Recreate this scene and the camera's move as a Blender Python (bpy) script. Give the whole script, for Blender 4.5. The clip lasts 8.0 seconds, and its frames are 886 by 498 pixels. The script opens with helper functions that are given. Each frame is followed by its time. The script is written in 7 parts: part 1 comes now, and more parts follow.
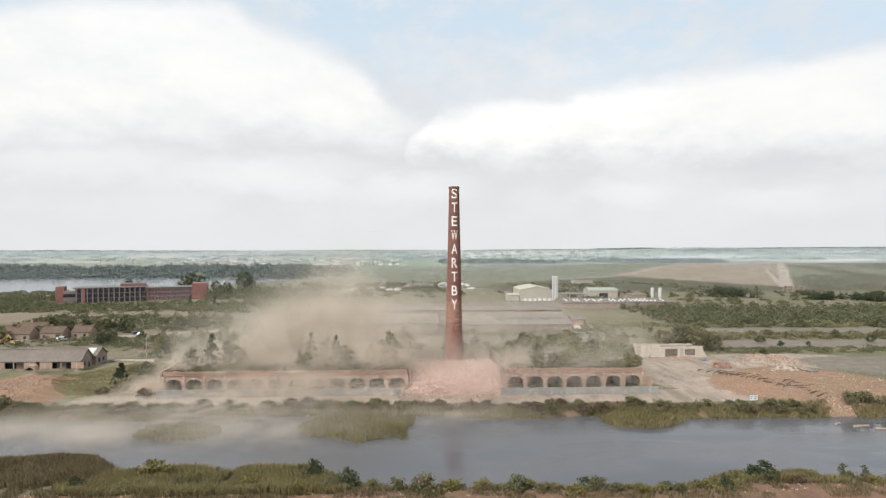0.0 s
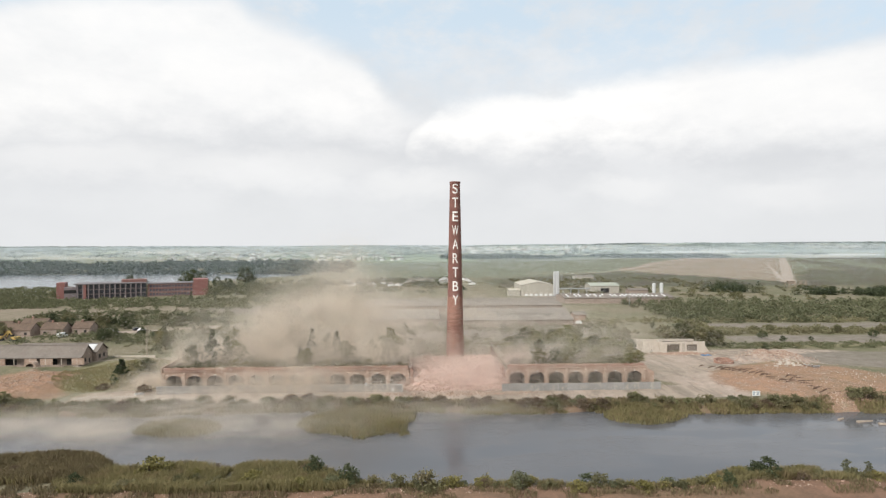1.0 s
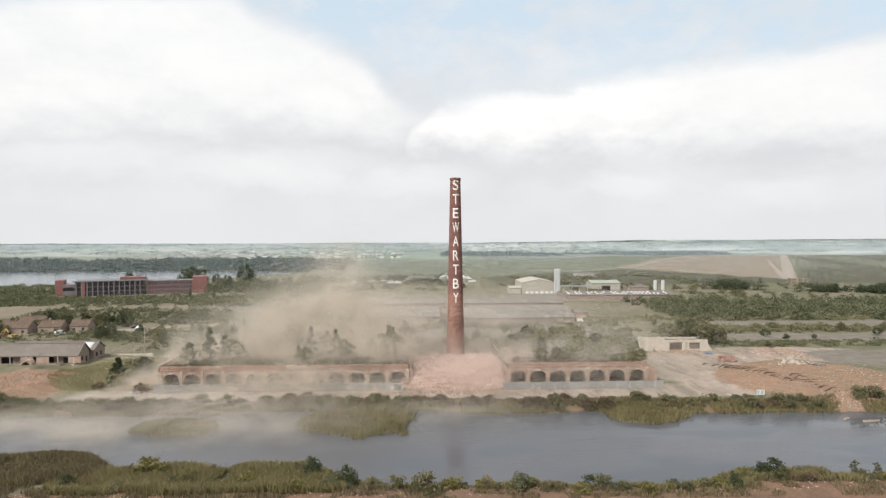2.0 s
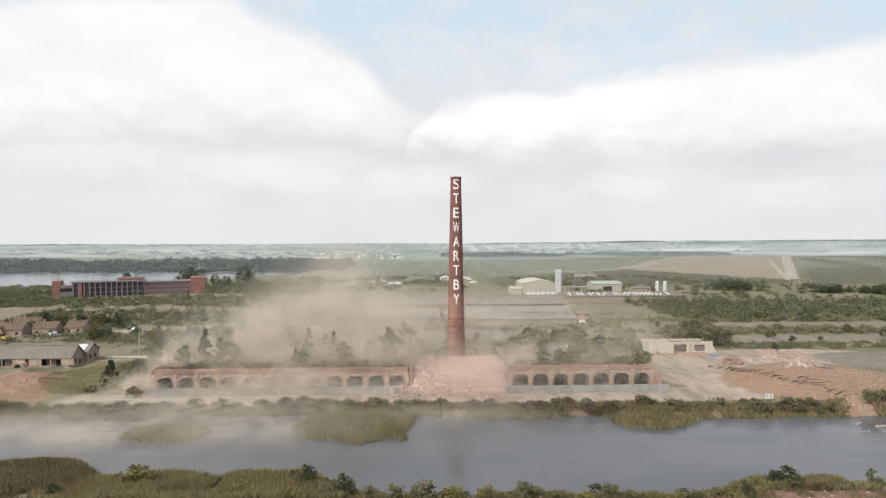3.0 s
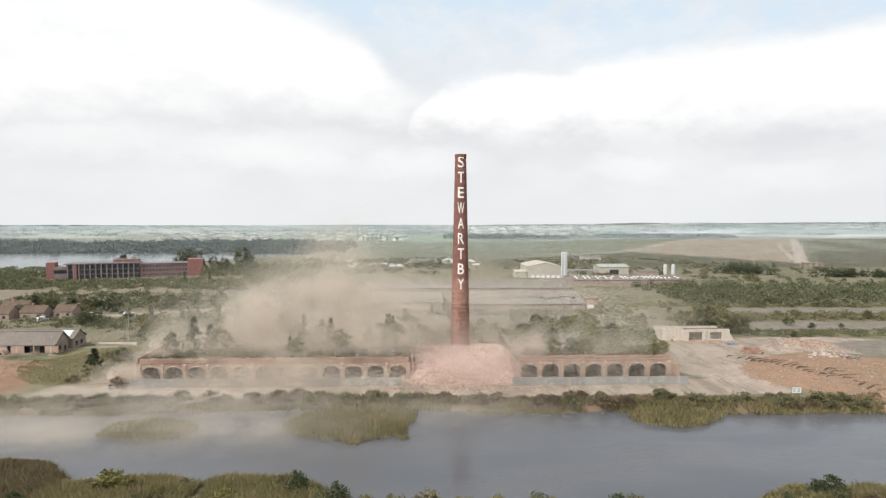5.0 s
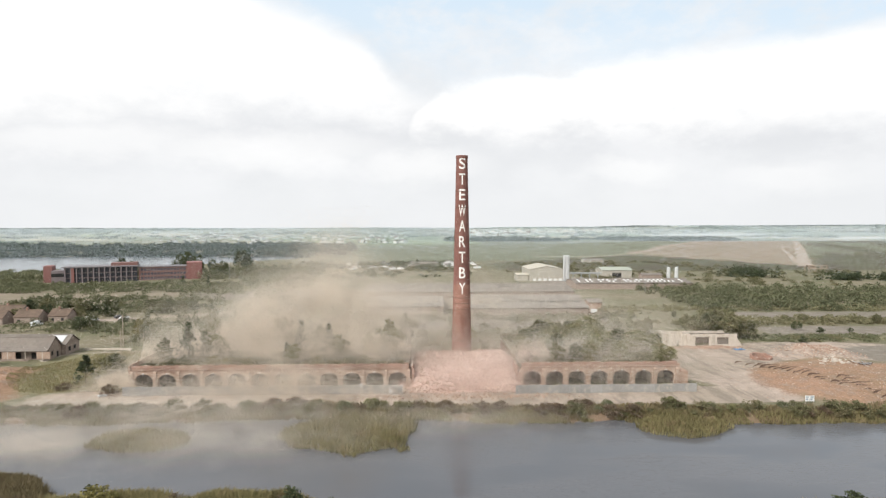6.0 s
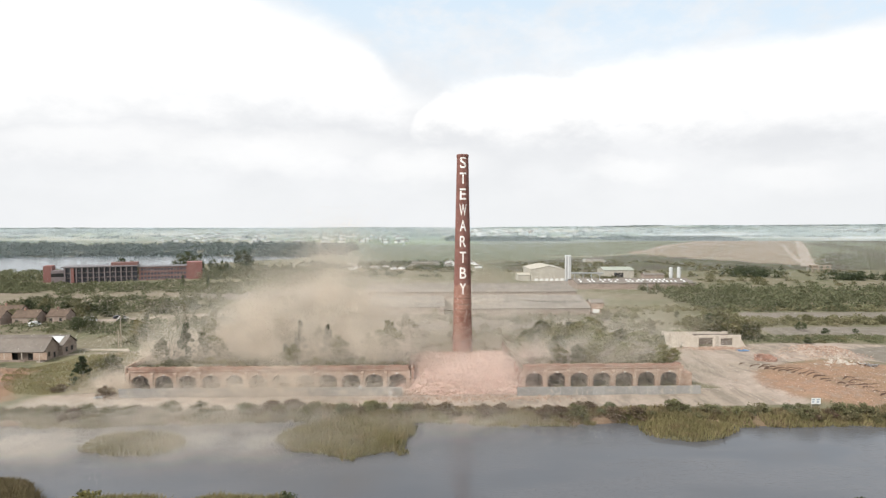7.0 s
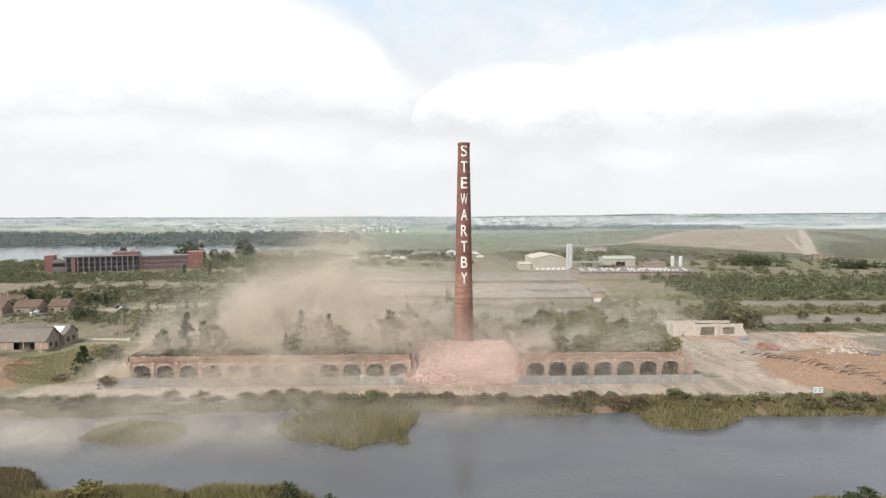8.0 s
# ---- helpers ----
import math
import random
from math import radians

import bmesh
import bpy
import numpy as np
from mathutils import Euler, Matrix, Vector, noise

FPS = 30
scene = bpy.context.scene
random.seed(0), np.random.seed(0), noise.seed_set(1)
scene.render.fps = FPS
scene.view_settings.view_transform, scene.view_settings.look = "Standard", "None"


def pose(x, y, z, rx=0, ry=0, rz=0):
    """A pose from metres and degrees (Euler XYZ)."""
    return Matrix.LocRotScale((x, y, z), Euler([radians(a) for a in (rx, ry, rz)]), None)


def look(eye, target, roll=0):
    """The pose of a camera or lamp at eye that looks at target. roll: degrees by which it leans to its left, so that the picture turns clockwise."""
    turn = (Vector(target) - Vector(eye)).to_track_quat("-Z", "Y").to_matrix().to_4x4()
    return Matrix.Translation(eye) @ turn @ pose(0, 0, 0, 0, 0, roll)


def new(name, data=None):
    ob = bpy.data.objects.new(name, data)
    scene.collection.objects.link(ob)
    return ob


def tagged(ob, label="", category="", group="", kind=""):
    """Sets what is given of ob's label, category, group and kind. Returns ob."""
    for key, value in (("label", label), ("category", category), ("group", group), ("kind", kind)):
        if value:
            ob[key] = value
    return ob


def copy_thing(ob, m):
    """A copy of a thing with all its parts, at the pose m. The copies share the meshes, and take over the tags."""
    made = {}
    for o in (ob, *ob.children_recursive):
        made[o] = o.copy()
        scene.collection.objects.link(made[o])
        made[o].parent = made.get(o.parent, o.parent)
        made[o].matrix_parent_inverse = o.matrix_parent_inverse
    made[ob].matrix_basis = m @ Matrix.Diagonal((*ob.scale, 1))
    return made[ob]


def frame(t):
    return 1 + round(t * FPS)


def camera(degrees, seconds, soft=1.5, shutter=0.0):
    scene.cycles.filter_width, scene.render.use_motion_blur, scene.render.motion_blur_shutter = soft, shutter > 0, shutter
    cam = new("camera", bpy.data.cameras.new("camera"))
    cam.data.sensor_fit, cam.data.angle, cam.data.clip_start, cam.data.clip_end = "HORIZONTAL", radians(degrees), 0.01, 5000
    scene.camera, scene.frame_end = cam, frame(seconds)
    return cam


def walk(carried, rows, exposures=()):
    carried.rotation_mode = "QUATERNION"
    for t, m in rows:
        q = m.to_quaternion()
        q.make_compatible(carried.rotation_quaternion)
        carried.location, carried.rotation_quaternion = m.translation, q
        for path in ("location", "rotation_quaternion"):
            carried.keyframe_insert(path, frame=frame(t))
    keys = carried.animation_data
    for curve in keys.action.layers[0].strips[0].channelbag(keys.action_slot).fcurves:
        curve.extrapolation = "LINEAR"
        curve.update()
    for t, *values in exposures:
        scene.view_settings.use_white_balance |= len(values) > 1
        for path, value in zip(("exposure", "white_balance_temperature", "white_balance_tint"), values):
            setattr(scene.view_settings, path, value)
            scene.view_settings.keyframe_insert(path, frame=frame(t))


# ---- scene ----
cam = camera(75.8, 8.0, soft=1.3)
PATH = [
    (0, (-0.437, 1.661, 47.94), (-0.352, 3.66, 47.927), 0.0),
    (0.5, (-0.364, 2.096, 47.935), (-0.281, 4.095, 47.913), -0.1),
    (1, (-0.294, 2.639, 47.913), (-0.213, 4.637, 47.884), -0.1),
    (1.5, (-0.224, 3.608, 47.866), (-0.144, 5.606, 47.827), -0.1),
    (3, (-0.033, 9.117, 47.575), (0.046, 11.115, 47.539), -0.1),
    (3.5, (-0.029, 11.846, 47.521), (0.049, 13.843, 47.458), -0.1),
    (4, (-0.066, 15.117, 47.494), (0.01, 17.112, 47.38), -0.1),
    (4.5, (-0.113, 18.297, 47.496), (-0.039, 20.292, 47.388), -0.0),
    (6, (0.06, 25.79, 47.576), (0.128, 27.786, 47.485), 0.0),
    (6.5, (0.268, 27.215, 47.567), (0.335, 29.212, 47.477), -0.0),
    (7, (0.446, 27.967, 47.554), (0.509, 29.964, 47.462), -0.0),
    (7.5, (0.537, 28.414, 47.525), (0.598, 30.41, 47.425), -0.0),
    (8, (0.567, 28.808, 47.503), (0.625, 30.803, 47.373), -0.1),
]
walk(cam, [(t, look(eye, target, roll)) for t, eye, target, roll in PATH],
     exposures=[(0.0, 0.42), (3.0, 0.42), (4.5, 0.47), (6.0, 0.56), (8.0, 0.58)])

# ---------------------------------------------------------------- light
SUN_EL, SUN_AZ = 44.0, 226.0      # degrees above the horizon; compass turn from +y, clockwise


def link(tree, a, b):
    tree.links.new(a, b)


def math_node(tree, op, a, b=None, c=None, clamp=False):
    n = tree.nodes.new("ShaderNodeMath")
    n.operation = op
    n.use_clamp = clamp
    for i, v in enumerate((a, b, c)):
        if v is None:
            continue
        if isinstance(v, (int, float)):
            n.inputs[i].default_value = v
        else:
            tree.links.new(v, n.inputs[i])
    return n.outputs[0]


def smooth(tree, v, lo, hi):
    n = tree.nodes.new("ShaderNodeMapRange")
    n.interpolation_type = "SMOOTHSTEP"
    n.inputs["From Min"].default_value = lo
    n.inputs["From Max"].default_value = hi
    tree.links.new(v, n.inputs["Value"])
    return n.outputs["Result"]


def mix_col(tree, f, a, b, blend="MIX"):
    n = tree.nodes.new("ShaderNodeMix")
    n.data_type = "RGBA"
    n.blend_type = blend
    for sock, v in ((n.inputs[0], f), (n.inputs[6], a), (n.inputs[7], b)):
        if isinstance(v, (int, float)):
            sock.default_value = v
        elif isinstance(v, tuple):
            sock.default_value = (*v, 1.0)[:4]
        else:
            tree.links.new(v, sock)
    return n.outputs[2]


def noise_node(tree, vec, scale, detail=4.0, rough=0.55):
    n = tree.nodes.new("ShaderNodeTexNoise")
    n.inputs["Scale"].default_value = scale
    n.inputs["Detail"].default_value = detail
    n.inputs["Roughness"].default_value = rough
    tree.links.new(vec, n.inputs["Vector"])
    return n.outputs["Fac"]


def curve_of(tree, v, pts):
    """A scalar curve through (v, value) pairs, linear between them."""
    ramp = tree.nodes.new("ShaderNodeValToRGB")
    lo, hi = pts[0][0], pts[-1][0]
    vals = [p[1] for p in pts]
    vlo, vhi = min(vals), max(vals)
    els = ramp.color_ramp.elements
    for i, (u, w) in enumerate(pts):
        e = els[i] if i < 2 else els.new(0.5)
        e.position = (u - lo) / (hi - lo)
    for e, (u, w) in zip(sorted(els, key=lambda k: k.position), pts):
        g = (w - vlo) / (vhi - vlo)
        e.color = (g, g, g, 1)
    fac = math_node(tree, "MULTIPLY_ADD", v, 1 / (hi - lo), -lo / (hi - lo))
    tree.links.new(fac, ramp.inputs[0])
    return math_node(tree, "MULTIPLY_ADD", ramp.outputs[0], vhi - vlo, vlo)


def build_world():
    world = bpy.data.worlds.new("cloudy_sky")
    scene.world = world
    world.use_nodes = True
    t = world.node_tree
    t.nodes.clear()
    out = t.nodes.new("ShaderNodeOutputWorld")
    sky = t.nodes.new("ShaderNodeTexSky")
    sky.sky_type = "NISHITA"
    sky.sun_disc = False
    sky.sun_elevation = radians(SUN_EL)
    sky.sun_rotation = radians(SUN_AZ)
    sky.air_density, sky.dust_density = 1.0, 2.0
    blue = mix_col(t, 1.0, sky.outputs[0], (0.115, 0.115, 0.115), "MULTIPLY")
    co = t.nodes.new("ShaderNodeTexCoord")
    sep = t.nodes.new("ShaderNodeSeparateXYZ")
    link(t, co.outputs["Generated"], sep.inputs[0])
    dx, dy, dz = sep.outputs
    depth = math_node(t, "MAXIMUM", dy, 0.05)
    u = math_node(t, "DIVIDE", dx, depth)
    v = math_node(t, "DIVIDE", dz, depth)
    # noise in space round the viewer, stretched flat like cloud seen from below
    m = t.nodes.new("ShaderNodeMapping")
    m.inputs["Scale"].default_value = (1.0, 1.0, 1.9)
    link(t, co.outputs["Generated"], m.inputs[0])
    n1 = noise_node(t, m.outputs[0], 4.0, 9.0, 0.58)
    n2 = noise_node(t, m.outputs[0], 11.0, 8.0, 0.62)
    n3 = noise_node(t, m.outputs[0], 1.7, 5.0, 0.5)
    n4 = noise_node(t, m.outputs[0], 6.3, 9.0, 0.6)
    rv = math_node(t, "ADD", v, math_node(t, "ADD", math_node(t, "MULTIPLY_ADD", n4, 0.06, -0.03), math_node(t, "MULTIPLY_ADD", n2, 0.07, -0.035)))
    ru = math_node(t, "ADD", u, math_node(t, "MULTIPLY_ADD", n1, 0.08, -0.08))

    def less(x):
        return math_node(t, "SUBTRACT", 1.0, x)

    def most(*masks):
        out_mask = masks[0]
        for k in masks[1:]:
            out_mask = math_node(t, "MAXIMUM", out_mask, k)
        return out_mask

    def heap(top, base, crisp, fade):
        """A bank of cumulus under a top line, crisp above, fading out towards its base."""
        over = math_node(t, "SUBTRACT", curve_of(t, ru, top), rv)
        under = math_node(t, "SUBTRACT", rv, curve_of(t, ru, base))
        return smooth(t, over, -crisp * 0.4, crisp), smooth(t, under, -fade, fade)

    def puff(cu, cv, a, b, edge):
        du = math_node(t, "DIVIDE", math_node(t, "SUBTRACT", ru, cu), a)
        dv = math_node(t, "DIVIDE", math_node(t, "SUBTRACT", rv, cv), b)
        r = math_node(t, "SQRT", math_node(t, "ADD", math_node(t, "MULTIPLY", du, du), math_node(t, "MULTIPLY", dv, dv)))
        return smooth(t, r, 1 + edge, 1 - edge)

    ahead = smooth(t, dy, 0.1, 0.35)
    back = less(ahead)
    west_top, west_base = heap([(-1.4, 0.40), (-0.78, 0.398), (-0.68, 0.43), (-0.53, 0.452), (-0.38, 0.435), (-0.31, 0.388), (-0.22, 0.357), (-0.15, 0.32), (-0.11, 0.27), (-0.07, 0.235), (-0.02, 0.21), (0.05, 0.15), (0.2, 0.0), (1.4, 0.0)],
                               [(-1.4, 0.185), (-0.5, 0.195), (-0.2, 0.205), (0.0, 0.21), (1.4, 0.2)], 0.042, 0.06)
    east_top, east_base = heap([(-1.4, 0.0), (-0.10, 0.0), (-0.05, 0.19), (-0.015, 0.232), (0.05, 0.295), (0.145, 0.310), (0.224, 0.325), (0.304, 0.358), (0.344, 0.375), (0.393, 0.402), (0.512, 0.425), (0.66, 0.438), (0.8, 0.45), (1.4, 0.48)],
                               [(-1.4, 0.14), (0.066, 0.128), (0.195, 0.122), (0.30, 0.15), (0.41, 0.178), (0.61, 0.19), (1.4, 0.20)], 0.034, 0.045)
    small = most(puff(0.33, 0.095, 0.08, 0.022, 0.6), puff(0.62, 0.08, 0.09, 0.025, 0.6), puff(-0.33, 0.125, 0.2, 0.03, 0.7), puff(-0.62, 0.14, 0.2, 0.03, 0.7), puff(-0.05, 0.10, 0.09, 0.025, 0.7))
    west = math_node(t, "MULTIPLY", math_node(t, "MULTIPLY", west_top, west_base), 0.84)
    east = math_node(t, "MULTIPLY", math_node(t, "MULTIPLY", east_top, east_base), math_node(t, "MULTIPLY_ADD", smooth(t, u, 0.6, 0.25), 0.55, 0.78))
    body = most(west, east)
    # billows: the lumps of the cloud, lighter and greyer
    billow = math_node(t, "ADD", math_node(t, "MULTIPLY", smooth(t, n4, 0.30, 0.62), 0.6), math_node(t, "MULTIPLY", smooth(t, n2, 0.3, 0.65), 0.4))
    bright = math_node(t, "MULTIPLY", body, math_node(t, "MULTIPLY_ADD", billow, 0.5, 0.62), clamp=True)
    bright = most(bright, math_node(t, "MULTIPLY", small, 0.45))
    bright = math_node(t, "MULTIPLY", bright, ahead)
    bright = math_node(t, "ADD", bright, math_node(t, "MULTIPLY", back, smooth(t, n1, 0.40, 0.6)), clamp=True)
    gap = math_node(t, "MULTIPLY", smooth(t, v, 0.16, 0.42), math_node(t, "MULTIPLY", less(math_node(t, "MULTIPLY", west_top, 0.93)), less(math_node(t, "MULTIPLY", east_top, 0.95))))
    open_sky = math_node(t, "ADD", math_node(t, "MULTIPLY", gap, ahead), math_node(t, "MULTIPLY", back, smooth(t, n3, 0.58, 0.42)), clamp=True)
    open_sky = math_node(t, "MULTIPLY", open_sky, math_node(t, "MULTIPLY_ADD", smooth(t, n2, 0.68, 0.40), 0.65, 0.35))
    veil = mix_col(t, 0.85, blue, (0.525, 0.62, 0.695))
    grey = mix_col(t, smooth(t, n1, 0.35, 0.65), (0.572, 0.582, 0.596), (0.648, 0.654, 0.664))
    base_shade = most(math_node(t, "MULTIPLY", west_top, less(west_base)), math_node(t, "MULTIPLY", east_top, less(east_base)))
    base_shade = math_node(t, "MULTIPLY", math_node(t, "MULTIPLY", base_shade, smooth(t, v, 0.05, 0.16)), math_node(t, "MULTIPLY_ADD", smooth(t, n4, 0.62, 0.38), 0.6, 0.4))
    grey = mix_col(t, math_node(t, "MULTIPLY", base_shade, ahead), grey, (0.545, 0.555, 0.572))
    cloud = mix_col(t, bright, grey, (0.762, 0.756, 0.748))
    col = mix_col(t, open_sky, cloud, veil)
    # a pale band of haze low down
    col = mix_col(t, math_node(t, "MULTIPLY", smooth(t, dz, 0.14, 0.0), 0.75), col, (0.592, 0.602, 0.612))
    bg = t.nodes.new("ShaderNodeBackground")
    link(t, col, bg.inputs[0])
    bg.inputs[1].default_value = 1.0
    link(t, bg.outputs[0], out.inputs[0])


build_world()

sun_data = bpy.data.lights.new("sun", "SUN")
sun_data.energy, sun_data.angle, sun_data.color = 3.3, radians(24), (1.0, 0.975, 0.94)
sun = new("sun", sun_data)
sun.matrix_world = look((400 * math.sin(radians(SUN_AZ)), 400 * math.cos(radians(SUN_AZ)), 400 * math.tan(radians(SUN_EL))), (0, 0, 0))


# ---------------------------------------------------------------- materials
def base_tree(name):
    m = bpy.data.materials.new(name)
    m.use_nodes = True
    t = m.node_tree
    bsdf = t.nodes["Principled BSDF"]
    return m, t, bsdf


def surface(name, col, col2=None, grain=3.0, patch=0.15, rough=0.9, bump=0.3, metal=0.0, stain=None, stain_scale=0.4, streak=False, per_object=0.0, spec=0.3):
    """Two scales of variation between two colours, with bump, on world positions."""
    m, t, b = base_tree(name)
    col2 = col2 or tuple(c * 0.7 for c in col)
    geo = t.nodes.new("ShaderNodeNewGeometry")
    pos = geo.outputs["Position"]
    if streak:
        mp = t.nodes.new("ShaderNodeMapping")
        mp.inputs["Scale"].default_value = (1.0, 1.0, 0.18)
        link(t, pos, mp.inputs[0])
        pos = mp.outputs[0]
    fine = noise_node(t, pos, grain, 6.0, 0.7)
    broad = noise_node(t, pos, patch, 5.0, 0.6)
    f = math_node(t, "ADD", math_node(t, "MULTIPLY", smooth(t, fine, 0.3, 0.7), 0.5), math_node(t, "MULTIPLY", smooth(t, broad, 0.35, 0.65), 0.5), clamp=True)
    c = mix_col(t, f, col, col2)
    if stain:
        s = noise_node(t, pos, stain_scale, 7.0, 0.65)
        c = mix_col(t, math_node(t, "MULTIPLY", smooth(t, s, 0.52, 0.66), 0.75), c, stain)
    if per_object:
        oi = t.nodes.new("ShaderNodeObjectInfo")
        k = math_node(t, "MULTIPLY_ADD", oi.outputs["Random"], per_object, 1 - per_object / 2)
        mul = t.nodes.new("ShaderNodeVectorMath")
        mul.operation = "SCALE"
        link(t, c, mul.inputs[0])
        link(t, k, mul.inputs["Scale"])
        c = mul.outputs[0]
    link(t, c, b.inputs["Base Color"])
    b.inputs["Roughness"].default_value = rough
    b.inputs["Metallic"].default_value = metal
    b.inputs["Specular IOR Level"].default_value = spec
    if bump:
        bp = t.nodes.new("ShaderNodeBump")
        bp.inputs["Strength"].default_value = bump
        bp.inputs["Distance"].default_value = 0.3
        link(t, fine, bp.inputs["Height"])
        link(t, bp.outputs[0], b.inputs["Normal"])
    return m


def foliage(name, dark, light, dry=None, shine=0.3, patch=0.08):
    """Leaf stuff: colour varies per leaf, per plant and in drifts; some light goes through."""
    m, t, b = base_tree(name)
    geo = t.nodes.new("ShaderNodeNewGeometry")
    oi = t.nodes.new("ShaderNodeObjectInfo")
    isl = geo.outputs["Random Per Island"]
    broad = noise_node(t, geo.outputs["Position"], patch, 4.0, 0.6)
    f = math_node(t, "ADD", math_node(t, "MULTIPLY", isl, 0.45), math_node(t, "MULTIPLY", smooth(t, broad, 0.3, 0.7), 0.4))
    f = math_node(t, "ADD", f, math_node(t, "MULTIPLY_ADD", oi.outputs["Random"], 0.4, -0.12), clamp=True)
    c = mix_col(t, f, dark, light)
    if dry:
        n = noise_node(t, geo.outputs["Position"], patch * 2.7, 5.0, 0.6)
        c = mix_col(t, math_node(t, "MULTIPLY", smooth(t, n, 0.5, 0.68), 0.7), c, dry)
    link(t, c, b.inputs["Base Color"])
    b.inputs["Roughness"].default_value = 0.7
    b.inputs["Specular IOR Level"].default_value = 0.2
    tr = t.nodes.new("ShaderNodeBsdfTranslucent")
    link(t, c, tr.inputs[0])
    mx = t.nodes.new("ShaderNodeMixShader")
    mx.inputs[0].default_value = shine
    link(t, b.outputs[0], mx.inputs[1])
    link(t, tr.outputs[0], mx.inputs[2])
    link(t, mx.outputs[0], t.nodes["Material Output"].inputs[0])
    return m


def brick(name, col, col2, mortar, soot=None, soot_scale=0.12, bump=0.4):
    """Brickwork: courses in world metres (0.075 high), faded and stained in patches."""
    m, t, b = base_tree(name)
    geo = t.nodes.new("ShaderNodeNewGeometry")
    sep = t.nodes.new("ShaderNodeSeparateXYZ")
    link(t, geo.outputs["Position"], sep.inputs[0])
    comb = t.nodes.new("ShaderNodeCombineXYZ")
    link(t, math_node(t, "ADD", sep.outputs[0], sep.outputs[1]), comb.inputs[0])
    link(t, sep.outputs[2], comb.inputs[1])
    br = t.nodes.new("ShaderNodeTexBrick")
    br.inputs["Scale"].default_value = 1.0
    br.inputs["Brick Width"].default_value = 0.225
    br.inputs["Row Height"].default_value = 0.075
    br.inputs["Mortar Size"].default_value = 0.008
    br.inputs["Color1"].default_value = (*col, 1)
    br.inputs["Color2"].default_value = (*col2, 1)
    br.inputs["Mortar"].default_value = (*mortar, 1)
    link(t, comb.outputs[0], br.inputs["Vector"])
    n = noise_node(t, geo.outputs["Position"], 0.5, 8.0, 0.7)
    c = mix_col(t, math_node(t, "MULTIPLY", smooth(t, n, 0.35, 0.7), 0.55), br.outputs["Color"], tuple(k * 0.62 for k in col))
    pale = noise_node(t, geo.outputs["Position"], 1.3, 6.0, 0.7)
    c = mix_col(t, math_node(t, "MULTIPLY", smooth(t, pale, 0.58, 0.72), 0.5), c, mortar)
    if soot:
        s = noise_node(t, geo.outputs["Position"], soot_scale, 7.0, 0.65)
        c = mix_col(t, math_node(t, "MULTIPLY", smooth(t, s, 0.5, 0.65), 0.6), c, soot)
    link(t, c, b.inputs["Base Color"])
    b.inputs["Roughness"].default_value = 0.92
    b.inputs["Specular IOR Level"].default_value = 0.15
    bp = t.nodes.new("ShaderNodeBump")
    bp.inputs["Strength"].default_value = bump
    bp.inputs["Distance"].default_value = 0.05
    link(t, br.outputs["Fac"], bp.inputs["Height"])
    bp.invert = True
    link(t, bp.outputs[0], b.inputs["Normal"])
    return m


def water_material(name, col, wave, strength, rough=0.04):
    m, t, b = base_tree(name)
    geo = t.nodes.new("ShaderNodeNewGeometry")
    mp = t.nodes.new("ShaderNodeMapping")
    mp.inputs["Scale"].default_value = (0.6, 1.5, 1.0)
    link(t, geo.outputs["Position"], mp.inputs[0])
    n = noise_node(t, mp.outputs[0], wave, 4.0, 0.6)
    big = noise_node(t, mp.outputs[0], wave * 0.04, 3.0, 0.5)
    h = math_node(t, "MULTIPLY", n, smooth(t, big, 0.36, 0.6))
    bp = t.nodes.new("ShaderNodeBump")
    bp.inputs["Strength"].default_value = strength
    bp.inputs["Distance"].default_value = 0.08
    link(t, h, bp.inputs["Height"])
    link(t, bp.outputs[0], b.inputs["Normal"])
    c = mix_col(t, smooth(t, big, 0.3, 0.7), col, tuple(k * 1.18 for k in col))
    link(t, c, b.inputs["Base Color"])
    b.inputs["Roughness"].default_value = rough
    b.inputs["IOR"].default_value = 1.333
    b.inputs["Specular IOR Level"].default_value = 0.5
    return m


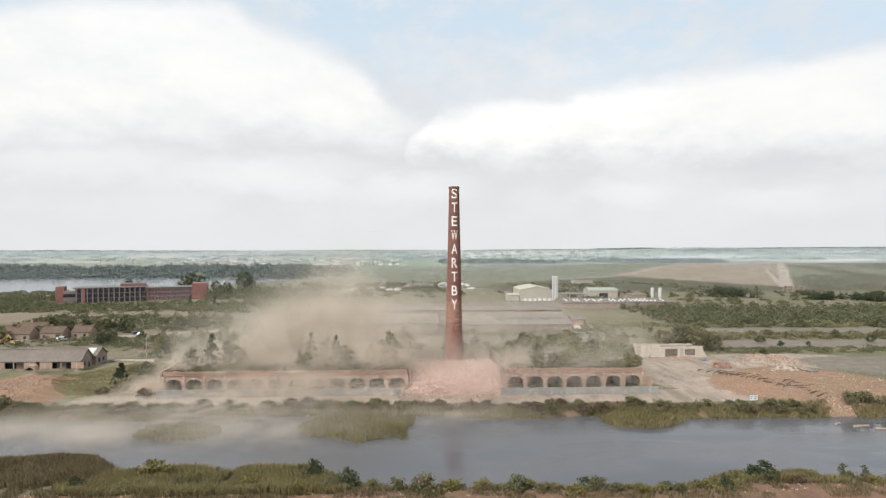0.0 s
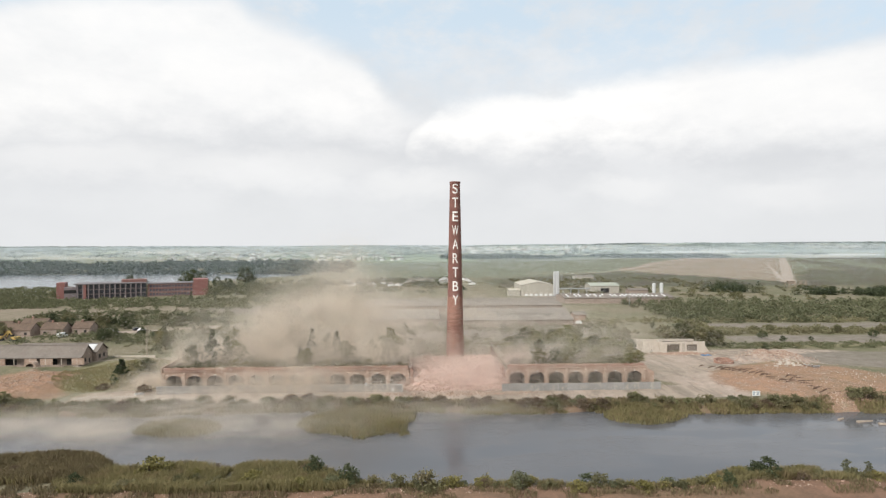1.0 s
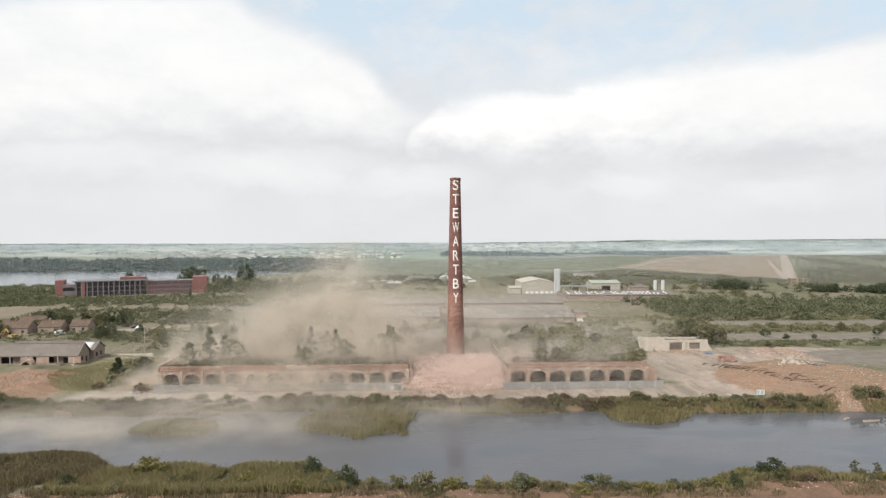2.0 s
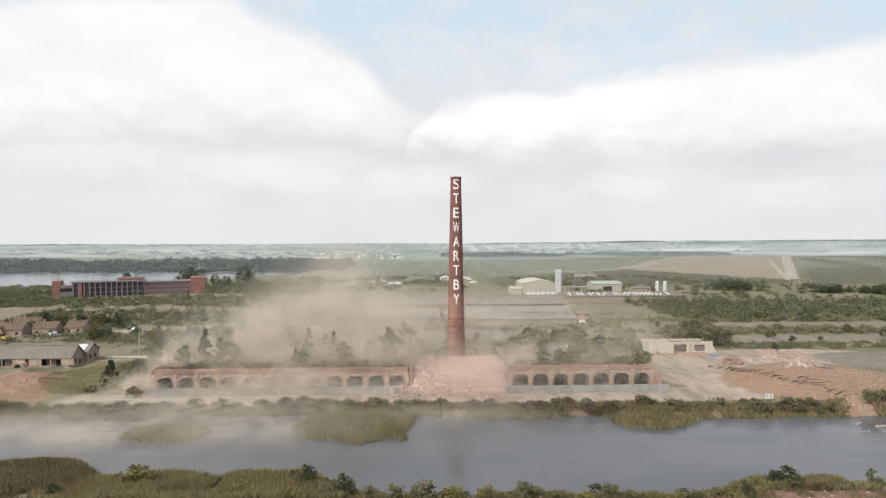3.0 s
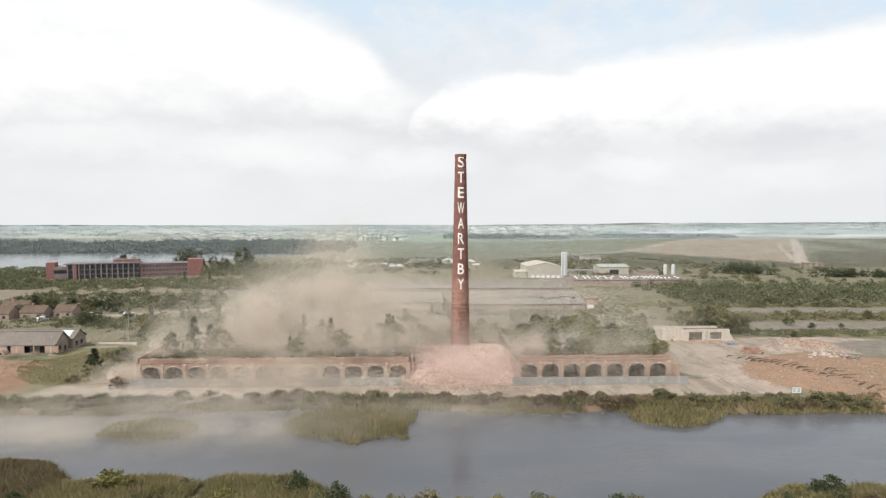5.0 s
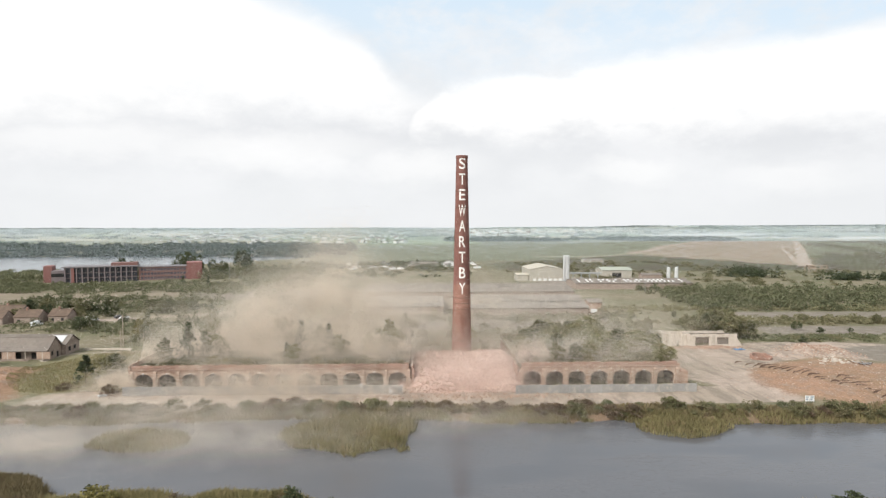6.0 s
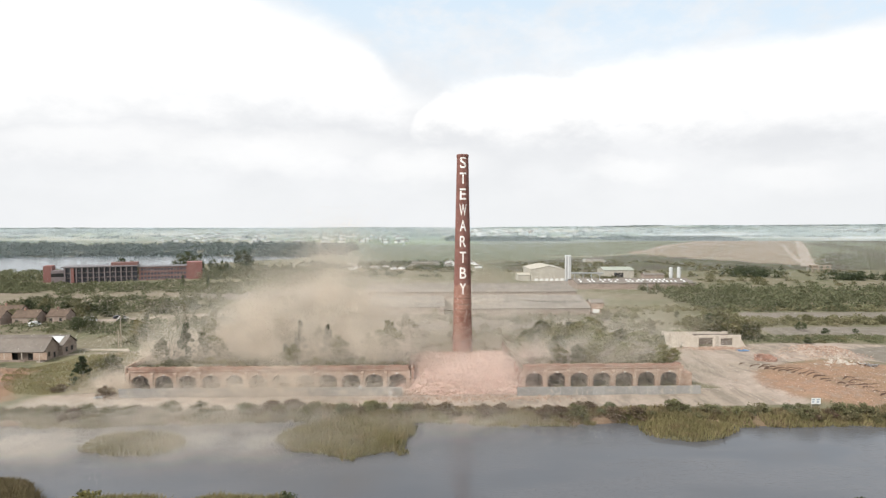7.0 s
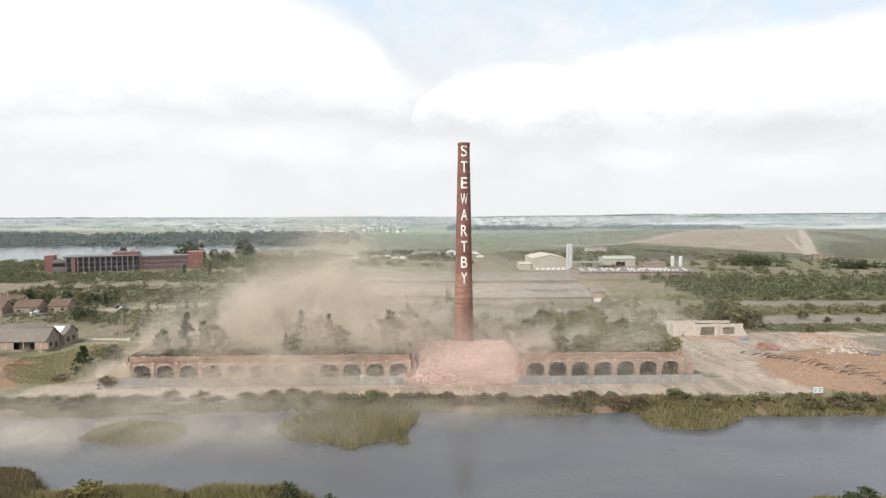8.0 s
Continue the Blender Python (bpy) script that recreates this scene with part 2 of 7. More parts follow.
def ground_material():
    """The land: zones carried by the sheet, broken up by noise at several sizes."""
    m, t, b = base_tree("land")
    geo = t.nodes.new("ShaderNodeNewGeometry")
    pos = geo.outputs["Position"]
    fine = noise_node(t, pos, 1.6, 8.0, 0.75)
    mid = noise_node(t, pos, 0.22, 7.0, 0.65)
    broad = noise_node(t, pos, 0.03, 6.0, 0.6)
    wob = math_node(t, "ADD", math_node(t, "MULTIPLY_ADD", mid, 0.7, -0.35), math_node(t, "MULTIPLY_ADD", fine, 0.5, -0.25))

    def zone(name, ch):
        a = t.nodes.new("ShaderNodeAttribute")
        a.attribute_name = name
        s = t.nodes.new("ShaderNodeSeparateColor")
        link(t, a.outputs["Color"], s.inputs[0])
        raw = (*s.outputs, a.outputs["Alpha"])[ch]
        v = math_node(t, "ADD", raw, math_node(t, "MULTIPLY", wob, smooth(t, raw, 0.0, 0.12)))
        return smooth(t, v, 0.3, 0.7)

    def tone(a, bcol, k=0.5):
        f = math_node(t, "ADD", math_node(t, "MULTIPLY", smooth(t, fine, 0.32, 0.68), k), math_node(t, "MULTIPLY", smooth(t, mid, 0.35, 0.65), 1 - k))
        return mix_col(t, f, a, bcol)

    c = mix_col(t, smooth(t, broad, 0.4, 0.6), tone((0.13, 0.115, 0.075), (0.22, 0.185, 0.13)), tone((0.10, 0.10, 0.06), (0.19, 0.17, 0.11)))
    # pale bare dirt, smeared by tracks
    mp = t.nodes.new("ShaderNodeMapping")
    mp.inputs["Scale"].default_value = (0.36, 0.07, 1.0)
    link(t, pos, mp.inputs[0])
    smear = smooth(t, noise_node(t, mp.outputs[0], 0.8, 6.0, 0.65), 0.45, 0.62)
    pale = mix_col(t, math_node(t, "MULTIPLY", smear, 0.6), tone((0.40, 0.325, 0.265), (0.28, 0.22, 0.18)), (0.175, 0.145, 0.12))
    c = mix_col(t, zone("zone_a", 0), c, pale)
    c = mix_col(t, zone("zone_a", 3), c, tone((0.23, 0.135, 0.092), (0.125, 0.082, 0.057), 0.6))   # red-brown bank
    c = mix_col(t, zone("zone_a", 1), c, mix_col(t, math_node(t, "MULTIPLY", smooth(t, mid, 0.5, 0.7), 0.6), tone((0.36, 0.225, 0.15), (0.17, 0.105, 0.07), 0.7), (0.29, 0.235, 0.19)))   # brick spoil
    c = mix_col(t, zone("zone_a", 2), c, tone((0.15, 0.138, 0.075), (0.22, 0.19, 0.12)))    # rough grass
    c = mix_col(t, zone("zone_b", 0), c, tone((0.25, 0.215, 0.18), (0.14, 0.118, 0.098)))   # old tarmac
    c = mix_col(t, zone("zone_b", 1), c, tone((0.27, 0.215, 0.165), (0.21, 0.17, 0.13)))     # straw
    c = mix_col(t, zone("zone_b", 2), c, tone((0.125, 0.135, 0.088), (0.17, 0.165, 0.12)))     # meadow
    c = mix_col(t, zone("zone_b", 3), c, mix_col(t, smooth(t, broad, 0.4, 0.62), tone((0.06, 0.055, 0.04), (0.105, 0.085, 0.062)), tone((0.07, 0.073, 0.042), (0.11, 0.103, 0.066))))     # heath
    a = t.nodes.new("ShaderNodeAttribute")
    a.attribute_name = "fields"
    f = mix_col(t, a.outputs["Alpha"], c, a.outputs["Color"])
    f = mix_col(t, math_node(t, "MULTIPLY", smooth(t, broad, 0.35, 0.65), 0.25), f, (0.1, 0.1, 0.05))
    link(t, f, b.inputs["Base Color"])
    b.inputs["Roughness"].default_value = 0.95
    b.inputs["Specular IOR Level"].default_value = 0.1
    bp = t.nodes.new("ShaderNodeBump")
    bp.inputs["Strength"].default_value = 0.6
    bp.inputs["Distance"].default_value = 0.5
    link(t, fine, bp.inputs["Height"])
    link(t, bp.outputs[0], b.inputs["Normal"])
    return m


M_LAND = ground_material()
M_WATER = water_material("pond_water", (0.083, 0.082, 0.086), 1.1, 1.25)
M_LAKE = water_material("lake_water", (0.09, 0.10, 0.105), 0.5, 0.02, 0.16)
M_BRICK_KILN = brick("kiln_brick", (0.33, 0.205, 0.15), (0.39, 0.26, 0.19), (0.50, 0.42, 0.34), (0.16, 0.09, 0.065))
M_BRICK_RED = brick("coping_brick", (0.30, 0.165, 0.12), (0.35, 0.20, 0.15), (0.42, 0.34, 0.28), (0.15, 0.09, 0.07))
M_BRICK_PALE = brick("pier_brick", (0.37, 0.25, 0.185), (0.41, 0.29, 0.22), (0.48, 0.40, 0.33), (0.24, 0.16, 0.12), 0.3)
M_BRICK_STACK = brick("stack_brick", (0.29, 0.145, 0.11), (0.34, 0.18, 0.14), (0.34, 0.22, 0.17), (0.17, 0.075, 0.055))
M_BRICK_STACK_DARK = brick("stack_brick_dark", (0.19, 0.085, 0.07), (0.225, 0.105, 0.085), (0.24, 0.15, 0.125), (0.13, 0.055, 0.045))
M_VAULT = surface("sooty_vault", (0.17, 0.135, 0.11), (0.10, 0.08, 0.065), 2.0, 0.4)
M_RUBBLE = surface("brick_rubble", (0.46, 0.325, 0.275), (0.37, 0.25, 0.205), 4.0, 0.3, bump=0.35, stain=(0.52, 0.42, 0.34), stain_scale=0.6)
M_BRICKBAT = surface("brickbat", (0.36, 0.245, 0.18), (0.25, 0.165, 0.12), 5.0, 1.1, stain=(0.55, 0.48, 0.40), stain_scale=1.3)
M_CONCRETE_BIT = surface("broken_concrete", (0.44, 0.39, 0.33), (0.34, 0.295, 0.245), 4.0, 0.8)
M_PAINT = surface("white_lettering", (0.80, 0.78, 0.74), (0.66, 0.63, 0.58), 2.0, 0.5, rough=0.7, bump=0.1)
M_HOOP = surface("rusty_hoop", (0.10, 0.065, 0.05), (0.16, 0.10, 0.07), 3.0, 0.6, rough=0.7, metal=0.4)
M_HOARDING = surface("grey_hoarding", (0.30, 0.288, 0.27), (0.235, 0.225, 0.21), 1.5, 0.35, rough=0.65, stain=(0.40, 0.36, 0.30), bump=0.1, per_object=0.15)
M_STEEL = surface("galvanised_steel", (0.45, 0.46, 0.46), (0.33, 0.34, 0.34), 3.0, 0.5, rough=0.45, metal=0.6, bump=0.1)
M_WHITE = surface("white_board", (0.72, 0.72, 0.70), (0.60, 0.60, 0.58), 2.0, 0.6, rough=0.6, bump=0.1)
M_GREY_BAR = surface("faded_print", (0.30, 0.34, 0.36), (0.22, 0.25, 0.28), 2.0, 0.6, rough=0.6, bump=0.0)
M_RENDER = surface("cream_render", (0.54, 0.475, 0.40), (0.40, 0.345, 0.285), 2.0, 0.35, stain=(0.33, 0.26, 0.20), stain_scale=0.5, streak=True)
M_ASBESTOS = surface("asbestos_roof", (0.20, 0.172, 0.145), (0.135, 0.115, 0.097), 1.2, 0.18, stain=(0.16, 0.13, 0.11), stain_scale=0.25, bump=0.2)
M_ASBESTOS_PALE = surface("pale_asbestos_roof", (0.215, 0.188, 0.16), (0.15, 0.13, 0.11), 0.8, 0.1, stain=(0.22, 0.19, 0.17), stain_scale=0.15, bump=0.2)
M_WALL_DULL = surface("dull_brick_wall", (0.31, 0.25, 0.205), (0.24, 0.185, 0.155), 2.5, 0.4, stain=(0.18, 0.13, 0.10), stain_scale=0.5)
M_CREAM = surface("cream_cladding", (0.40, 0.37, 0.31), (0.34, 0.315, 0.265), 1.0, 0.15, rough=0.6, bump=0.05, streak=True)
M_CREAM_ROOF = surface("buff_sheet_roof", (0.44, 0.40, 0.32), (0.38, 0.34, 0.275), 1.0, 0.1, rough=0.6, bump=0.05)
M_GREEN_ROOF = surface("pale_green_roof", (0.33, 0.34, 0.28), (0.27, 0.28, 0.225), 1.0, 0.1, rough=0.6, bump=0.05)
M_SILO = surface("white_silo", (0.52, 0.52, 0.51), (0.44, 0.44, 0.43), 1.0, 0.2, rough=0.5, bump=0.05, streak=True)
M_DARK = surface("dark_opening", (0.035, 0.033, 0.03), (0.02, 0.02, 0.02), 1.0, 0.3, bump=0.0)
# distance haze is put into the office reds, duller than the brick itself
M_OFFICE_RED = surface("red_office_brick", (0.25, 0.12, 0.105), (0.21, 0.10, 0.088), 1.5, 0.2, bump=0.1)
M_OFFICE_WALL = surface("office_brick_wing", (0.22, 0.12, 0.105), (0.18, 0.10, 0.085), 1.5, 0.2, bump=0.1)
M_FIN = surface("concrete_fin", (0.23, 0.19, 0.19), (0.17, 0.14, 0.14), 1.5, 0.3, bump=0.1)
M_FLAT_ROOF = surface("felt_roof", (0.20, 0.18, 0.18), (0.14, 0.13, 0.13), 1.5, 0.2)
M_TIMBER = surface("weathered_timber", (0.40, 0.33, 0.26), (0.28, 0.22, 0.17), 3.0, 0.6, streak=True)
M_TILE = surface("brown_roof_tile", (0.15, 0.105, 0.075), (0.085, 0.06, 0.045), 2.5, 0.5)
M_BARK = surface("bark", (0.15, 0.12, 0.09), (0.08, 0.065, 0.05), 6.0, 1.5, bump=0.6)
M_BIRCH = surface("pale_bark", (0.36, 0.33, 0.28), (0.16, 0.14, 0.12), 5.0, 1.2, bump=0.4)
M_YELLOW = surface("plant_yellow", (0.46, 0.31, 0.10), (0.34, 0.23, 0.08), 2.0, 0.6, rough=0.5, bump=0.05)
M_CAR_WHITE = surface("white_car_paint", (0.78, 0.78, 0.77), (0.70, 0.70, 0.69), 2.0, 0.6, rough=0.3, bump=0.0, spec=0.5)
M_CAR_DARK = surface("dark_car_paint", (0.06, 0.07, 0.09), (0.05, 0.05, 0.06), 2.0, 0.6, rough=0.3, bump=0.0, spec=0.5)
M_TYRE = surface("tyre_rubber", (0.03, 0.03, 0.03), (0.045, 0.042, 0.04), 5.0, 1.0, bump=0.1)
M_BLUE = surface("blue_tarpaulin", (0.12, 0.25, 0.45), (0.16, 0.30, 0.48), 2.0, 0.6, rough=0.5)
M_DUST = foliage("airborne_dust", (0.73, 0.65, 0.555), (0.81, 0.735, 0.64), None, 0.5, 0.05)
M_DUST_RED = foliage("red_brick_dust", (0.76, 0.625, 0.555), (0.86, 0.735, 0.665), None, 0.5, 0.05)

M_LEAF_DARK = foliage("dark_leaf", (0.036, 0.046, 0.024), (0.095, 0.108, 0.052))
M_LEAF = foliage("leaf", (0.08, 0.086, 0.048), (0.17, 0.172, 0.092), (0.17, 0.15, 0.09))
M_LEAF_OLIVE = foliage("olive_leaf", (0.085, 0.083, 0.042), (0.19, 0.175, 0.09), (0.20, 0.16, 0.095))
M_LEAF_YELLOW = foliage("autumn_leaf", (0.13, 0.118, 0.04), (0.26, 0.22, 0.08))
M_LEAF_BROWN = foliage("withered_leaf", (0.09, 0.065, 0.042), (0.18, 0.135, 0.09), (0.14, 0.08, 0.06))
M_REED = foliage("reed", (0.145, 0.13, 0.06), (0.31, 0.265, 0.13), (0.27, 0.20, 0.115), 0.3, 0.12)
M_REED_BROWN = foliage("brown_reed", (0.125, 0.102, 0.055), (0.24, 0.19, 0.105), (0.14, 0.105, 0.065), 0.2, 0.15)
# distance haze is put into this leaf colour: paler and greyer than near woods
M_WOOD_HAZED = foliage("far_wood", (0.08, 0.10, 0.085), (0.125, 0.145, 0.115), None, 0.2, 0.02)
# colour of the added specks that pale the distance like haze
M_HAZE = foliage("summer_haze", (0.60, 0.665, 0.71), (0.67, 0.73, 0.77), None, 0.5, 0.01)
M_EARTH = surface("weedy_earth", (0.17, 0.145, 0.10), (0.11, 0.105, 0.065), 1.5, 0.25, bump=0.6)
M_ROAD = surface("haul_dirt", (0.33, 0.275, 0.22), (0.25, 0.205, 0.165), 0.4, 0.06, bump=0.4, stain=(0.26, 0.22, 0.17), stain_scale=0.05)
# fresh dark soil, darkened further to paint the shade lines of the ridges
M_SPOIL = surface("loose_spoil", (0.15, 0.094, 0.066), (0.085, 0.055, 0.04), 2.0, 0.3, bump=0.7)
M_SCRUB_PALE = foliage("pale_scrub", (0.14, 0.13, 0.07), (0.26, 0.24, 0.135), (0.22, 0.18, 0.11), 0.3, 0.06)
M_SAPLING = foliage("sapling_leaf", (0.155, 0.15, 0.072), (0.30, 0.285, 0.145), (0.26, 0.21, 0.12), 0.45)
M_GLAZE = surface("tinted_glazing", (0.10, 0.10, 0.115), (0.07, 0.07, 0.085), 0.6, 0.15, rough=0.15, bump=0.0, spec=0.6)


# ---------------------------------------------------------------- mesh helpers
RNG = np.random.default_rng(7)


def thing(name, label, category, group="", kind="", at=(0, 0, 0), turn=0.0):
    ob = new(name)
    ob.empty_display_size = 0.5
    ob.matrix_basis = pose(*at, 0, 0, turn)
    return tagged(ob, label, category, group, kind)


def part(name, bm, material, parent=None, label=""):
    me = bpy.data.meshes.new(name)
    if isinstance(bm, bmesh.types.BMesh):
        bmesh.ops.recalc_face_normals(bm, faces=bm.faces[:])
        bm.to_mesh(me)
        bm.free()
    else:
        verts, faces = bm
        me.from_pydata(verts, [], faces)
    me.materials.append(material)
    ob = new(name, me)
    ob.parent = parent
    if label:
        tagged(ob, label)
    return ob


def again(ob, parent, at, turn=0.0):
    """The same mesh once more, as a part of its own."""
    o = new(ob.name.split(".")[0], ob.data)
    o.parent = parent
    o.matrix_basis = pose(*at, 0, 0, turn)
    return o


def box(bm, x0, x1, y0, y1, z0, z1, bevel=0.0):
    v = [bm.verts.new(p) for p in ((x0, y0, z0), (x1, y0, z0), (x1, y1, z0), (x0, y1, z0), (x0, y0, z1), (x1, y0, z1), (x1, y1, z1), (x0, y1, z1))]
    fs = [bm.faces.new([v[i] for i in q]) for q in ((3, 2, 1, 0), (4, 5, 6, 7), (0, 1, 5, 4), (1, 2, 6, 5), (2, 3, 7, 6), (3, 0, 4, 7))]
    if bevel:
        es = list({e for f in fs for e in f.edges})
        bmesh.ops.bevel(bm, geom=es, offset=bevel, segments=1, affect="EDGES")
    return bm


def boxed(x0, x1, y0, y1, z0, z1, bevel=0.0):
    return box(bmesh.new(), x0, x1, y0, y1, z0, z1, bevel)


def prism(bm, pts, axis, lo, hi):
    """A solid from an outline in two axes, drawn out along the third."""
    def at(p, w):
        return {"x": (w, p[0], p[1]), "y": (p[0], w, p[1]), "z": (p[0], p[1], w)}[axis]
    a = [bm.verts.new(at(p, lo)) for p in pts]
    b = [bm.verts.new(at(p, hi)) for p in pts]
    bm.faces.new(a)
    bm.faces.new(list(reversed(b)))
    for i in range(len(pts)):
        j = (i + 1) % len(pts)
        bm.faces.new((a[j], a[i], b[i], b[j]))
    return bm


def tube(bm, rings, segs=16, cap=True):
    """A body of revolution-like rings (x, y, z, radius)."""
    loops = []
    for x, y, z, r in rings:
        loops.append([bm.verts.new((x + r * math.cos(2 * math.pi * k / segs), y + r * math.sin(2 * math.pi * k / segs), z)) for k in range(segs)])
    for a, b in zip(loops, loops[1:]):
        for k in range(segs):
            n = (k + 1) % segs
            bm.faces.new((a[k], a[n], b[n], b[k]))
    if cap:
        bm.faces.new(list(reversed(loops[0])))
        bm.faces.new(loops[-1])
    return bm


def rod(bm, p, q, r, segs=8):
    p, q = Vector(p), Vector(q)
    d = (q - p).normalized()
    side = d.orthogonal().normalized()
    up = d.cross(side)
    loops = []
    for c in (p, q):
        loops.append([bm.verts.new(c + r * (math.cos(2 * math.pi * k / segs) * side + math.sin(2 * math.pi * k / segs) * up)) for k in range(segs)])
    for k in range(segs):
        n = (k + 1) % segs
        bm.faces.new((loops[0][k], loops[0][n], loops[1][n], loops[1][k]))
    bm.faces.new(loops[0])
    bm.faces.new(loops[1])
    return bm


def raw_mesh(name, verts, sides, material):
    """A mesh of faces of equal size, from an array of corners in order."""
    me = bpy.data.meshes.new(name)
    n = len(verts)
    me.vertices.add(n)
    me.vertices.foreach_set("co", np.ascontiguousarray(verts, dtype=np.float32).ravel())
    me.loops.add(n)
    me.loops.foreach_set("vertex_index", np.arange(n, dtype=np.int32))
    me.polygons.add(n // sides)
    me.polygons.foreach_set("loop_start", np.arange(0, n, sides, dtype=np.int32))
    me.update()
    me.validate()
    me.materials.append(material)
    return me


def flecks(centres, length, width, rng, sides=4, upright=0.0):
    """Small leaves of random turn round the given centres. upright: 0 any way, 1 standing."""
    n = len(centres)
    a = rng.normal(size=(n, 3))
    if upright:
        a[:, 2] = np.abs(a[:, 2]) + upright * 3
    a /= np.linalg.norm(a, axis=1)[:, None]
    h = rng.normal(size=(n, 3))
    b = np.cross(a, h)
    b /= np.linalg.norm(b, axis=1)[:, None] + 1e-9
    l = (length * rng.uniform(0.6, 1.3, n))[:, None] * 0.5
    w = (width * rng.uniform(0.6, 1.3, n))[:, None] * 0.5
    if sides == 3:
        q = np.stack([centres - a * l - b * w, centres - a * l + b * w, centres + a * l], axis=1)
    else:
        q = np.stack([centres - a * l, centres + b * w, centres + a * l, centres - b * w], axis=1)
    return q.reshape(-1, 3)


def blades(base, height, width, rng, lean=0.25):
    """Standing reed or grass blades, each a tapered strip that bends over."""
    n = len(base)
    ang = rng.uniform(0, 2 * np.pi, n)
    side = np.stack([np.cos(ang), np.sin(ang), np.zeros(n)], 1)
    h = (height * rng.uniform(0.65, 1.15, n))[:, None]
    w = (width * rng.uniform(0.7, 1.3, n))[:, None] * 0.5
    off = rng.normal(size=(n, 3)) * lean
    off[:, 2] = 0
    up = np.array([0, 0, 1.0])
    mid = base + up * h * 0.6 + off * h * 0.35
    top = base + up * h + off * h
    q = np.stack([base - side * w * 0.6, base + side * w * 0.6, mid + side * w, top, mid - side * w], 1)
    return q.reshape(-1, 3)


def chunks(centres, sizes, rng, flat=0.6):
    """Broken blocks: skewed boxes of random turn, as an array of quads."""
    n = len(centres)
    c = np.array([(-1, -1, -1), (1, -1, -1), (1, 1, -1), (-1, 1, -1), (-1, -1, 1), (1, -1, 1), (1, 1, 1), (-1, 1, 1)], float) * 0.5
    dims = sizes[:, None] * np.stack([rng.uniform(0.7, 1.6, n), rng.uniform(0.5, 1.0, n), rng.uniform(0.35, 0.9, n) * flat / 0.6], 1)
    p = c[None] * dims[:, None, :] * rng.uniform(0.75, 1.2, (n, 8, 1))
    q = rng.normal(size=(n, 4))
    q /= np.linalg.norm(q, axis=1)[:, None]
    w, x, y, z = q.T
    R = np.stack([np.stack([1 - 2 * (y * y + z * z), 2 * (x * y - z * w), 2 * (x * z + y * w)], 1),
                  np.stack([2 * (x * y + z * w), 1 - 2 * (x * x + z * z), 2 * (y * z - x * w)], 1),
                  np.stack([2 * (x * z - y * w), 2 * (y * z + x * w), 1 - 2 * (x * x + y * y)], 1)], 1)
    p = np.einsum("nij,nkj->nki", R, p) + centres[:, None, :]
    f = np.array([(3, 2, 1, 0), (4, 5, 6, 7), (0, 1, 5, 4), (1, 2, 6, 5), (2, 3, 7, 6), (3, 0, 4, 7)])
    return p[:, f.ravel(), :].reshape(-1, 3)


def lattice(x, y, size, seed):
    """Smooth value noise, 0 to 1, over the plane."""
    x, y = np.asarray(x, float) / size, np.asarray(y, float) / size
    ix, iy = np.floor(x).astype(np.int64), np.floor(y).astype(np.int64)
    fx, fy = x - ix, y - iy
    fx, fy = fx * fx * (3 - 2 * fx), fy * fy * (3 - 2 * fy)

    def h(i, j):
        k = (i * 374761393 + j * 668265263 + seed * 974634777) & 0xFFFFFFFF
        k = ((k ^ (k >> 13)) * 1274126177) & 0xFFFFFFFF
        return ((k ^ (k >> 16)) & 0xFFFF) / 65535.0

    return (h(ix, iy) * (1 - fx) + h(ix + 1, iy) * fx) * (1 - fy) + (h(ix, iy + 1) * (1 - fx) + h(ix + 1, iy + 1) * fx) * fy


def ramp(v, lo, hi):
    t = np.clip((np.asarray(v, float) - lo) / (hi - lo), 0, 1)
    return t * t * (3 - 2 * t)


# ---------------------------------------------------------------- the land
WATER_Z = -0.7
FAR_X = [-500, -117, -98, -78, -49, -20, 0, 22, 53, 75, 109, 121, 140, 500]
FAR_Y = [168, 165.5, 164.5, 163.5, 166, 165.5, 164.3, 162, 161.5, 159.5, 158.3, 158.5, 157, 150]
NEAR_X = [-500, -110, -95, -89, -72, -67, -63, -54, -42, -24, -18, -12, -5, 12, 28, 45, 54, 60, 64, 72, 80, 94, 130, 500]
NEAR_Y = [126, 126, 129, 132, 132.5, 127, 122.5, 125, 122.5, 125, 120, 116.5, 113.3, 113, 110.8, 110.3, 111.2, 114.5, 117, 117.3, 115.5, 112, 110, 108]
# reed spits standing in the pond: centre, half sizes
SPITS = [(-15, 154.5, 14.5, 10.5), (-63, 150.5, 8.7, 5.5), (61.5, 156, 10, 6)]


def spit(x, y, grow=0.0):
    """1 inside a reed spit, falling to 0 at its edge."""
    best = np.zeros_like(np.asarray(x, float))
    wob = (lattice(x, y, 4.0, 5) - 0.5) * 0.35 + (lattice(x, y, 11.0, 6) - 0.5) * 0.35
    for cx, cy, a, b in SPITS:
        d = np.sqrt(((x - cx) / (a + grow)) ** 2 + ((y - cy) / (b + grow)) ** 2) + wob
        best = np.maximum(best, ramp(d, 1.08, 0.92))
    return best


def shore(x, y):
    """Metres from the water's edge: positive on land."""
    wob = (lattice(x, y, 3.0, 1) - 0.5) * 1.6 + (lattice(x, y, 9.0, 2) - 0.5) * 1.6
    far = y - np.interp(x, FAR_X, FAR_Y)
    near = np.interp(x, NEAR_X, NEAR_Y) - y
    return np.maximum(far, near) + wob


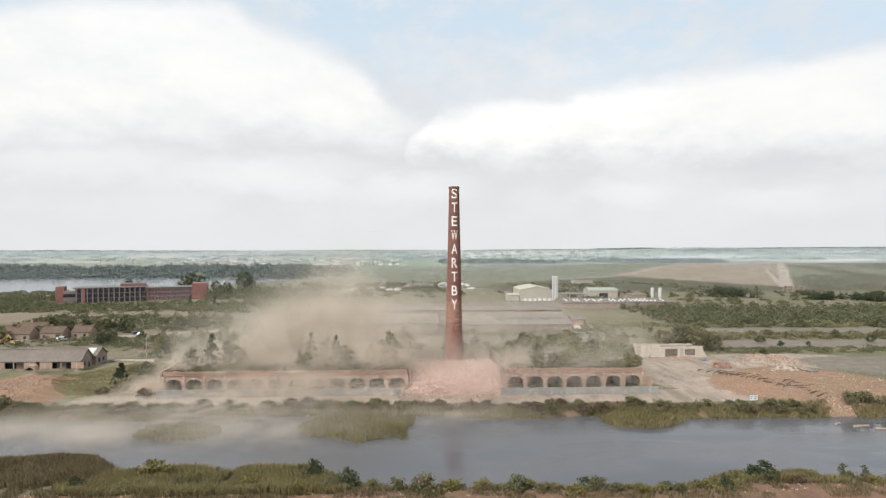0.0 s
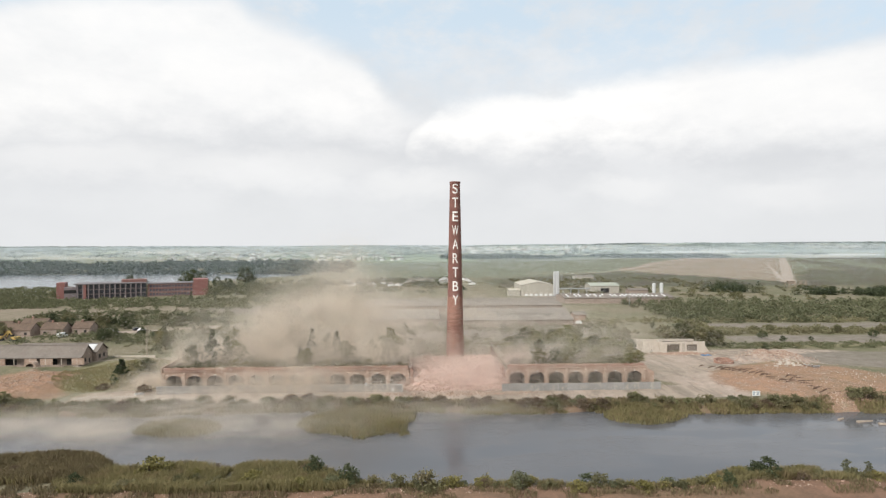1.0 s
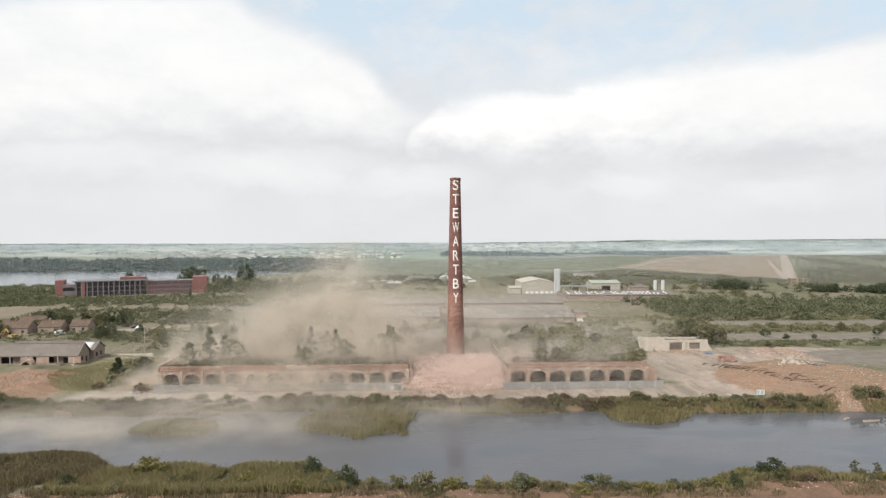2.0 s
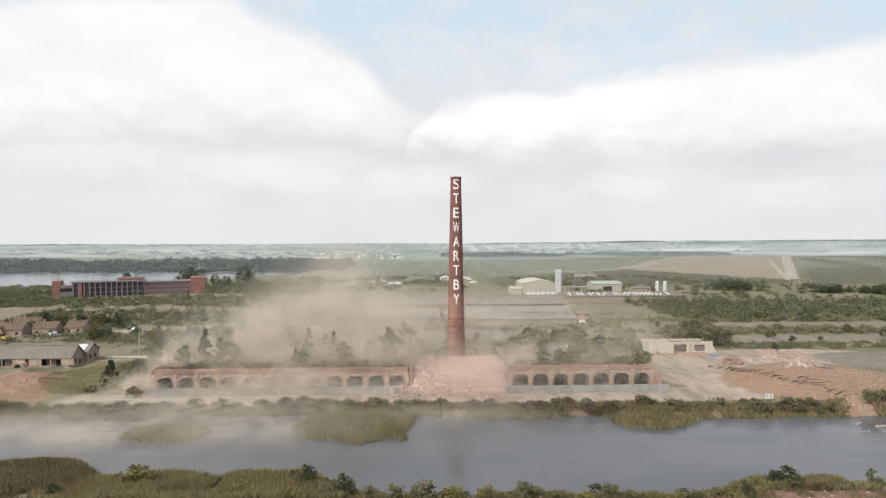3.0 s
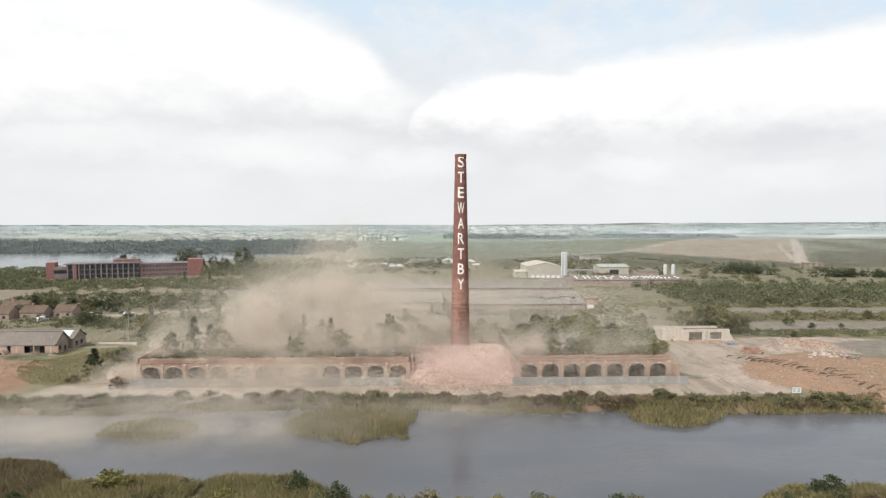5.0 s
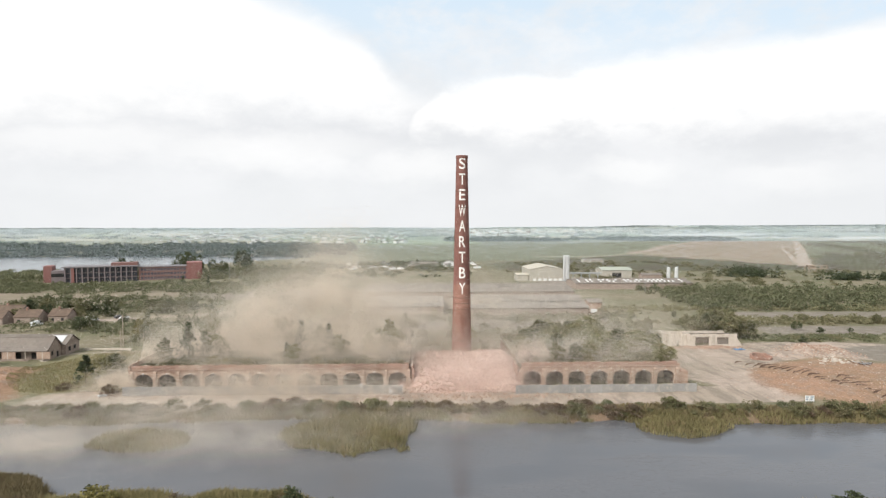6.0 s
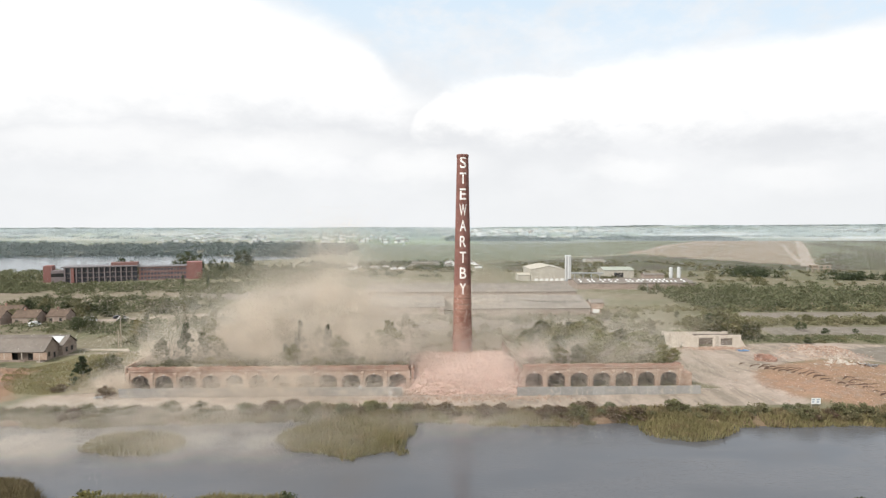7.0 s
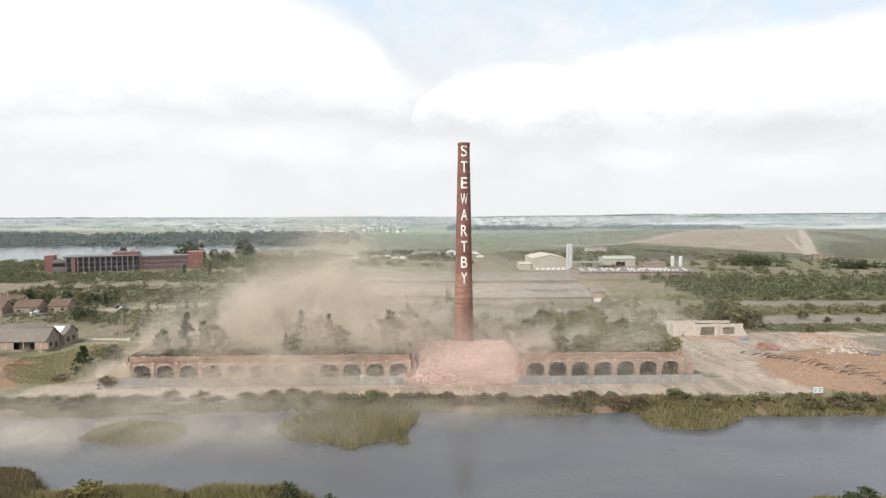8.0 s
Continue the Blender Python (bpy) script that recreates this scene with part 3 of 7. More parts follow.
def blob(x, y, cx, cy, a, b, soft=0.35):
    d = np.sqrt(((x - cx) / a) ** 2 + ((y - cy) / b) ** 2)
    return ramp(d, 1 + soft, 1 - soft)


def lake(x, y):
    """1 in the far lake."""
    near = np.interp(x, [-1500, -640, -430, -390, -360, -260, -200, -160], [640, 565, 572, 585, 610, 690, 760, 800])
    far = np.interp(x, [-1500, -640, -400, -220, -150], [850, 862, 892, 868, 860])
    return ramp(y - near, 0, 15) * ramp(far - y, 0, 8) * ramp(x, -150, -175)


def height(x, y):
    x, y = np.asarray(x, float), np.asarray(y, float)
    s = shore(x, y)
    z = -2.2 + 2.7 * ramp(s, -3.5, 3.0)
    z = np.where(y > 300, 0.5, z)
    z = np.maximum(z, -2.2 + 1.75 * spit(x, y))
    land = ramp(s, 0.5, 6) + (y > 300)
    z = z + np.clip(land, 0, 1) * ((lattice(x, y, 7, 11) - 0.5) * 0.5 + (lattice(x, y, 2.2, 12) - 0.5) * 0.22)
    # near bank: the ridge of dirt on which the camera looks down
    z = z + 0.9 * ramp(y, 113, 109) * ramp(y, 60, 100) * (0.5 + lattice(x, y, 6, 13))
    # brick spoil, pushed up in heaps by machines
    heap = blob(x, y, 131, 186, 30, 24, 0.5) * (0.9 + 1.3 * lattice(x, y, 9, 14)) + blob(x, y, 139, 221, 13, 9, 0.6) * 3.0 * (0.6 + 0.6 * lattice(x, y, 3, 15))
    heap = heap + blob(x, y, 122, 160, 6, 7) * 1.2 * lattice(x, y, 2.5, 16) + blob(x, y, -131, 189, 19, 21, 0.5) * (1.1 + 2.2 * lattice(x, y, 8, 17))
    heap = heap + blob(x, y, -152, 212, 14, 6, 0.5) * 1.8
    heap = heap * (0.75 + 0.5 * lattice(x, y, 2.4, 18))
    z = z + heap * ramp(s, -2, 5)
    # the old landfill: a long swell
    z = z + 10.5 * ramp(y + 0.12 * x, 700, 1050) * ramp(x, 130, 430) * ramp(y, 1350, 1040)
    z = z + 3.0 * ramp(y, 640, 1000) * ramp(x, 0, 120) * ramp(y, 1450, 1100)
    # far country rises slowly in low hills
    far = ramp(y, 1500, 4700)
    z = z + far * (-7 + 11 * lattice(x, y, 1300, 21) + 5 * lattice(x, y, 500, 22) + 10 * ramp(x, 200, 900) + 11 * ramp(x, 1300, 1900))
    z = z - 3.0 * lake(x, y)
    # kept level where the kiln and the sheds stand
    yard = blob(x, y, -2, 205, 92, 32, 0.12)
    z = z * (1 - yard) + 0.5 * yard
    return z


def gz(x, y):
    return float(height(np.array([x]), np.array([y]))[0])


def axis_steps(lo, hi, fine_lo, fine_hi, step, grow, top):
    right, s = [fine_hi], step
    while right[-1] < hi:
        s = min(s * grow, top)
        right.append(right[-1] + s)
    left, s = [fine_lo], step
    while left[-1] > lo:
        s = min(s * grow, top)
        left.append(left[-1] - s)
    return np.array(left[::-1][:-1] + list(np.arange(fine_lo, fine_hi, step)) + right)


STUBBLE, YOUNG_CROP, PASTURE, GLASS = (0.46, 0.41, 0.32), (0.30, 0.31, 0.17), (0.20, 0.23, 0.14), (0.62, 0.61, 0.58)


def build_ground():
    xs = axis_steps(-4900, 4900, -150, 150, 1.1, 1.10, 130)
    ys = axis_steps(-700, 4850, 105, 240, 1.0, 1.045, 90)
    X, Y = np.meshgrid(xs, ys)
    x, y = X.ravel(), Y.ravel()
    z = height(x, y)
    nx, ny = len(xs), len(ys)
    i = np.arange(nx * ny).reshape(ny, nx)
    faces = np.stack([i[:-1, :-1], i[:-1, 1:], i[1:, 1:], i[1:, :-1]], -1).reshape(-1, 4)
    me = bpy.data.meshes.new("ground")
    me.vertices.add(len(x))
    me.vertices.foreach_set("co", np.stack([x, y, z], 1).astype(np.float32).ravel())
    me.loops.add(faces.size)
    me.loops.foreach_set("vertex_index", faces.astype(np.int32).ravel())
    me.polygons.add(len(faces))
    me.polygons.foreach_set("loop_start", np.arange(0, faces.size, 4, dtype=np.int32))
    me.update()
    me.validate()
    me.materials.append(M_LAND)
    me.shade_smooth()
    s = shore(x, y)
    w8 = lattice(x, y, 8, 31)
    # pale dirt: the strip before the kiln, the apron beside it, tracks
    dirt = ramp(y, 168.5, 171.5) * ramp(y, 187, 184) * ramp(x, -112, -100) * ramp(x, 108, 96)
    dirt = np.maximum(dirt, blob(x, y, 99, 208, 22, 29, 0.25))
    dirt = np.maximum(dirt, blob(x, y, 14, 190, 24, 16, 0.3))
    dirt = np.maximum(dirt, blob(x, y, 142, 228, 54, 16, 0.2))
    lane = np.abs(y - np.interp(x, [-230, -190, -150, -120, -95], [270, 300, 306, 320, 330]))
    dirt = np.maximum(dirt, ramp(lane, 5, 3) * (x < -100) * (x > -200))
    dirt = np.maximum(dirt, 0.75 * ramp(np.abs(y - (232 + 0.25 * (x + 120))), 5, 2) * (x > -150) * (x < -95))
    # haul road up the landfill, and pale scars
    road_x = np.interp(y, [590, 640, 800, 1000, 1080], [400, 423, 525, 651, 702])
    # brick spoil
    spoil = np.maximum(blob(x, y, 131, 186, 33, 26, 0.3), blob(x, y, 122, 160, 7, 8, 0.3))
    spoil = np.maximum(spoil, blob(x, y, -131, 187, 23, 23, 0.3))
    bank = 0.95 * ramp(y, 112.5, 111) * ramp(y, 70, 90)
    bank = np.maximum(bank, 0.6 * ramp(s, 6.5, 3) * ramp(y, 150, 154) * ramp(y, 178, 172))
    spoil = np.maximum(spoil, 0.8 * blob(x, y, 10, 170, 16, 2.2, 0.5))
    # rough grass
    grass = np.maximum(blob(x, y, -106, 205, 13, 23, 0.4), blob(x, y, -118, 222, 12, 12, 0.4))
    grass = np.maximum(grass, 0.35 * ramp(s, 6, 2) * ramp(y, 185, 168))
    grass = np.maximum(grass, 0.6 * ramp(np.abs(y - 250), 6, 3) * (x > 150))
    # old tarmac pads and slabs
    tar = np.maximum(blob(x, y, 182, 222, 32, 16, 0.25), ramp(np.abs(y - 268), 12, 8) * ramp(x, 140, 156))
    tar = np.maximum(tar, ramp(np.abs(y - 311), 11, 7) * ramp(x, 150, 165))
    tar = np.maximum(tar, blob(x, y, 20, 300, 70, 24, 0.3))
    tar = np.maximum(tar, blob(x, y, -90, 400, 65, 28, 0.3))
    tar = np.maximum(tar, blob(x, y, 150, 470, 60, 45, 0.3))
    # straw-coloured ground
    straw = 0.55 * ramp(np.abs(y - 395 - 0.1 * (x + 220)), 45, 30) * ramp(x, -130, -165)
    cap_west = np.interp(y, [640, 745, 835, 870, 1000, 1100, 1400], [420, 340, 275, 330, 450, 520, 700])
    straw = np.maximum(straw, ramp(x - cap_west, -6, 10) * ramp(x - road_x, 6, -6) * ramp(y, 640, 665) * ramp(y, 1500, 1300))
    # dark heath round the foot of the landfill and over its east side
    heath = np.maximum(ramp(y, 560, 600) * ramp(y - np.interp(x, [60, 280, 340, 420, 900], [690, 800, 745, 655, 655]), 12, -12) * ramp(x, 40, 110), 0.8 * ramp(x - road_x, 4, 14) * ramp(y, 580, 640) * ramp(y, 1300, 1200) * ramp(lattice(x, y * 0.5, 40, 35), 0.15, 0.6))
    heath = heath * (1 - straw)
    # meadow
    meadow = ramp(y, 690, 760) * ramp(x, -190, -90) * ramp(y, 1500, 1400) * (1 - straw) * (1 - heath)
    for nm, cols in (("zone_a", (dirt, spoil, grass, bank)), ("zone_b", (tar, straw, meadow, heath))):
        at = me.color_attributes.new(nm, "FLOAT_COLOR", "POINT")
        at.data.foreach_set("color", np.stack(cols, 1).astype(np.float32).ravel())
    # patchwork of far fields: stubble, plough and pasture
    cell_x = np.floor((x + 60 * np.sin(y / 400.0)) / (170 + 0.05 * y)).astype(int)
    cell_y = np.floor((y + 90 * np.sin(x / 700.0)) / 300).astype(int)
    pick = ((cell_x * 7349 + cell_y * 9151) % 97) / 97.0
    tones = np.array([(0.24, 0.22, 0.15), (0.13, 0.16, 0.09), (0.19, 0.19, 0.12), (0.10, 0.13, 0.07), (0.16, 0.17, 0.10), (0.36, 0.33, 0.25), (0.12, 0.15, 0.085)])
    col = tones[(pick * 7).astype(int) % 7]
    ratio = x / np.maximum(y, 1.0)
    for r0, r1, y0, y1, c in ((-0.72, -0.52, 1540, 1700, STUBBLE), (-0.68, -0.50, 1800, 1960, STUBBLE), (-0.60, -0.52, 2050, 2600, YOUNG_CROP), (-0.50, -0.41, 1950, 2600, STUBBLE), (-0.24, -0.14, 1380, 1540, YOUNG_CROP),
                              (-0.15, 0.10, 1260, 1640, PASTURE), (0.085, 0.38, 2700, 3300, STUBBLE), (0.09, 0.30, 3600, 4300, YOUNG_CROP), (0.12, 0.38, 2050, 2350, PASTURE), (0.39, 0.58, 2150, 2400, GLASS), (0.55, 0.95, 1800, 1920, GLASS), (0.70, 0.95, 2900, 3300, STUBBLE)):
        hit = (ratio > r0) & (ratio < r1) & (y + 0.05 * x > y0) & (y + 0.05 * x < y1)
        col[hit] = c
    alpha = np.maximum(ramp(y, 1500, 1560), ramp(y, 1230, 1260) * (x < 130))
    at = me.color_attributes.new("fields", "FLOAT_COLOR", "POINT")
    at.data.foreach_set("color", np.concatenate([col, alpha[:, None]], 1).astype(np.float32).ravel())
    tagged(new("ground", me), "wide flat land of dirt, brick spoil, rough grass and fields", "ground", kind="structure")


build_ground()


def sheet(name, x0, x1, y0, y1, z, material, label):
    bm = bmesh.new()
    bm.faces.new([bm.verts.new(p) for p in ((x0, y0, z), (x1, y0, z), (x1, y1, z), (x0, y1, z))])
    tagged(part(name, bm, material), label, "water", kind="structure")


sheet("water", -480, 480, 100, 178, WATER_Z, M_WATER, "calm dark grey pond water with faint ripples")
sheet("water", -1500, -140, 540, 930, -0.9, M_LAKE, "pale distant lake reflecting the bright sky")


def dirt_road(pts, steps, wide, label):
    """A pale dirt road laid just over the land through (x, y) points in order of y."""
    bm = bmesh.new()
    rows = []
    run = np.linspace(0, len(pts) - 1, steps)
    px = np.interp(run, range(len(pts)), [p[0] for p in pts])
    py = np.interp(run, range(len(pts)), [p[1] for p in pts])
    for i in range(steps):
        d = Vector((px[min(i + 1, steps - 1)] - px[max(i - 1, 0)], py[min(i + 1, steps - 1)] - py[max(i - 1, 0)])).normalized()
        w = (wide[0] + (wide[1] - wide[0]) * i / steps) * (1 + 0.05 * math.sin(i * 0.7) + 0.03 * math.sin(i * 1.9))
        row = []
        for k in (-1, -0.5, 0, 0.5, 1):
            x, y = px[i] + d.y * k * w, py[i] - d.x * k * w
            row.append(bm.verts.new((x, y, gz(x, y) + 0.35 - 0.5 * (abs(k) > 0.9))))
        rows.append(row)
    for a, b in zip(rows, rows[1:]):
        for i in range(4):
            bm.faces.new((a[i], a[i + 1], b[i + 1], b[i]))
    tagged(part("road", bm, M_ROAD), label, "road", kind="structure")


dirt_road([(412, 624), (423, 640), (476, 722), (525, 800), (588, 900), (651, 1000), (690, 1062)], 60, (8.5, 7.0), "pale dirt haul road climbing the old landfill")
dirt_road([(150, 800), (205, 785), (262, 800), (330, 850), (400, 925), (490, 1020)], 50, (3.5, 4.5), "pale dirt track round the foot of the landfill")
dirt_road([(424, 645), (446, 690), (490, 770), (520, 830), (563, 900)], 30, (4.5, 1.5), "worn dirt spur beside the haul road")


# ---------------------------------------------------------------- the chimney
STACK_X, STACK_Y, STACK_TOP = 13.2, 221.5, 70.6


def stack_r(z):
    return 1.92 + (70.6 - z) / 64.0 * 1.42


def on_stack(u, z, out):
    """A place on the face of the stack that looks to the pond: u metres round it."""
    r = stack_r(z) + out
    a = u / r
    return (r * math.sin(a), -r * math.cos(a), z)


def build_chimney():
    c = thing("chimney", "tall tapering red brick chimney with white lettering and steel bands", "chimney", at=(STACK_X, STACK_Y, 0))
    bm = tube(bmesh.new(), [(0, 0, z, stack_r(z)) for z in (0, 6, 12, 18, 26.5)], 48)
    part("lower_shaft", bm, M_BRICK_STACK, c)
    bm = tube(bmesh.new(), [(0, 0, z, stack_r(z) + 0.01) for z in (26.5, 36, 46, 56, 69.5)], 48)
    part("upper_shaft", bm, M_BRICK_STACK_DARK, c, "darker weathered upper shaft")
    bm = tube(bmesh.new(), [(0, 0, 69.5, stack_r(69.5) + 0.02), (0, 0, 69.6, stack_r(69.6) + 0.10), (0, 0, 69.9, stack_r(69.9) + 0.10), (0, 0, 70.0, stack_r(70) + 0.16), (0, 0, 70.45, 2.09), (0, 0, 70.6, 2.02)], 48, False)
    tube(bm, [(0, 0, 70.6, 2.02), (0, 0, 70.55, 1.45), (0, 0, 64, 1.4)], 48, False)
    part("cap", bm, M_BRICK_STACK_DARK, c, "corbelled brick cap")
    for z in (7.6, 9.0, 10.2, 11.4, 12.6, 13.9, 15.2, 16.6, 18.0, 20.0, 21.9, 33.4, 41.0, 52.8, 58.3):
        r = stack_r(z)
        bm = tube(bmesh.new(), [(0, 0, z, r), (0, 0, z, r + 0.05), (0, 0, z + 0.16, r + 0.05), (0, 0, z + 0.16, r)], 48, False)
        part("band", bm, M_HOOP, c, "rusty steel hoop")
    bm = bmesh.new()
    prism(bm, [(-0.35, 6.9), (0.35, 6.9), (0.35, 7.5), (0.2, 7.7), (-0.2, 7.7), (-0.35, 7.5)], "y", -stack_r(7.2) - 0.03, -stack_r(7.2) + 0.5)
    part("flue_hole", bm, M_DARK, c, "small dark opening")
    # the word, letter under letter, painted on the curve
    for i, ch in enumerate("STEWARTBY"):
        cu = bpy.data.curves.new("letter", "FONT")
        cu.body, cu.size, cu.align_x = ch, 5.35, "CENTER"
        cu.resolution_u, cu.offset = 6, 0.05
        tmp = new("letter_outline", cu)
        me = bpy.data.meshes.new_from_object(tmp.evaluated_get(bpy.context.evaluated_depsgraph_get()))
        bpy.data.objects.remove(tmp)
        bpy.data.curves.remove(cu)
        bm = bmesh.new()
        bm.from_mesh(me)
        bpy.data.meshes.remove(me)
        bmesh.ops.subdivide_edges(bm, edges=[e for e in bm.edges if e.calc_length() > 0.8], cuts=3)
        bmesh.ops.triangulate(bm, faces=bm.faces[:])
        xs = [v.co.x for v in bm.verts]
        mid, wide = (min(xs) + max(xs)) / 2, max(xs) - min(xs)
        k = min(1.0, 2.5 / wide) if ch == "W" else 2.2 / wide
        z0 = 66.0 - i * 5.31
        for v in bm.verts:
            v.co = on_stack((v.co.x - mid) * k, z0 + v.co.y, 0.03)
        part("letter", bm, M_PAINT, c, "white painted letter")
    return c


build_chimney()

# ---------------------------------------------------------------- the kiln
KILN_Y, PITCH, FIRST_X, BASE = 187.65, 6.509, -79.13, 0.35
HALF, SPRING, RISE, TOP = 2.5, 2.5, 1.95, 6.1


def bay_wall(cracked=False):
    """One bay of the front wall with an arched opening through it, centred on x = 0."""
    bm = bmesh.new()
    h, d = PITCH / 2, 0.9
    n = 14
    arch = [(HALF * math.cos(math.pi * k / n), SPRING + RISE * math.sin(math.pi * k / n) ** 0.85) for k in range(n + 1)]
    outline = [(h, 0.0), (h, TOP), (-h, TOP), (-h, 0.0), (-HALF, 0.0)] + arch[::-1] + [(HALF, 0.0)]

    def strip(y):
        fr = {}

        def v(p):
            key = (round(p[0], 4), round(p[1], 4))
            if key not in fr:
                fr[key] = bm.verts.new((p[0], y, p[1]))
            return fr[key]
        bm.faces.new([v(p) for p in ((HALF, 0), (h, 0), (h, SPRING), (HALF, SPRING))])
        bm.faces.new([v(p) for p in ((-h, 0), (-HALF, 0), (-HALF, SPRING), (-h, SPRING))])
        bm.faces.new([v(p) for p in ((HALF, SPRING), (h, SPRING), (h, TOP), (HALF, TOP))])
        bm.faces.new([v(p) for p in ((-h, SPRING), (-HALF, SPRING), (-HALF, TOP), (-h, TOP))])
        for a, b in zip(arch, arch[1:]):
            bm.faces.new([v(p) for p in (a, (a[0], TOP), (b[0], TOP), b)])
        return fr
    f, b = strip(0.0), strip(d)
    for p, q in zip(outline, outline[1:] + outline[:1]):
        k1, k2 = (round(p[0], 4), round(p[1], 4)), (round(q[0], 4), round(q[1], 4))
        if k1 in f and k2 in f:
            bm.faces.new((f[k1], f[k2], b[k2], b[k1]))
    return bm


def vault_mesh():
    """The barrel vault behind an opening, closed at its far end."""
    bm = bmesh.new()
    n = 12
    prof = [(HALF + 0.05, 0.0)] + [((HALF + 0.05) * math.cos(math.pi * k / n), SPRING + (RISE + 0.05) * math.sin(math.pi * k / n)) for k in range(n + 1)] + [(-HALF - 0.05, 0.0)]
    a = [bm.verts.new((x, 0.9, z)) for x, z in prof]
    b = [bm.verts.new((x, 7.5, z)) for x, z in prof]
    for i in range(len(prof) - 1):
        bm.faces.new((a[i], a[i + 1], b[i + 1], b[i]))
    bm.faces.new(b)
    return bm


def ring_mesh():
    """Two rows of voussoirs, a hand proud of the wall."""
    bm = bmesh.new()
    n = 14
    inn = [(HALF * math.cos(math.pi * k / n), SPRING + RISE * math.sin(math.pi * k / n) ** 0.85) for k in range(n + 1)]
    out = [((HALF + 0.42) * math.cos(math.pi * k / n), SPRING + (RISE + 0.36) * math.sin(math.pi * k / n) ** 0.85) for k in range(n + 1)]
    fi = [bm.verts.new((x, -0.07, z)) for x, z in inn]
    fo = [bm.verts.new((x, -0.07, z)) for x, z in out]
    bi = [bm.verts.new((x, 0.02, z)) for x, z in inn]
    bo = [bm.verts.new((x, 0.02, z)) for x, z in out]
    for i in range(n):
        bm.faces.new((fi[i], fi[i + 1], fo[i + 1], fo[i]))
        bm.faces.new((fo[i], fo[i + 1], bo[i + 1], bo[i]))
        bm.faces.new((fi[i + 1], fi[i], bi[i], bi[i + 1]))
    return bm


def ragged(bm, x0, x1, y0, y1, z0, z1, drop, seed, steps):
    """A wall block whose top is broken in uneven courses."""
    rng = np.random.default_rng(seed)
    xs = np.linspace(x0, x1, steps + 1)
    pts = [(x1, z0), (x0, z0)]
    for a, b in zip(xs, xs[1:]):
        z = z1 - drop * rng.random() ** 2
        pts += [(a, z), (b, z)]
    return prism(bm, pts, "y", y0, y1)


def build_kiln(name, label, first, last, west_end, east_end, deep):
    k = thing(name, label, "kiln", at=(0, KILN_Y, BASE))
    xs = [FIRST_X + PITCH * i for i in range(first, last + 1)]
    base = {}
    for i, x in enumerate(xs):
        if "wall_bay" not in base:
            bay = base["wall_bay"] = part("wall_bay", bay_wall(), M_BRICK_KILN, k)
            bay.matrix_basis = pose(x, 0, 0)
        else:
            bay = again(base["wall_bay"], k, (x, 0, 0))
        for nm, make, mat, lab in (("vault", vault_mesh, M_VAULT, "sooty barrel vault"), ("arch_ring", ring_mesh, M_BRICK_PALE, "pale brick arch")):
            if nm not in base:
                base[nm] = part(nm, make(), mat, bay, lab)
            else:
                tagged(again(base[nm], bay, (0, 0, 0)), lab)
        if "lamp" not in base:
            bm = tube(bmesh.new(), [(0, -0.25, 4.42, 0.10), (0, -0.25, 4.5, 0.2), (0, -0.25, 4.72, 0.2), (0, -0.25, 4.8, 0.08)], 10)
            rod(bm, (0, 0.0, 4.72), (0, -0.25, 4.72), 0.04)
            base["lamp"] = part("lamp", bm, M_WHITE, bay, "white bulkhead lamp over the arch")
        else:
            again(base["lamp"], bay, (0, 0, 0))
    for i in range(len(xs) + 1):
        x = xs[0] - PITCH / 2 + PITCH * i
        if "pilaster" not in base:
            bm = boxed(-0.42, 0.42, -0.35, 0.0, 0, 4.9, 0.03)
            prism(bm, [(-0.35, 4.9), (0.0, 4.9), (0.0, 5.4)], "x", -0.42, 0.42)
            base["pilaster"] = part("pilaster", bm, M_BRICK_PALE, k, "buttress of pale worn brick")
            base["pilaster"].matrix_basis = pose(x, 0, 0)
        else:
            again(base["pilaster"], k, (x, 0, 0))
    x0, x1 = xs[0] - PITCH / 2, xs[-1] + PITCH / 2
    # parapet in lengths, some cleaner than others, with a string course under it
    n = len(xs)
    rng = np.random.default_rng(first + 3)
    for i in range(n):
        a, b = x0 + PITCH * i, x0 + PITCH * (i + 1)
        worn = i in (2, 6) and first == 0
        part("parapet", ragged(bmesh.new(), a + 0.02, b - 0.02, -0.12, 0.5, TOP, 7.0, 0.28, 40 + first + i, 6), M_BRICK_PALE if worn else M_BRICK_RED, k, "cleaner rebuilt length of parapet" if worn else "")
        part("string_course", boxed(a + 0.02, b - 0.02, -0.22, -0.003, 5.55, 5.8, 0.02), M_BRICK_RED, k)
    part("roof_deck", boxed(x0, x1, 0.92, deep, 4.9, 6.0), M_EARTH, k, "earth-covered kiln top")
    part("back_wall", boxed(x0, x1, deep + 0.01, deep + 0.8, 0, 6.2), M_BRICK_KILN, k)
    if west_end is not None:
        bm = bmesh.new()
        box(bm, x0 - west_end, x0 - 0.02, 0.0, deep, 0, 5.4)
        part("end_wall", bm, M_BRICK_KILN, k)
        bm = bmesh.new()
        prism(bm, [(0.0, 5.4), (20.0, 5.4), (20.0, 7.2), (18.0, 7.35), (0.0, 7.0)], "x", x0 - west_end, x0 - west_end + 0.5)
        part("end_coping", bm, M_BRICK_PALE, k, "worn brick coping of the end wall")
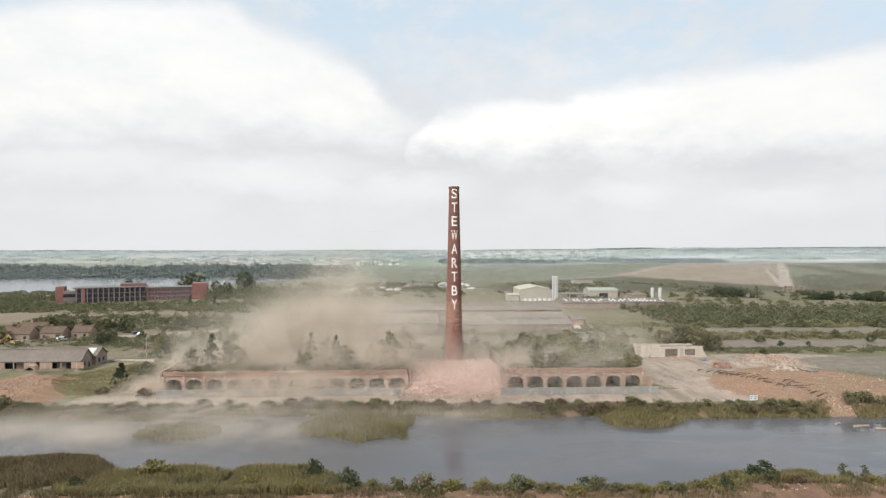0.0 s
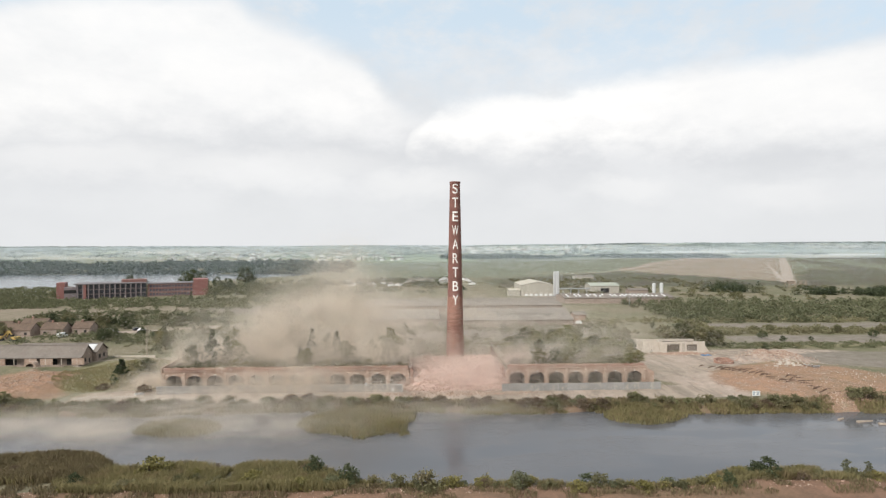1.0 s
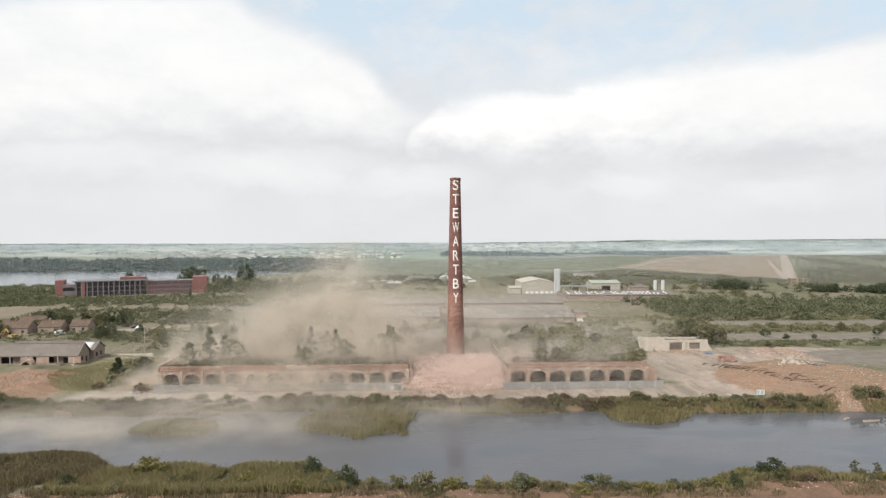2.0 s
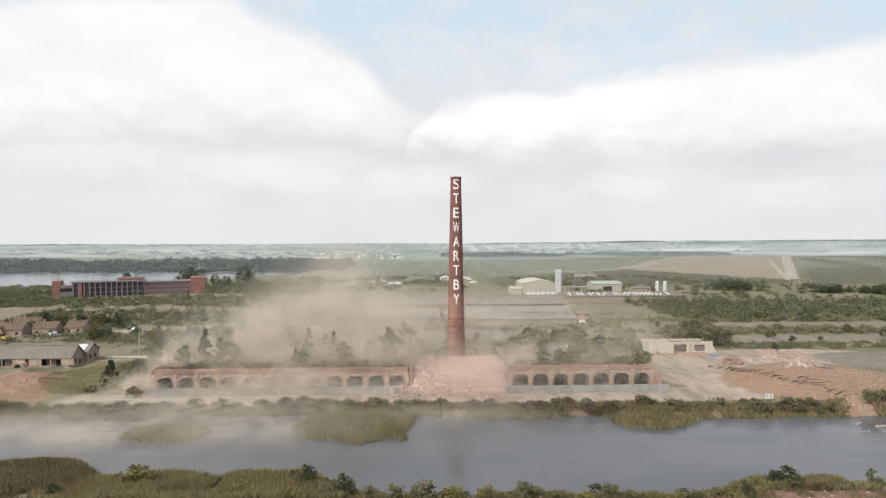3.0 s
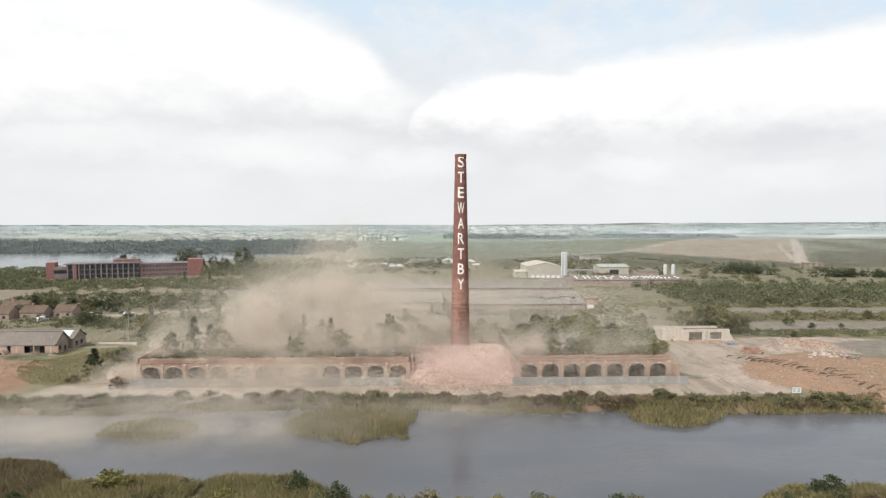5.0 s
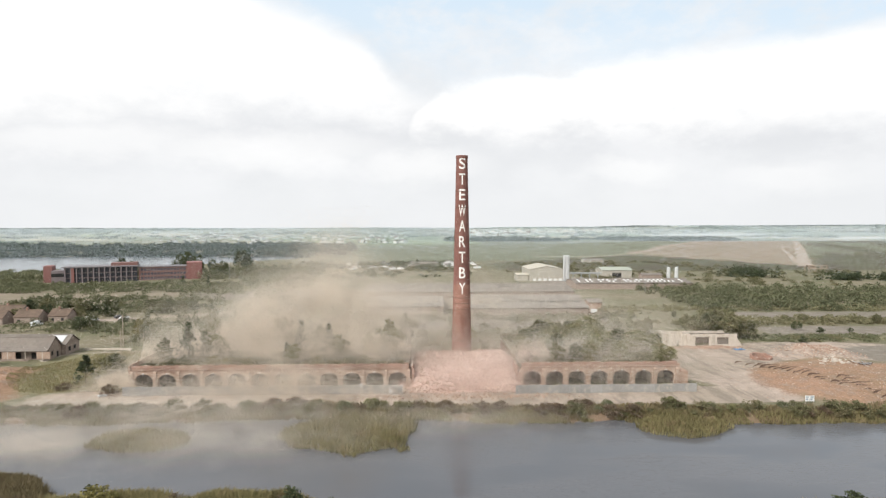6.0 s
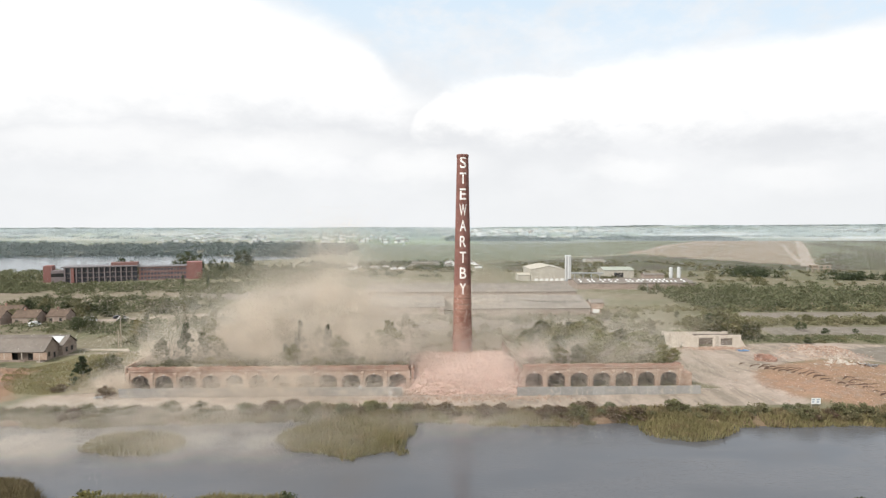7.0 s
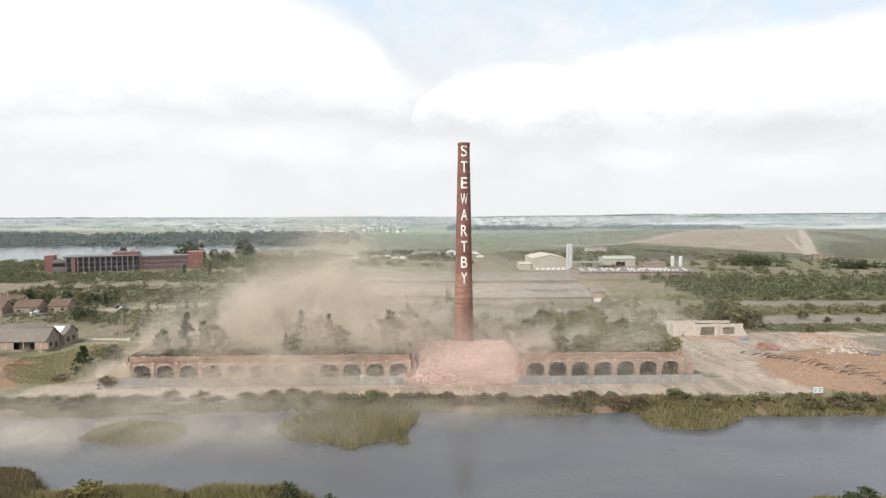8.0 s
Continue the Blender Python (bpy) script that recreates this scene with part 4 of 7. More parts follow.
        part("front_return", boxed(x0 - west_end, x0 - 0.45, -0.1, -0.005, 0, 6.9), M_BRICK_KILN, k)
    else:
        part("broken_edge", ragged(bmesh.new(), x0 - 1.4, x0 - 0.02, 0.05, 8.0, 0, 6.4, 4.5, 61, 4), M_BRICK_RED, k, "torn brickwork at the collapse")
    if east_end:
        part("end_wall", boxed(x1 + 0.02, x1 + 0.9, 0.0, deep, 0, 6.2), M_BRICK_KILN, k)
        part("low_block", ragged(bmesh.new(), x1 + 0.92, x1 + east_end, 0.1, 6.0, 0, 4.4, 0.6, 62, 3), M_BRICK_KILN, k, "low brick end block")
    else:
        part("broken_edge", ragged(bmesh.new(), x1 + 0.02, x1 + 1.6, 0.05, 8.0, 0, 6.4, 4.0, 63, 4), M_BRICK_RED, k, "torn brickwork at the collapse")
    return k


build_kiln("brick_kiln", "long derelict red brick kiln with twelve open arches, overgrown on top", 0, 11, 0.9, 0, 44.0)
build_kiln("brick_kiln", "shorter stretch of derelict red brick kiln with seven open arches", 17, 23, None, 3.4, 44.0)


def build_mound():
    """The collapsed middle of the kiln, a slope of broken brick."""
    rng = np.random.default_rng(21)
    xs, ys = np.linspace(-9, 33.5, 90), np.linspace(177, 226, 90)
    X, Y = np.meshgrid(xs, ys)
    x, y = X.ravel(), Y.ravel()

    def top(x, y):
        wv = 4.0 * (lattice(x, y, 6, 53) - 0.5) + 2.0 * (lattice(x, y, 2.3, 54) - 0.5)
        side = ramp(x + wv, -8.0, -1.0) * ramp(x + wv, 33.0, 25.5)
        z = 4.2 * ramp(y + 0.9 * wv, 179.5, 199) * ramp(y, 228, 212) * side
        dip = 1.5 * np.exp(-((x - 14) / 7.0) ** 2) * ramp(y, 200, 188)
        return 0.2 + np.maximum(z - dip * (z > 1), 0) + (0.9 * lattice(x, y, 5, 51) + 0.5 * lattice(x, y, 1.7, 52)) * ramp(z, 0, 2)
    z = top(x, y)
    n = 90
    i = np.arange(n * n).reshape(n, n)
    f = np.stack([i[:-1, :-1], i[:-1, 1:], i[1:, 1:], i[1:, :-1]], -1).reshape(-1, 4)
    heap = thing("rubble_heap", "heap of pinkish broken brick where the kiln collapsed", "rubble")
    part("slope", (np.stack([x, y, z], 1).tolist(), f.tolist()), M_RUBBLE, heap)
    m = 9000
    px, py = rng.uniform(-8.5, 33, m), 178 + 46 * rng.random(m) ** 1.3
    pz = top(px, py)
    keep = pz > 0.35
    c = np.stack([px, py, pz + 0.05], 1)[keep]
    me = raw_mesh("brick_rubble", chunks(c, 0.14 + 0.34 * rng.random(len(c)) ** 3, rng), 4, M_BRICKBAT)
    o = new("brick_rubble", me)
    o.parent = heap
    tagged(o, kind="stuff")


build_mound()


# ---------------------------------------------------------------- hoarding before the kiln
def panel_mesh(width, high):
    """Corrugated sheet, two millimetres thin but with its folds."""
    bm = bmesh.new()
    n = 20
    top, bot = [], []
    for side in (0, 1):
        row_t, row_b = [], []
        for i in range(n + 1):
            x = width * i / n
            y = (0.06 if i % 2 else 0.0) + 0.02 * side
            row_b.append(bm.verts.new((x, y, 0)))
            row_t.append(bm.verts.new((x, y, high)))
        top.append(row_t)
        bot.append(row_b)
        for i in range(n):
            bm.faces.new((row_b[i], row_b[i + 1], row_t[i + 1], row_t[i]))
    for i in range(n):
        bm.faces.new((top[0][i], top[0][i + 1], top[1][i + 1], top[1][i]))
    return bm


def build_hoarding(x0, x1, y0, y1, label):
    n = round((x1 - x0) / 2.95)
    w = (x1 - x0) / n
    f = thing("hoarding", label, "fence", group="site hoardings", at=(x0, y0, 0.35))
    turn = math.degrees(math.atan2(y1 - y0, x1 - x0))
    f.matrix_basis = pose(x0, y0, 0.35, 0, 0, turn)
    panel = post = None
    rng = np.random.default_rng(int(abs(x1)))
    for i in range(n + 1):
        if i < n:
            if panel is None:
                panel = part("panel", panel_mesh(w - 0.06, 2.55), M_HOARDING, f)
            else:
                again(panel, f, (w * i + 0.03, rng.normal() * 0.03, rng.normal() * 0.03))
        if post is None:
            post = part("post", boxed(-0.05, 0.05, 0.09, 0.19, -0.3, 2.6, 0.01), M_STEEL, f)
        else:
            again(post, f, (w * i, 0, 0))
    part("rail", boxed(0, x1 - x0, 0.10, 0.15, 2.0, 2.08), M_STEEL, f)
    return f


build_hoarding(-82.1, -6.0, 181.9, 181.4, "long grey corrugated steel hoarding in front of the arches")
build_hoarding(25.5, 76.2, 180.2, 180.2, "grey corrugated steel hoarding beside the collapsed kiln")


def build_gate(x, y):
    g = thing("mesh_gate", "pale steel mesh gate with a white notice", "gate", at=(x, y, 0.4))
    for a, b in ((0, 0.08), (3.5, 3.58)):
        part("upright", boxed(a, b, 0, 0.08, -0.2, 2.5, 0.01), M_WHITE, g)
    for z in (0.1, 2.42):
        part("rail", boxed(0.08, 3.5, 0.0, 0.07, z, z + 0.08), M_WHITE, g)
    bm = bmesh.new()
    for i in range(1, 18):
        box(bm, 0.2 * i - 0.01, 0.2 * i + 0.01, 0.02, 0.04, 0.18, 2.42)
    for i in range(1, 12):
        box(bm, 0.08, 3.5, 0.042, 0.06, 0.18 + 0.19 * i, 0.2 + 0.19 * i)
    part("mesh", bm, M_STEEL, g)
    part("notice", boxed(-0.1, 0.9, -0.05, -0.01, 0.5, 1.5), M_WHITE, g, "white notice")
    part("print", boxed(0.05, 0.45, -0.056, -0.051, 0.7, 1.3), M_GREY_BAR, g)


build_gate(-9.4, 180.7)


def build_sign(x, y, z, w, h, panels, label, turn=0.0):
    s = thing("site_sign", label, "sign", group="site signs", at=(x, y, gz(x, y)), turn=turn)
    for i in range(panels):
        a = -w * panels / 2 + w * i + 0.04
        b = part("board", boxed(a, a + w - 0.08, -0.03, 0.0, z, z + h), M_WHITE, s)
        part("print", boxed(a + 0.12 * w, a + 0.75 * w, -0.038, -0.031, z + h * 0.62, z + h * 0.85), M_GREY_BAR, b)
        part("print", boxed(a + 0.12 * w, a + 0.6 * w, -0.038, -0.031, z + h * 0.2, z + h * 0.5), M_GREY_BAR, b)
    for a in (-w * panels / 2 + 0.12, w * panels / 2 - 0.2):
        part("post", boxed(a, a + 0.08, 0.003, 0.08, -0.3, z + h), M_TIMBER, s)


build_sign(99.7, 167.6, 0.7, 1.25, 1.5, 2, "pair of white site notices on posts by the pond")
build_sign(-17.2, 181.2, 2.0, 0.8, 0.9, 1, "small white notice fixed by the hoarding")


# ---------------------------------------------------------------- sheds, ruin, works
def gable_shed(name, label, x0, x1, y0, y1, eave, ridge, wall, roof, along="x", holes=0, doors=(), over=0.4, group=""):
    """A pitched-roof building with its walls, two slopes, and openings in the front."""
    s = thing(name, label, "building", group=group, at=(x0, y0, 0.3))
    L, D = x1 - x0, y1 - y0
    t = 0.3
    if along == "x":
        front = part("front_wall", boxed(0, L, 0, t, 0, eave - 0.06), wall, s)
        part("back_wall", boxed(0, L, D - t, D, 0, eave - 0.06), wall, s)
        for a in (0, L - t):
            part("gable_wall", prism(bmesh.new(), [(t + 0.003, 0), (D - t - 0.003, 0), (D - t - 0.003, eave - 0.1), (D / 2, ridge - 0.1), (t + 0.003, eave - 0.1)], "x", a, a + t), wall, s)
        prof = [(-over, eave - 0.12), (D / 2, ridge), (D / 2, ridge + 0.14), (-over, eave + 0.02)]
        prof2 = [(D + over, eave - 0.12), (D + over, eave + 0.02), (D / 2, ridge + 0.14), (D / 2, ridge)]
        for p in (prof, prof2):
            part("roof_slope", prism(bmesh.new(), p, "x", -over, L + over), roof, s)
        part("ridge_cap", prism(bmesh.new(), [(D / 2 - 0.4, ridge + 0.05), (D / 2 + 0.4, ridge + 0.05), (D / 2, ridge + 0.3)], "x", -over, L + over), roof, s)
    else:
        for a in (0, L - t):
            part("side_wall", boxed(a, a + t, t + 0.003, D - t - 0.003, 0, eave - 0.06), wall, s)
        for a in (D - t, 0):
            front = part("gable_wall", prism(bmesh.new(), [(0, 0), (L, 0), (L, eave - 0.1), (L / 2, ridge - 0.1), (0, eave - 0.1)], "y", a, a + t), wall, s)
        for p in ([(-over, eave - 0.12), (L / 2, ridge), (L / 2, ridge + 0.14), (-over, eave + 0.02)], [(L + over, eave - 0.12), (L + over, eave + 0.02), (L / 2, ridge + 0.14), (L / 2, ridge)]):
            part("roof_slope", prism(bmesh.new(), p, "y", -over, D + over), roof, s)
        part("ridge_cap", prism(bmesh.new(), [(L / 2 - 0.4, ridge + 0.05), (L / 2 + 0.4, ridge + 0.05), (L / 2, ridge + 0.3)], "y", -over, D + over), roof, s)
    for a, b, z0, z1 in doors:
        part("opening", boxed(a, b, -0.02, -0.003, z0, z1), M_DARK, front, "dark opening")
    return s


shed = gable_shed("long_shed", "long low derelict shed with grey sheet roof and open verandah", -194.8, -128.9, 224.4, 230.9, 4.4, 7.6, M_WALL_DULL, M_ASBESTOS,
                  doors=[(30 + 7.5 * i, 34 + 7.5 * i, 0.6, 2.8) for i in range(5)])
part("verandah_roof", prism(bmesh.new(), [(-2.0, 3.55), (-0.4, 4.32), (-0.4, 4.44), (-2.0, 3.67)], "x", -0.4, 66.4), M_ASBESTOS, shed)
for i in range(12):
    part("post", boxed(1 + 5.8 * i, 1.22 + 5.8 * i, -1.9, -1.68, -0.2, 3.55), M_RENDER, shed, "pale post")
part("verandah_floor", boxed(0, 66, -2.1, -0.02, -0.3, 0.15), M_CONCRETE_BIT, shed)
part("dwarf_wall", boxed(20, 60, -1.9, -1.72, 0.15, 1.0), M_WALL_DULL, shed)
part("gable_window", boxed(65.9, 65.93, 1.2, 2.2, 1.4, 2.8), M_DARK, shed)
part("gable_door", boxed(65.9, 65.93, 4.0, 5.0, 0.1, 2.3), M_DARK, shed)
for i in range(8):
    a = 22 + 5.8 * i
    part("wall_panel", boxed(a + 0.3, a + 4.9, -1.86, -1.76, 1.0, 3.4), M_BRICK_PALE, shed, "pale boarded panel between the posts") if i % 3 else None
shed2 = gable_shed("small_shed", "small brick shed with torn roof behind the long shed", -158, -127.6, 231.4, 239.4, 4.0, 6.8, M_WALL_DULL, M_ASBESTOS)
part("torn_sheet", prism(bmesh.new(), [(0.6, 4.75), (3.4, 6.55), (3.4, 6.68), (0.6, 4.88)], "x", 24.5, 29.0), M_SILO, shed2, "pale torn roof sheet")
for a in (1.6, 4.6):
    part("gable_window", boxed(30.4, 30.43, a, a + 1.3, 1.3, 2.9), M_DARK, shed2)
yard_wall = thing("yard_wall", "low pale boundary wall behind the grass", "wall", at=(-125.5, 239.0, 0.2))
part("masonry", boxed(0, 17, 0, 0.25, -0.3, 1.1, 0.03), M_RENDER, yard_wall)


def build_ruin():
    r = thing("ruined_building", "roofless cream rendered building with broken walls and empty openings", "ruin", at=(93.6, 238.0, 0.3))

    def wall_with_holes(L, H, holes, t, seed):
        bm = bmesh.new()
        xs = sorted({0.0, L, *[h[0] for h in holes], *[h[1] for h in holes]})
        for a, b in zip(xs, xs[1:]):
            hole = [h for h in holes if h[0] <= a and b <= h[1]]
            if hole:
                _, _, z0, z1 = hole[0]
                if z0 > 0:
                    box(bm, a, b, 0, t, 0, z0)
                ragged(bm, a, b, 0, t, z1, H, 0.25, seed, 5)
            else:
                ragged(bm, a, b, 0, t, 0, H, 0.28, seed + 1, max(2, int((b - a) / 0.9)))
        bmesh.ops.remove_doubles(bm, verts=bm.verts[:], dist=0.001)
        return bm
    part("front_wall", wall_with_holes(26.4, 4.9, [(3.0, 4.2, 0.0, 2.3), (10.2, 15.6, 0.0, 3.7), (18.6, 23.2, 1.0, 3.6)], 0.4, 5), M_RENDER, r)
    part("back_wall", wall_with_holes(26.4, 4.4, [(3, 5, 1.2, 3.2), (12, 15, 0.0, 3.4), (20, 23, 1.0, 3.2)], 0.4, 9), M_RENDER, r).matrix_basis = pose(0, 9.5, 0)
    for x, h, seed in ((0.0, 4.8, 1), (9.2, 4.4, 2), (26.0, 4.6, 3)):
        # cross walls, stepped where the roof came down
        rng = np.random.default_rng(seed)
        pts = [(9.49, 0), (0.41, 0)]
        for k in range(9):
            top = h - (0.25 * k if x > 20 else 0) - 0.4 * rng.random()
            pts += [(0.41 + k, top), (1.40 + k, top)]
        part("cross_wall", prism(bmesh.new(), pts[:-1] + [(9.49, pts[-1][1])], "x", x, x + 0.4), M_RENDER, r)
    part("room_back", boxed(9.7, 25.9, 5.0, 5.3, 0, 4.2), M_VAULT, r, "dark inner wall")
    part("lintel", boxed(9.8, 16.0, -0.08, -0.003, 3.7, 4.2), M_CONCRETE_BIT, r)
    part("pier", boxed(16.6, 17.8, -0.12, -0.003, 0, 4.5, 0.04), M_CONCRETE_BIT, r, "paler repaired pier")
    part("shutter", boxed(18.7, 23.1, 0.12, 0.2, 1.0, 2.8), M_ASBESTOS, r, "bent grey shutter")
    part("fallen_slab", prism(bmesh.new(), [(26.3, 0), (28.9, 0), (28.5, 0.5), (26.3, 3.9)], "y", 0.5, 1.0), M_RENDER, r)
    part("floor_slab", boxed(0, 26.4, 0.4, 9.5, -0.2, 0.12), M_CONCRETE_BIT, r)


build_ruin()


def sawtooth_works():
    """The old works behind the kiln: long sheet roofs, one of them holed."""
    a = gable_shed("works_shed", "long works shed with grey sheet roof, patched and holed", 18, 84, 312, 352, 4.2, 8.2, M_WALL_DULL, M_ASBESTOS_PALE, over=0.6, group="works sheds")
    rng = np.random.default_rng(8)
    slope = (8.2 - 4.2) / 20.0
    for i in range(34):
        x = 4 + 1.8 * i + rng.normal() * 0.3
        y = 9.5 + rng.normal() * 0.9
        z = 4.2 + slope * y + 0.06
        w, d = rng.uniform(0.4, 0.8), rng.uniform(0.7, 1.6)
        bm = bmesh.new()
        prism(bm, [(y - d, z - d * slope + 0.02), (y + d, z + d * slope + 0.02), (y + d, z + d * slope + 0.1), (y - d, z - d * slope + 0.1)], "x", x - w, x + w)
        part("roof_hole", bm, M_DARK, a, "dark hole in the sheeting")
    for i in range(16):
        x = 2 + 4 * i + rng.normal() * 0.5
        bm = bmesh.new()
        prism(bm, [(15.5, 4.2 + slope * 15.5 + 0.1), (18.6, 4.2 + slope * 18.6 + 0.1), (18.6, 4.2 + slope * 18.6 + 0.18), (15.5, 4.2 + slope * 15.5 + 0.18)], "x", x, x + 2.9)
        part("rooflight", bm, M_ASBESTOS_PALE, a, "pale rooflight sheet")
    b = gable_shed("works_shed", "works shed with a faded sheet roof, partly fallen in", -28, 10, 316, 350, 4.6, 7.6, M_WALL_DULL, M_ASBESTOS_PALE, over=0.5, group="works sheds")
    for i in range(7):
        x = 4 + 5 * i
        part("vent", boxed(x, x + 1.6, 7, 8.2, 5.9, 6.7), M_CONCRETE_BIT, b, "roof vent")
    gable_shed("works_shed", "wide low works shed with a brownish sheet roof", -36, 93, 372, 420, 5.4, 7.4, M_WALL_DULL, M_ASBESTOS, over=0.6, group="works sheds")
    c = gable_shed("works_shed", "low works shed with rows of white rooflights", 108, 192, 424, 452, 4.6, 6.4, M_WALL_DULL, M_ASBESTOS, over=0.4, group="works sheds")
    slope = 1.8 / 14
    rl = None
    for i in range(26):
        for j in range(2):
            x, y = 3 + 3.1 * i, 4.0 + 4.6 * j
            if rng.random() < 0.25:
                continue
            z = 4.6 + slope * y + 0.05
            if rl is None:
                rl = part("rooflight", prism(bmesh.new(), [(0, 0.06), (1.7, 0.06 + 1.7 * slope), (1.7, 0.5 + 1.7 * slope), (0, 0.3)], "x", 0, 1.2), M_WHITE, c, "white rooflight")
                rl.matrix_basis = pose(x, y, z)
            else:
                again(rl, c, (x, y, z))
    # broken gable of a fallen shed
    w = thing("broken_wall", "jagged pale remnant of a fallen shed wall", "wall", at=(10.6, 333, 0.3))
    part("masonry", ragged(bmesh.new(), 0, 7.0, 0, 0.5, 0, 6.6, 2.4, 17, 14), M_CONCRETE_BIT, w)
    n = 420
    x, y = 18.5 + 24 * rng.random(n) ** 1.6, rng.normal(322, 3.2, n)
    y = np.clip(y, 313, 331)
    c = np.stack([x, y, 0.3 + 4.2 + 0.2 * (y - 312) + 0.22], 1)
    o = new("roof_sheets", raw_mesh("roof_sheets", chunks(c, rng.uniform(0.3, 1.1, n), rng, 0.3), 4, M_CONCRETE_BIT))
    tagged(o, "torn white sheets and rubble strewn over the works roof", "rubble", kind="stuff")
    e = gable_shed("brick_annex", "small red brick annex at the end of the works", 86, 93, 318, 326, 6.0, 7.2, M_BRICK_KILN, M_ASBESTOS)
    part("notice", boxed(1, 4.5, -0.05, -0.005, 0.6, 2.6), M_WHITE, e)


sawtooth_works()


def depot():
    h = gable_shed("warehouse", "tall cream sheet-clad warehouse with a shallow gable", 86, 114, 484, 520, 9.6, 12.4, M_CREAM, M_CREAM_ROOF, along="y", over=0.3)
    for i in range(6):
        part("door", boxed(3 + 4.2 * i, 5.6 + 4.2 * i, -0.05, -0.004, 0, 2.2), M_WHITE, h, "white loading door")
    gable_shed("lean_to", "low cream lean-to against the warehouse", 76, 85.5, 486, 500, 5.0, 6.0, M_CREAM, M_CREAM_ROOF)
    t = thing("silo_tower", "tall white silo tower of joined tubes", "silo", at=(113.5, 481, 0.2))
    for i in range(4):
        bm = tube(bmesh.new(), [(1.25 * i, 0.6 * (i % 2), 0, 0.72), (1.25 * i, 0.6 * (i % 2), 20.6 + 0.5 * (i % 2), 0.72), (1.25 * i, 0.6 * (i % 2), 21.6, 0.3)], 14)
        part("tube", bm, M_SILO, t)
    part("base_frame", boxed(-1, 5, -0.8, 1.6, -0.3, 1.2), M_STEEL, t)
    g = gable_shed("green_shed", "cream shed with a pale green sheet roof", 154, 180, 511, 530, 6.6, 8.6, M_CREAM, M_GREEN_ROOF, over=0.5)
    part("opening", boxed(9, 17, -0.03, -0.003, 0, 4.4), M_DARK, g)
    for x in (206.6, 213.4):
        s = thing("twin_silo", "white cylindrical silo with a domed top", "silo", group="twin silos", at=(x, 498, 0.2))
        part("drum", tube(bmesh.new(), [(0, 0, 1.5, 1.5), (0, 0, 9.4, 1.5), (0, 0, 10.0, 1.1), (0, 0, 10.2, 0.3)], 18), M_SILO, s)
        part("skirt", tube(bmesh.new(), [(0, 0, -0.3, 1.35), (0, 0, 1.5, 1.35)], 18), M_STEEL, s)
    p = thing("pipe_bridge", "grey steel pipe bridge between the depot sheds", "gantry", at=(118, 500, 0.3))
    part("deck", boxed(0, 32, 0, 2, 4.6, 5.6), M_STEEL, p)
    for i in range(5):
        part("leg", boxed(1 + 7 * i, 1.4 + 7 * i, 0.4, 1.6, -0.3, 4.6), M_STEEL, p)
    gable_shed("site_office", "low grey site office in the depot", 185, 202, 500, 508, 3.6, 4.6, M_WALL_DULL, M_ASBESTOS)
    # timber and steel loading frame at the foot of the haul road
    f = thing("loading_frame", "pale timber loading frame at the foot of the haul road", "gantry", at=(366, 553, gz(374, 556)))
    for x in (0, 5.5, 11, 17):
        for y in (0, 6):
            part("leg", boxed(x, x + 0.45, y, y + 0.45, -0.5, 6.4), M_TIMBER, f)
    for z in (3.4, 6.4):
        part("beam", boxed(-1, 18.5, -0.1, 0.5, z, z + 0.5), M_TIMBER, f)
    for x0, x1 in ((0.2, 5.4), (11.2, 16.8), (17.2, 20.5)):
        part("brace", rod(bmesh.new(), (x0, 0.25, 6.3), (x1, 0.25, 0.0), 0.22, 6), M_TIMBER, f)
    part("hopper", prism(bmesh.new(), [(0.5, 6.9), (7, 6.9), (5.5, 3.9), (2, 3.9)], "y", 1, 5.5), M_TIMBER, f)


depot()


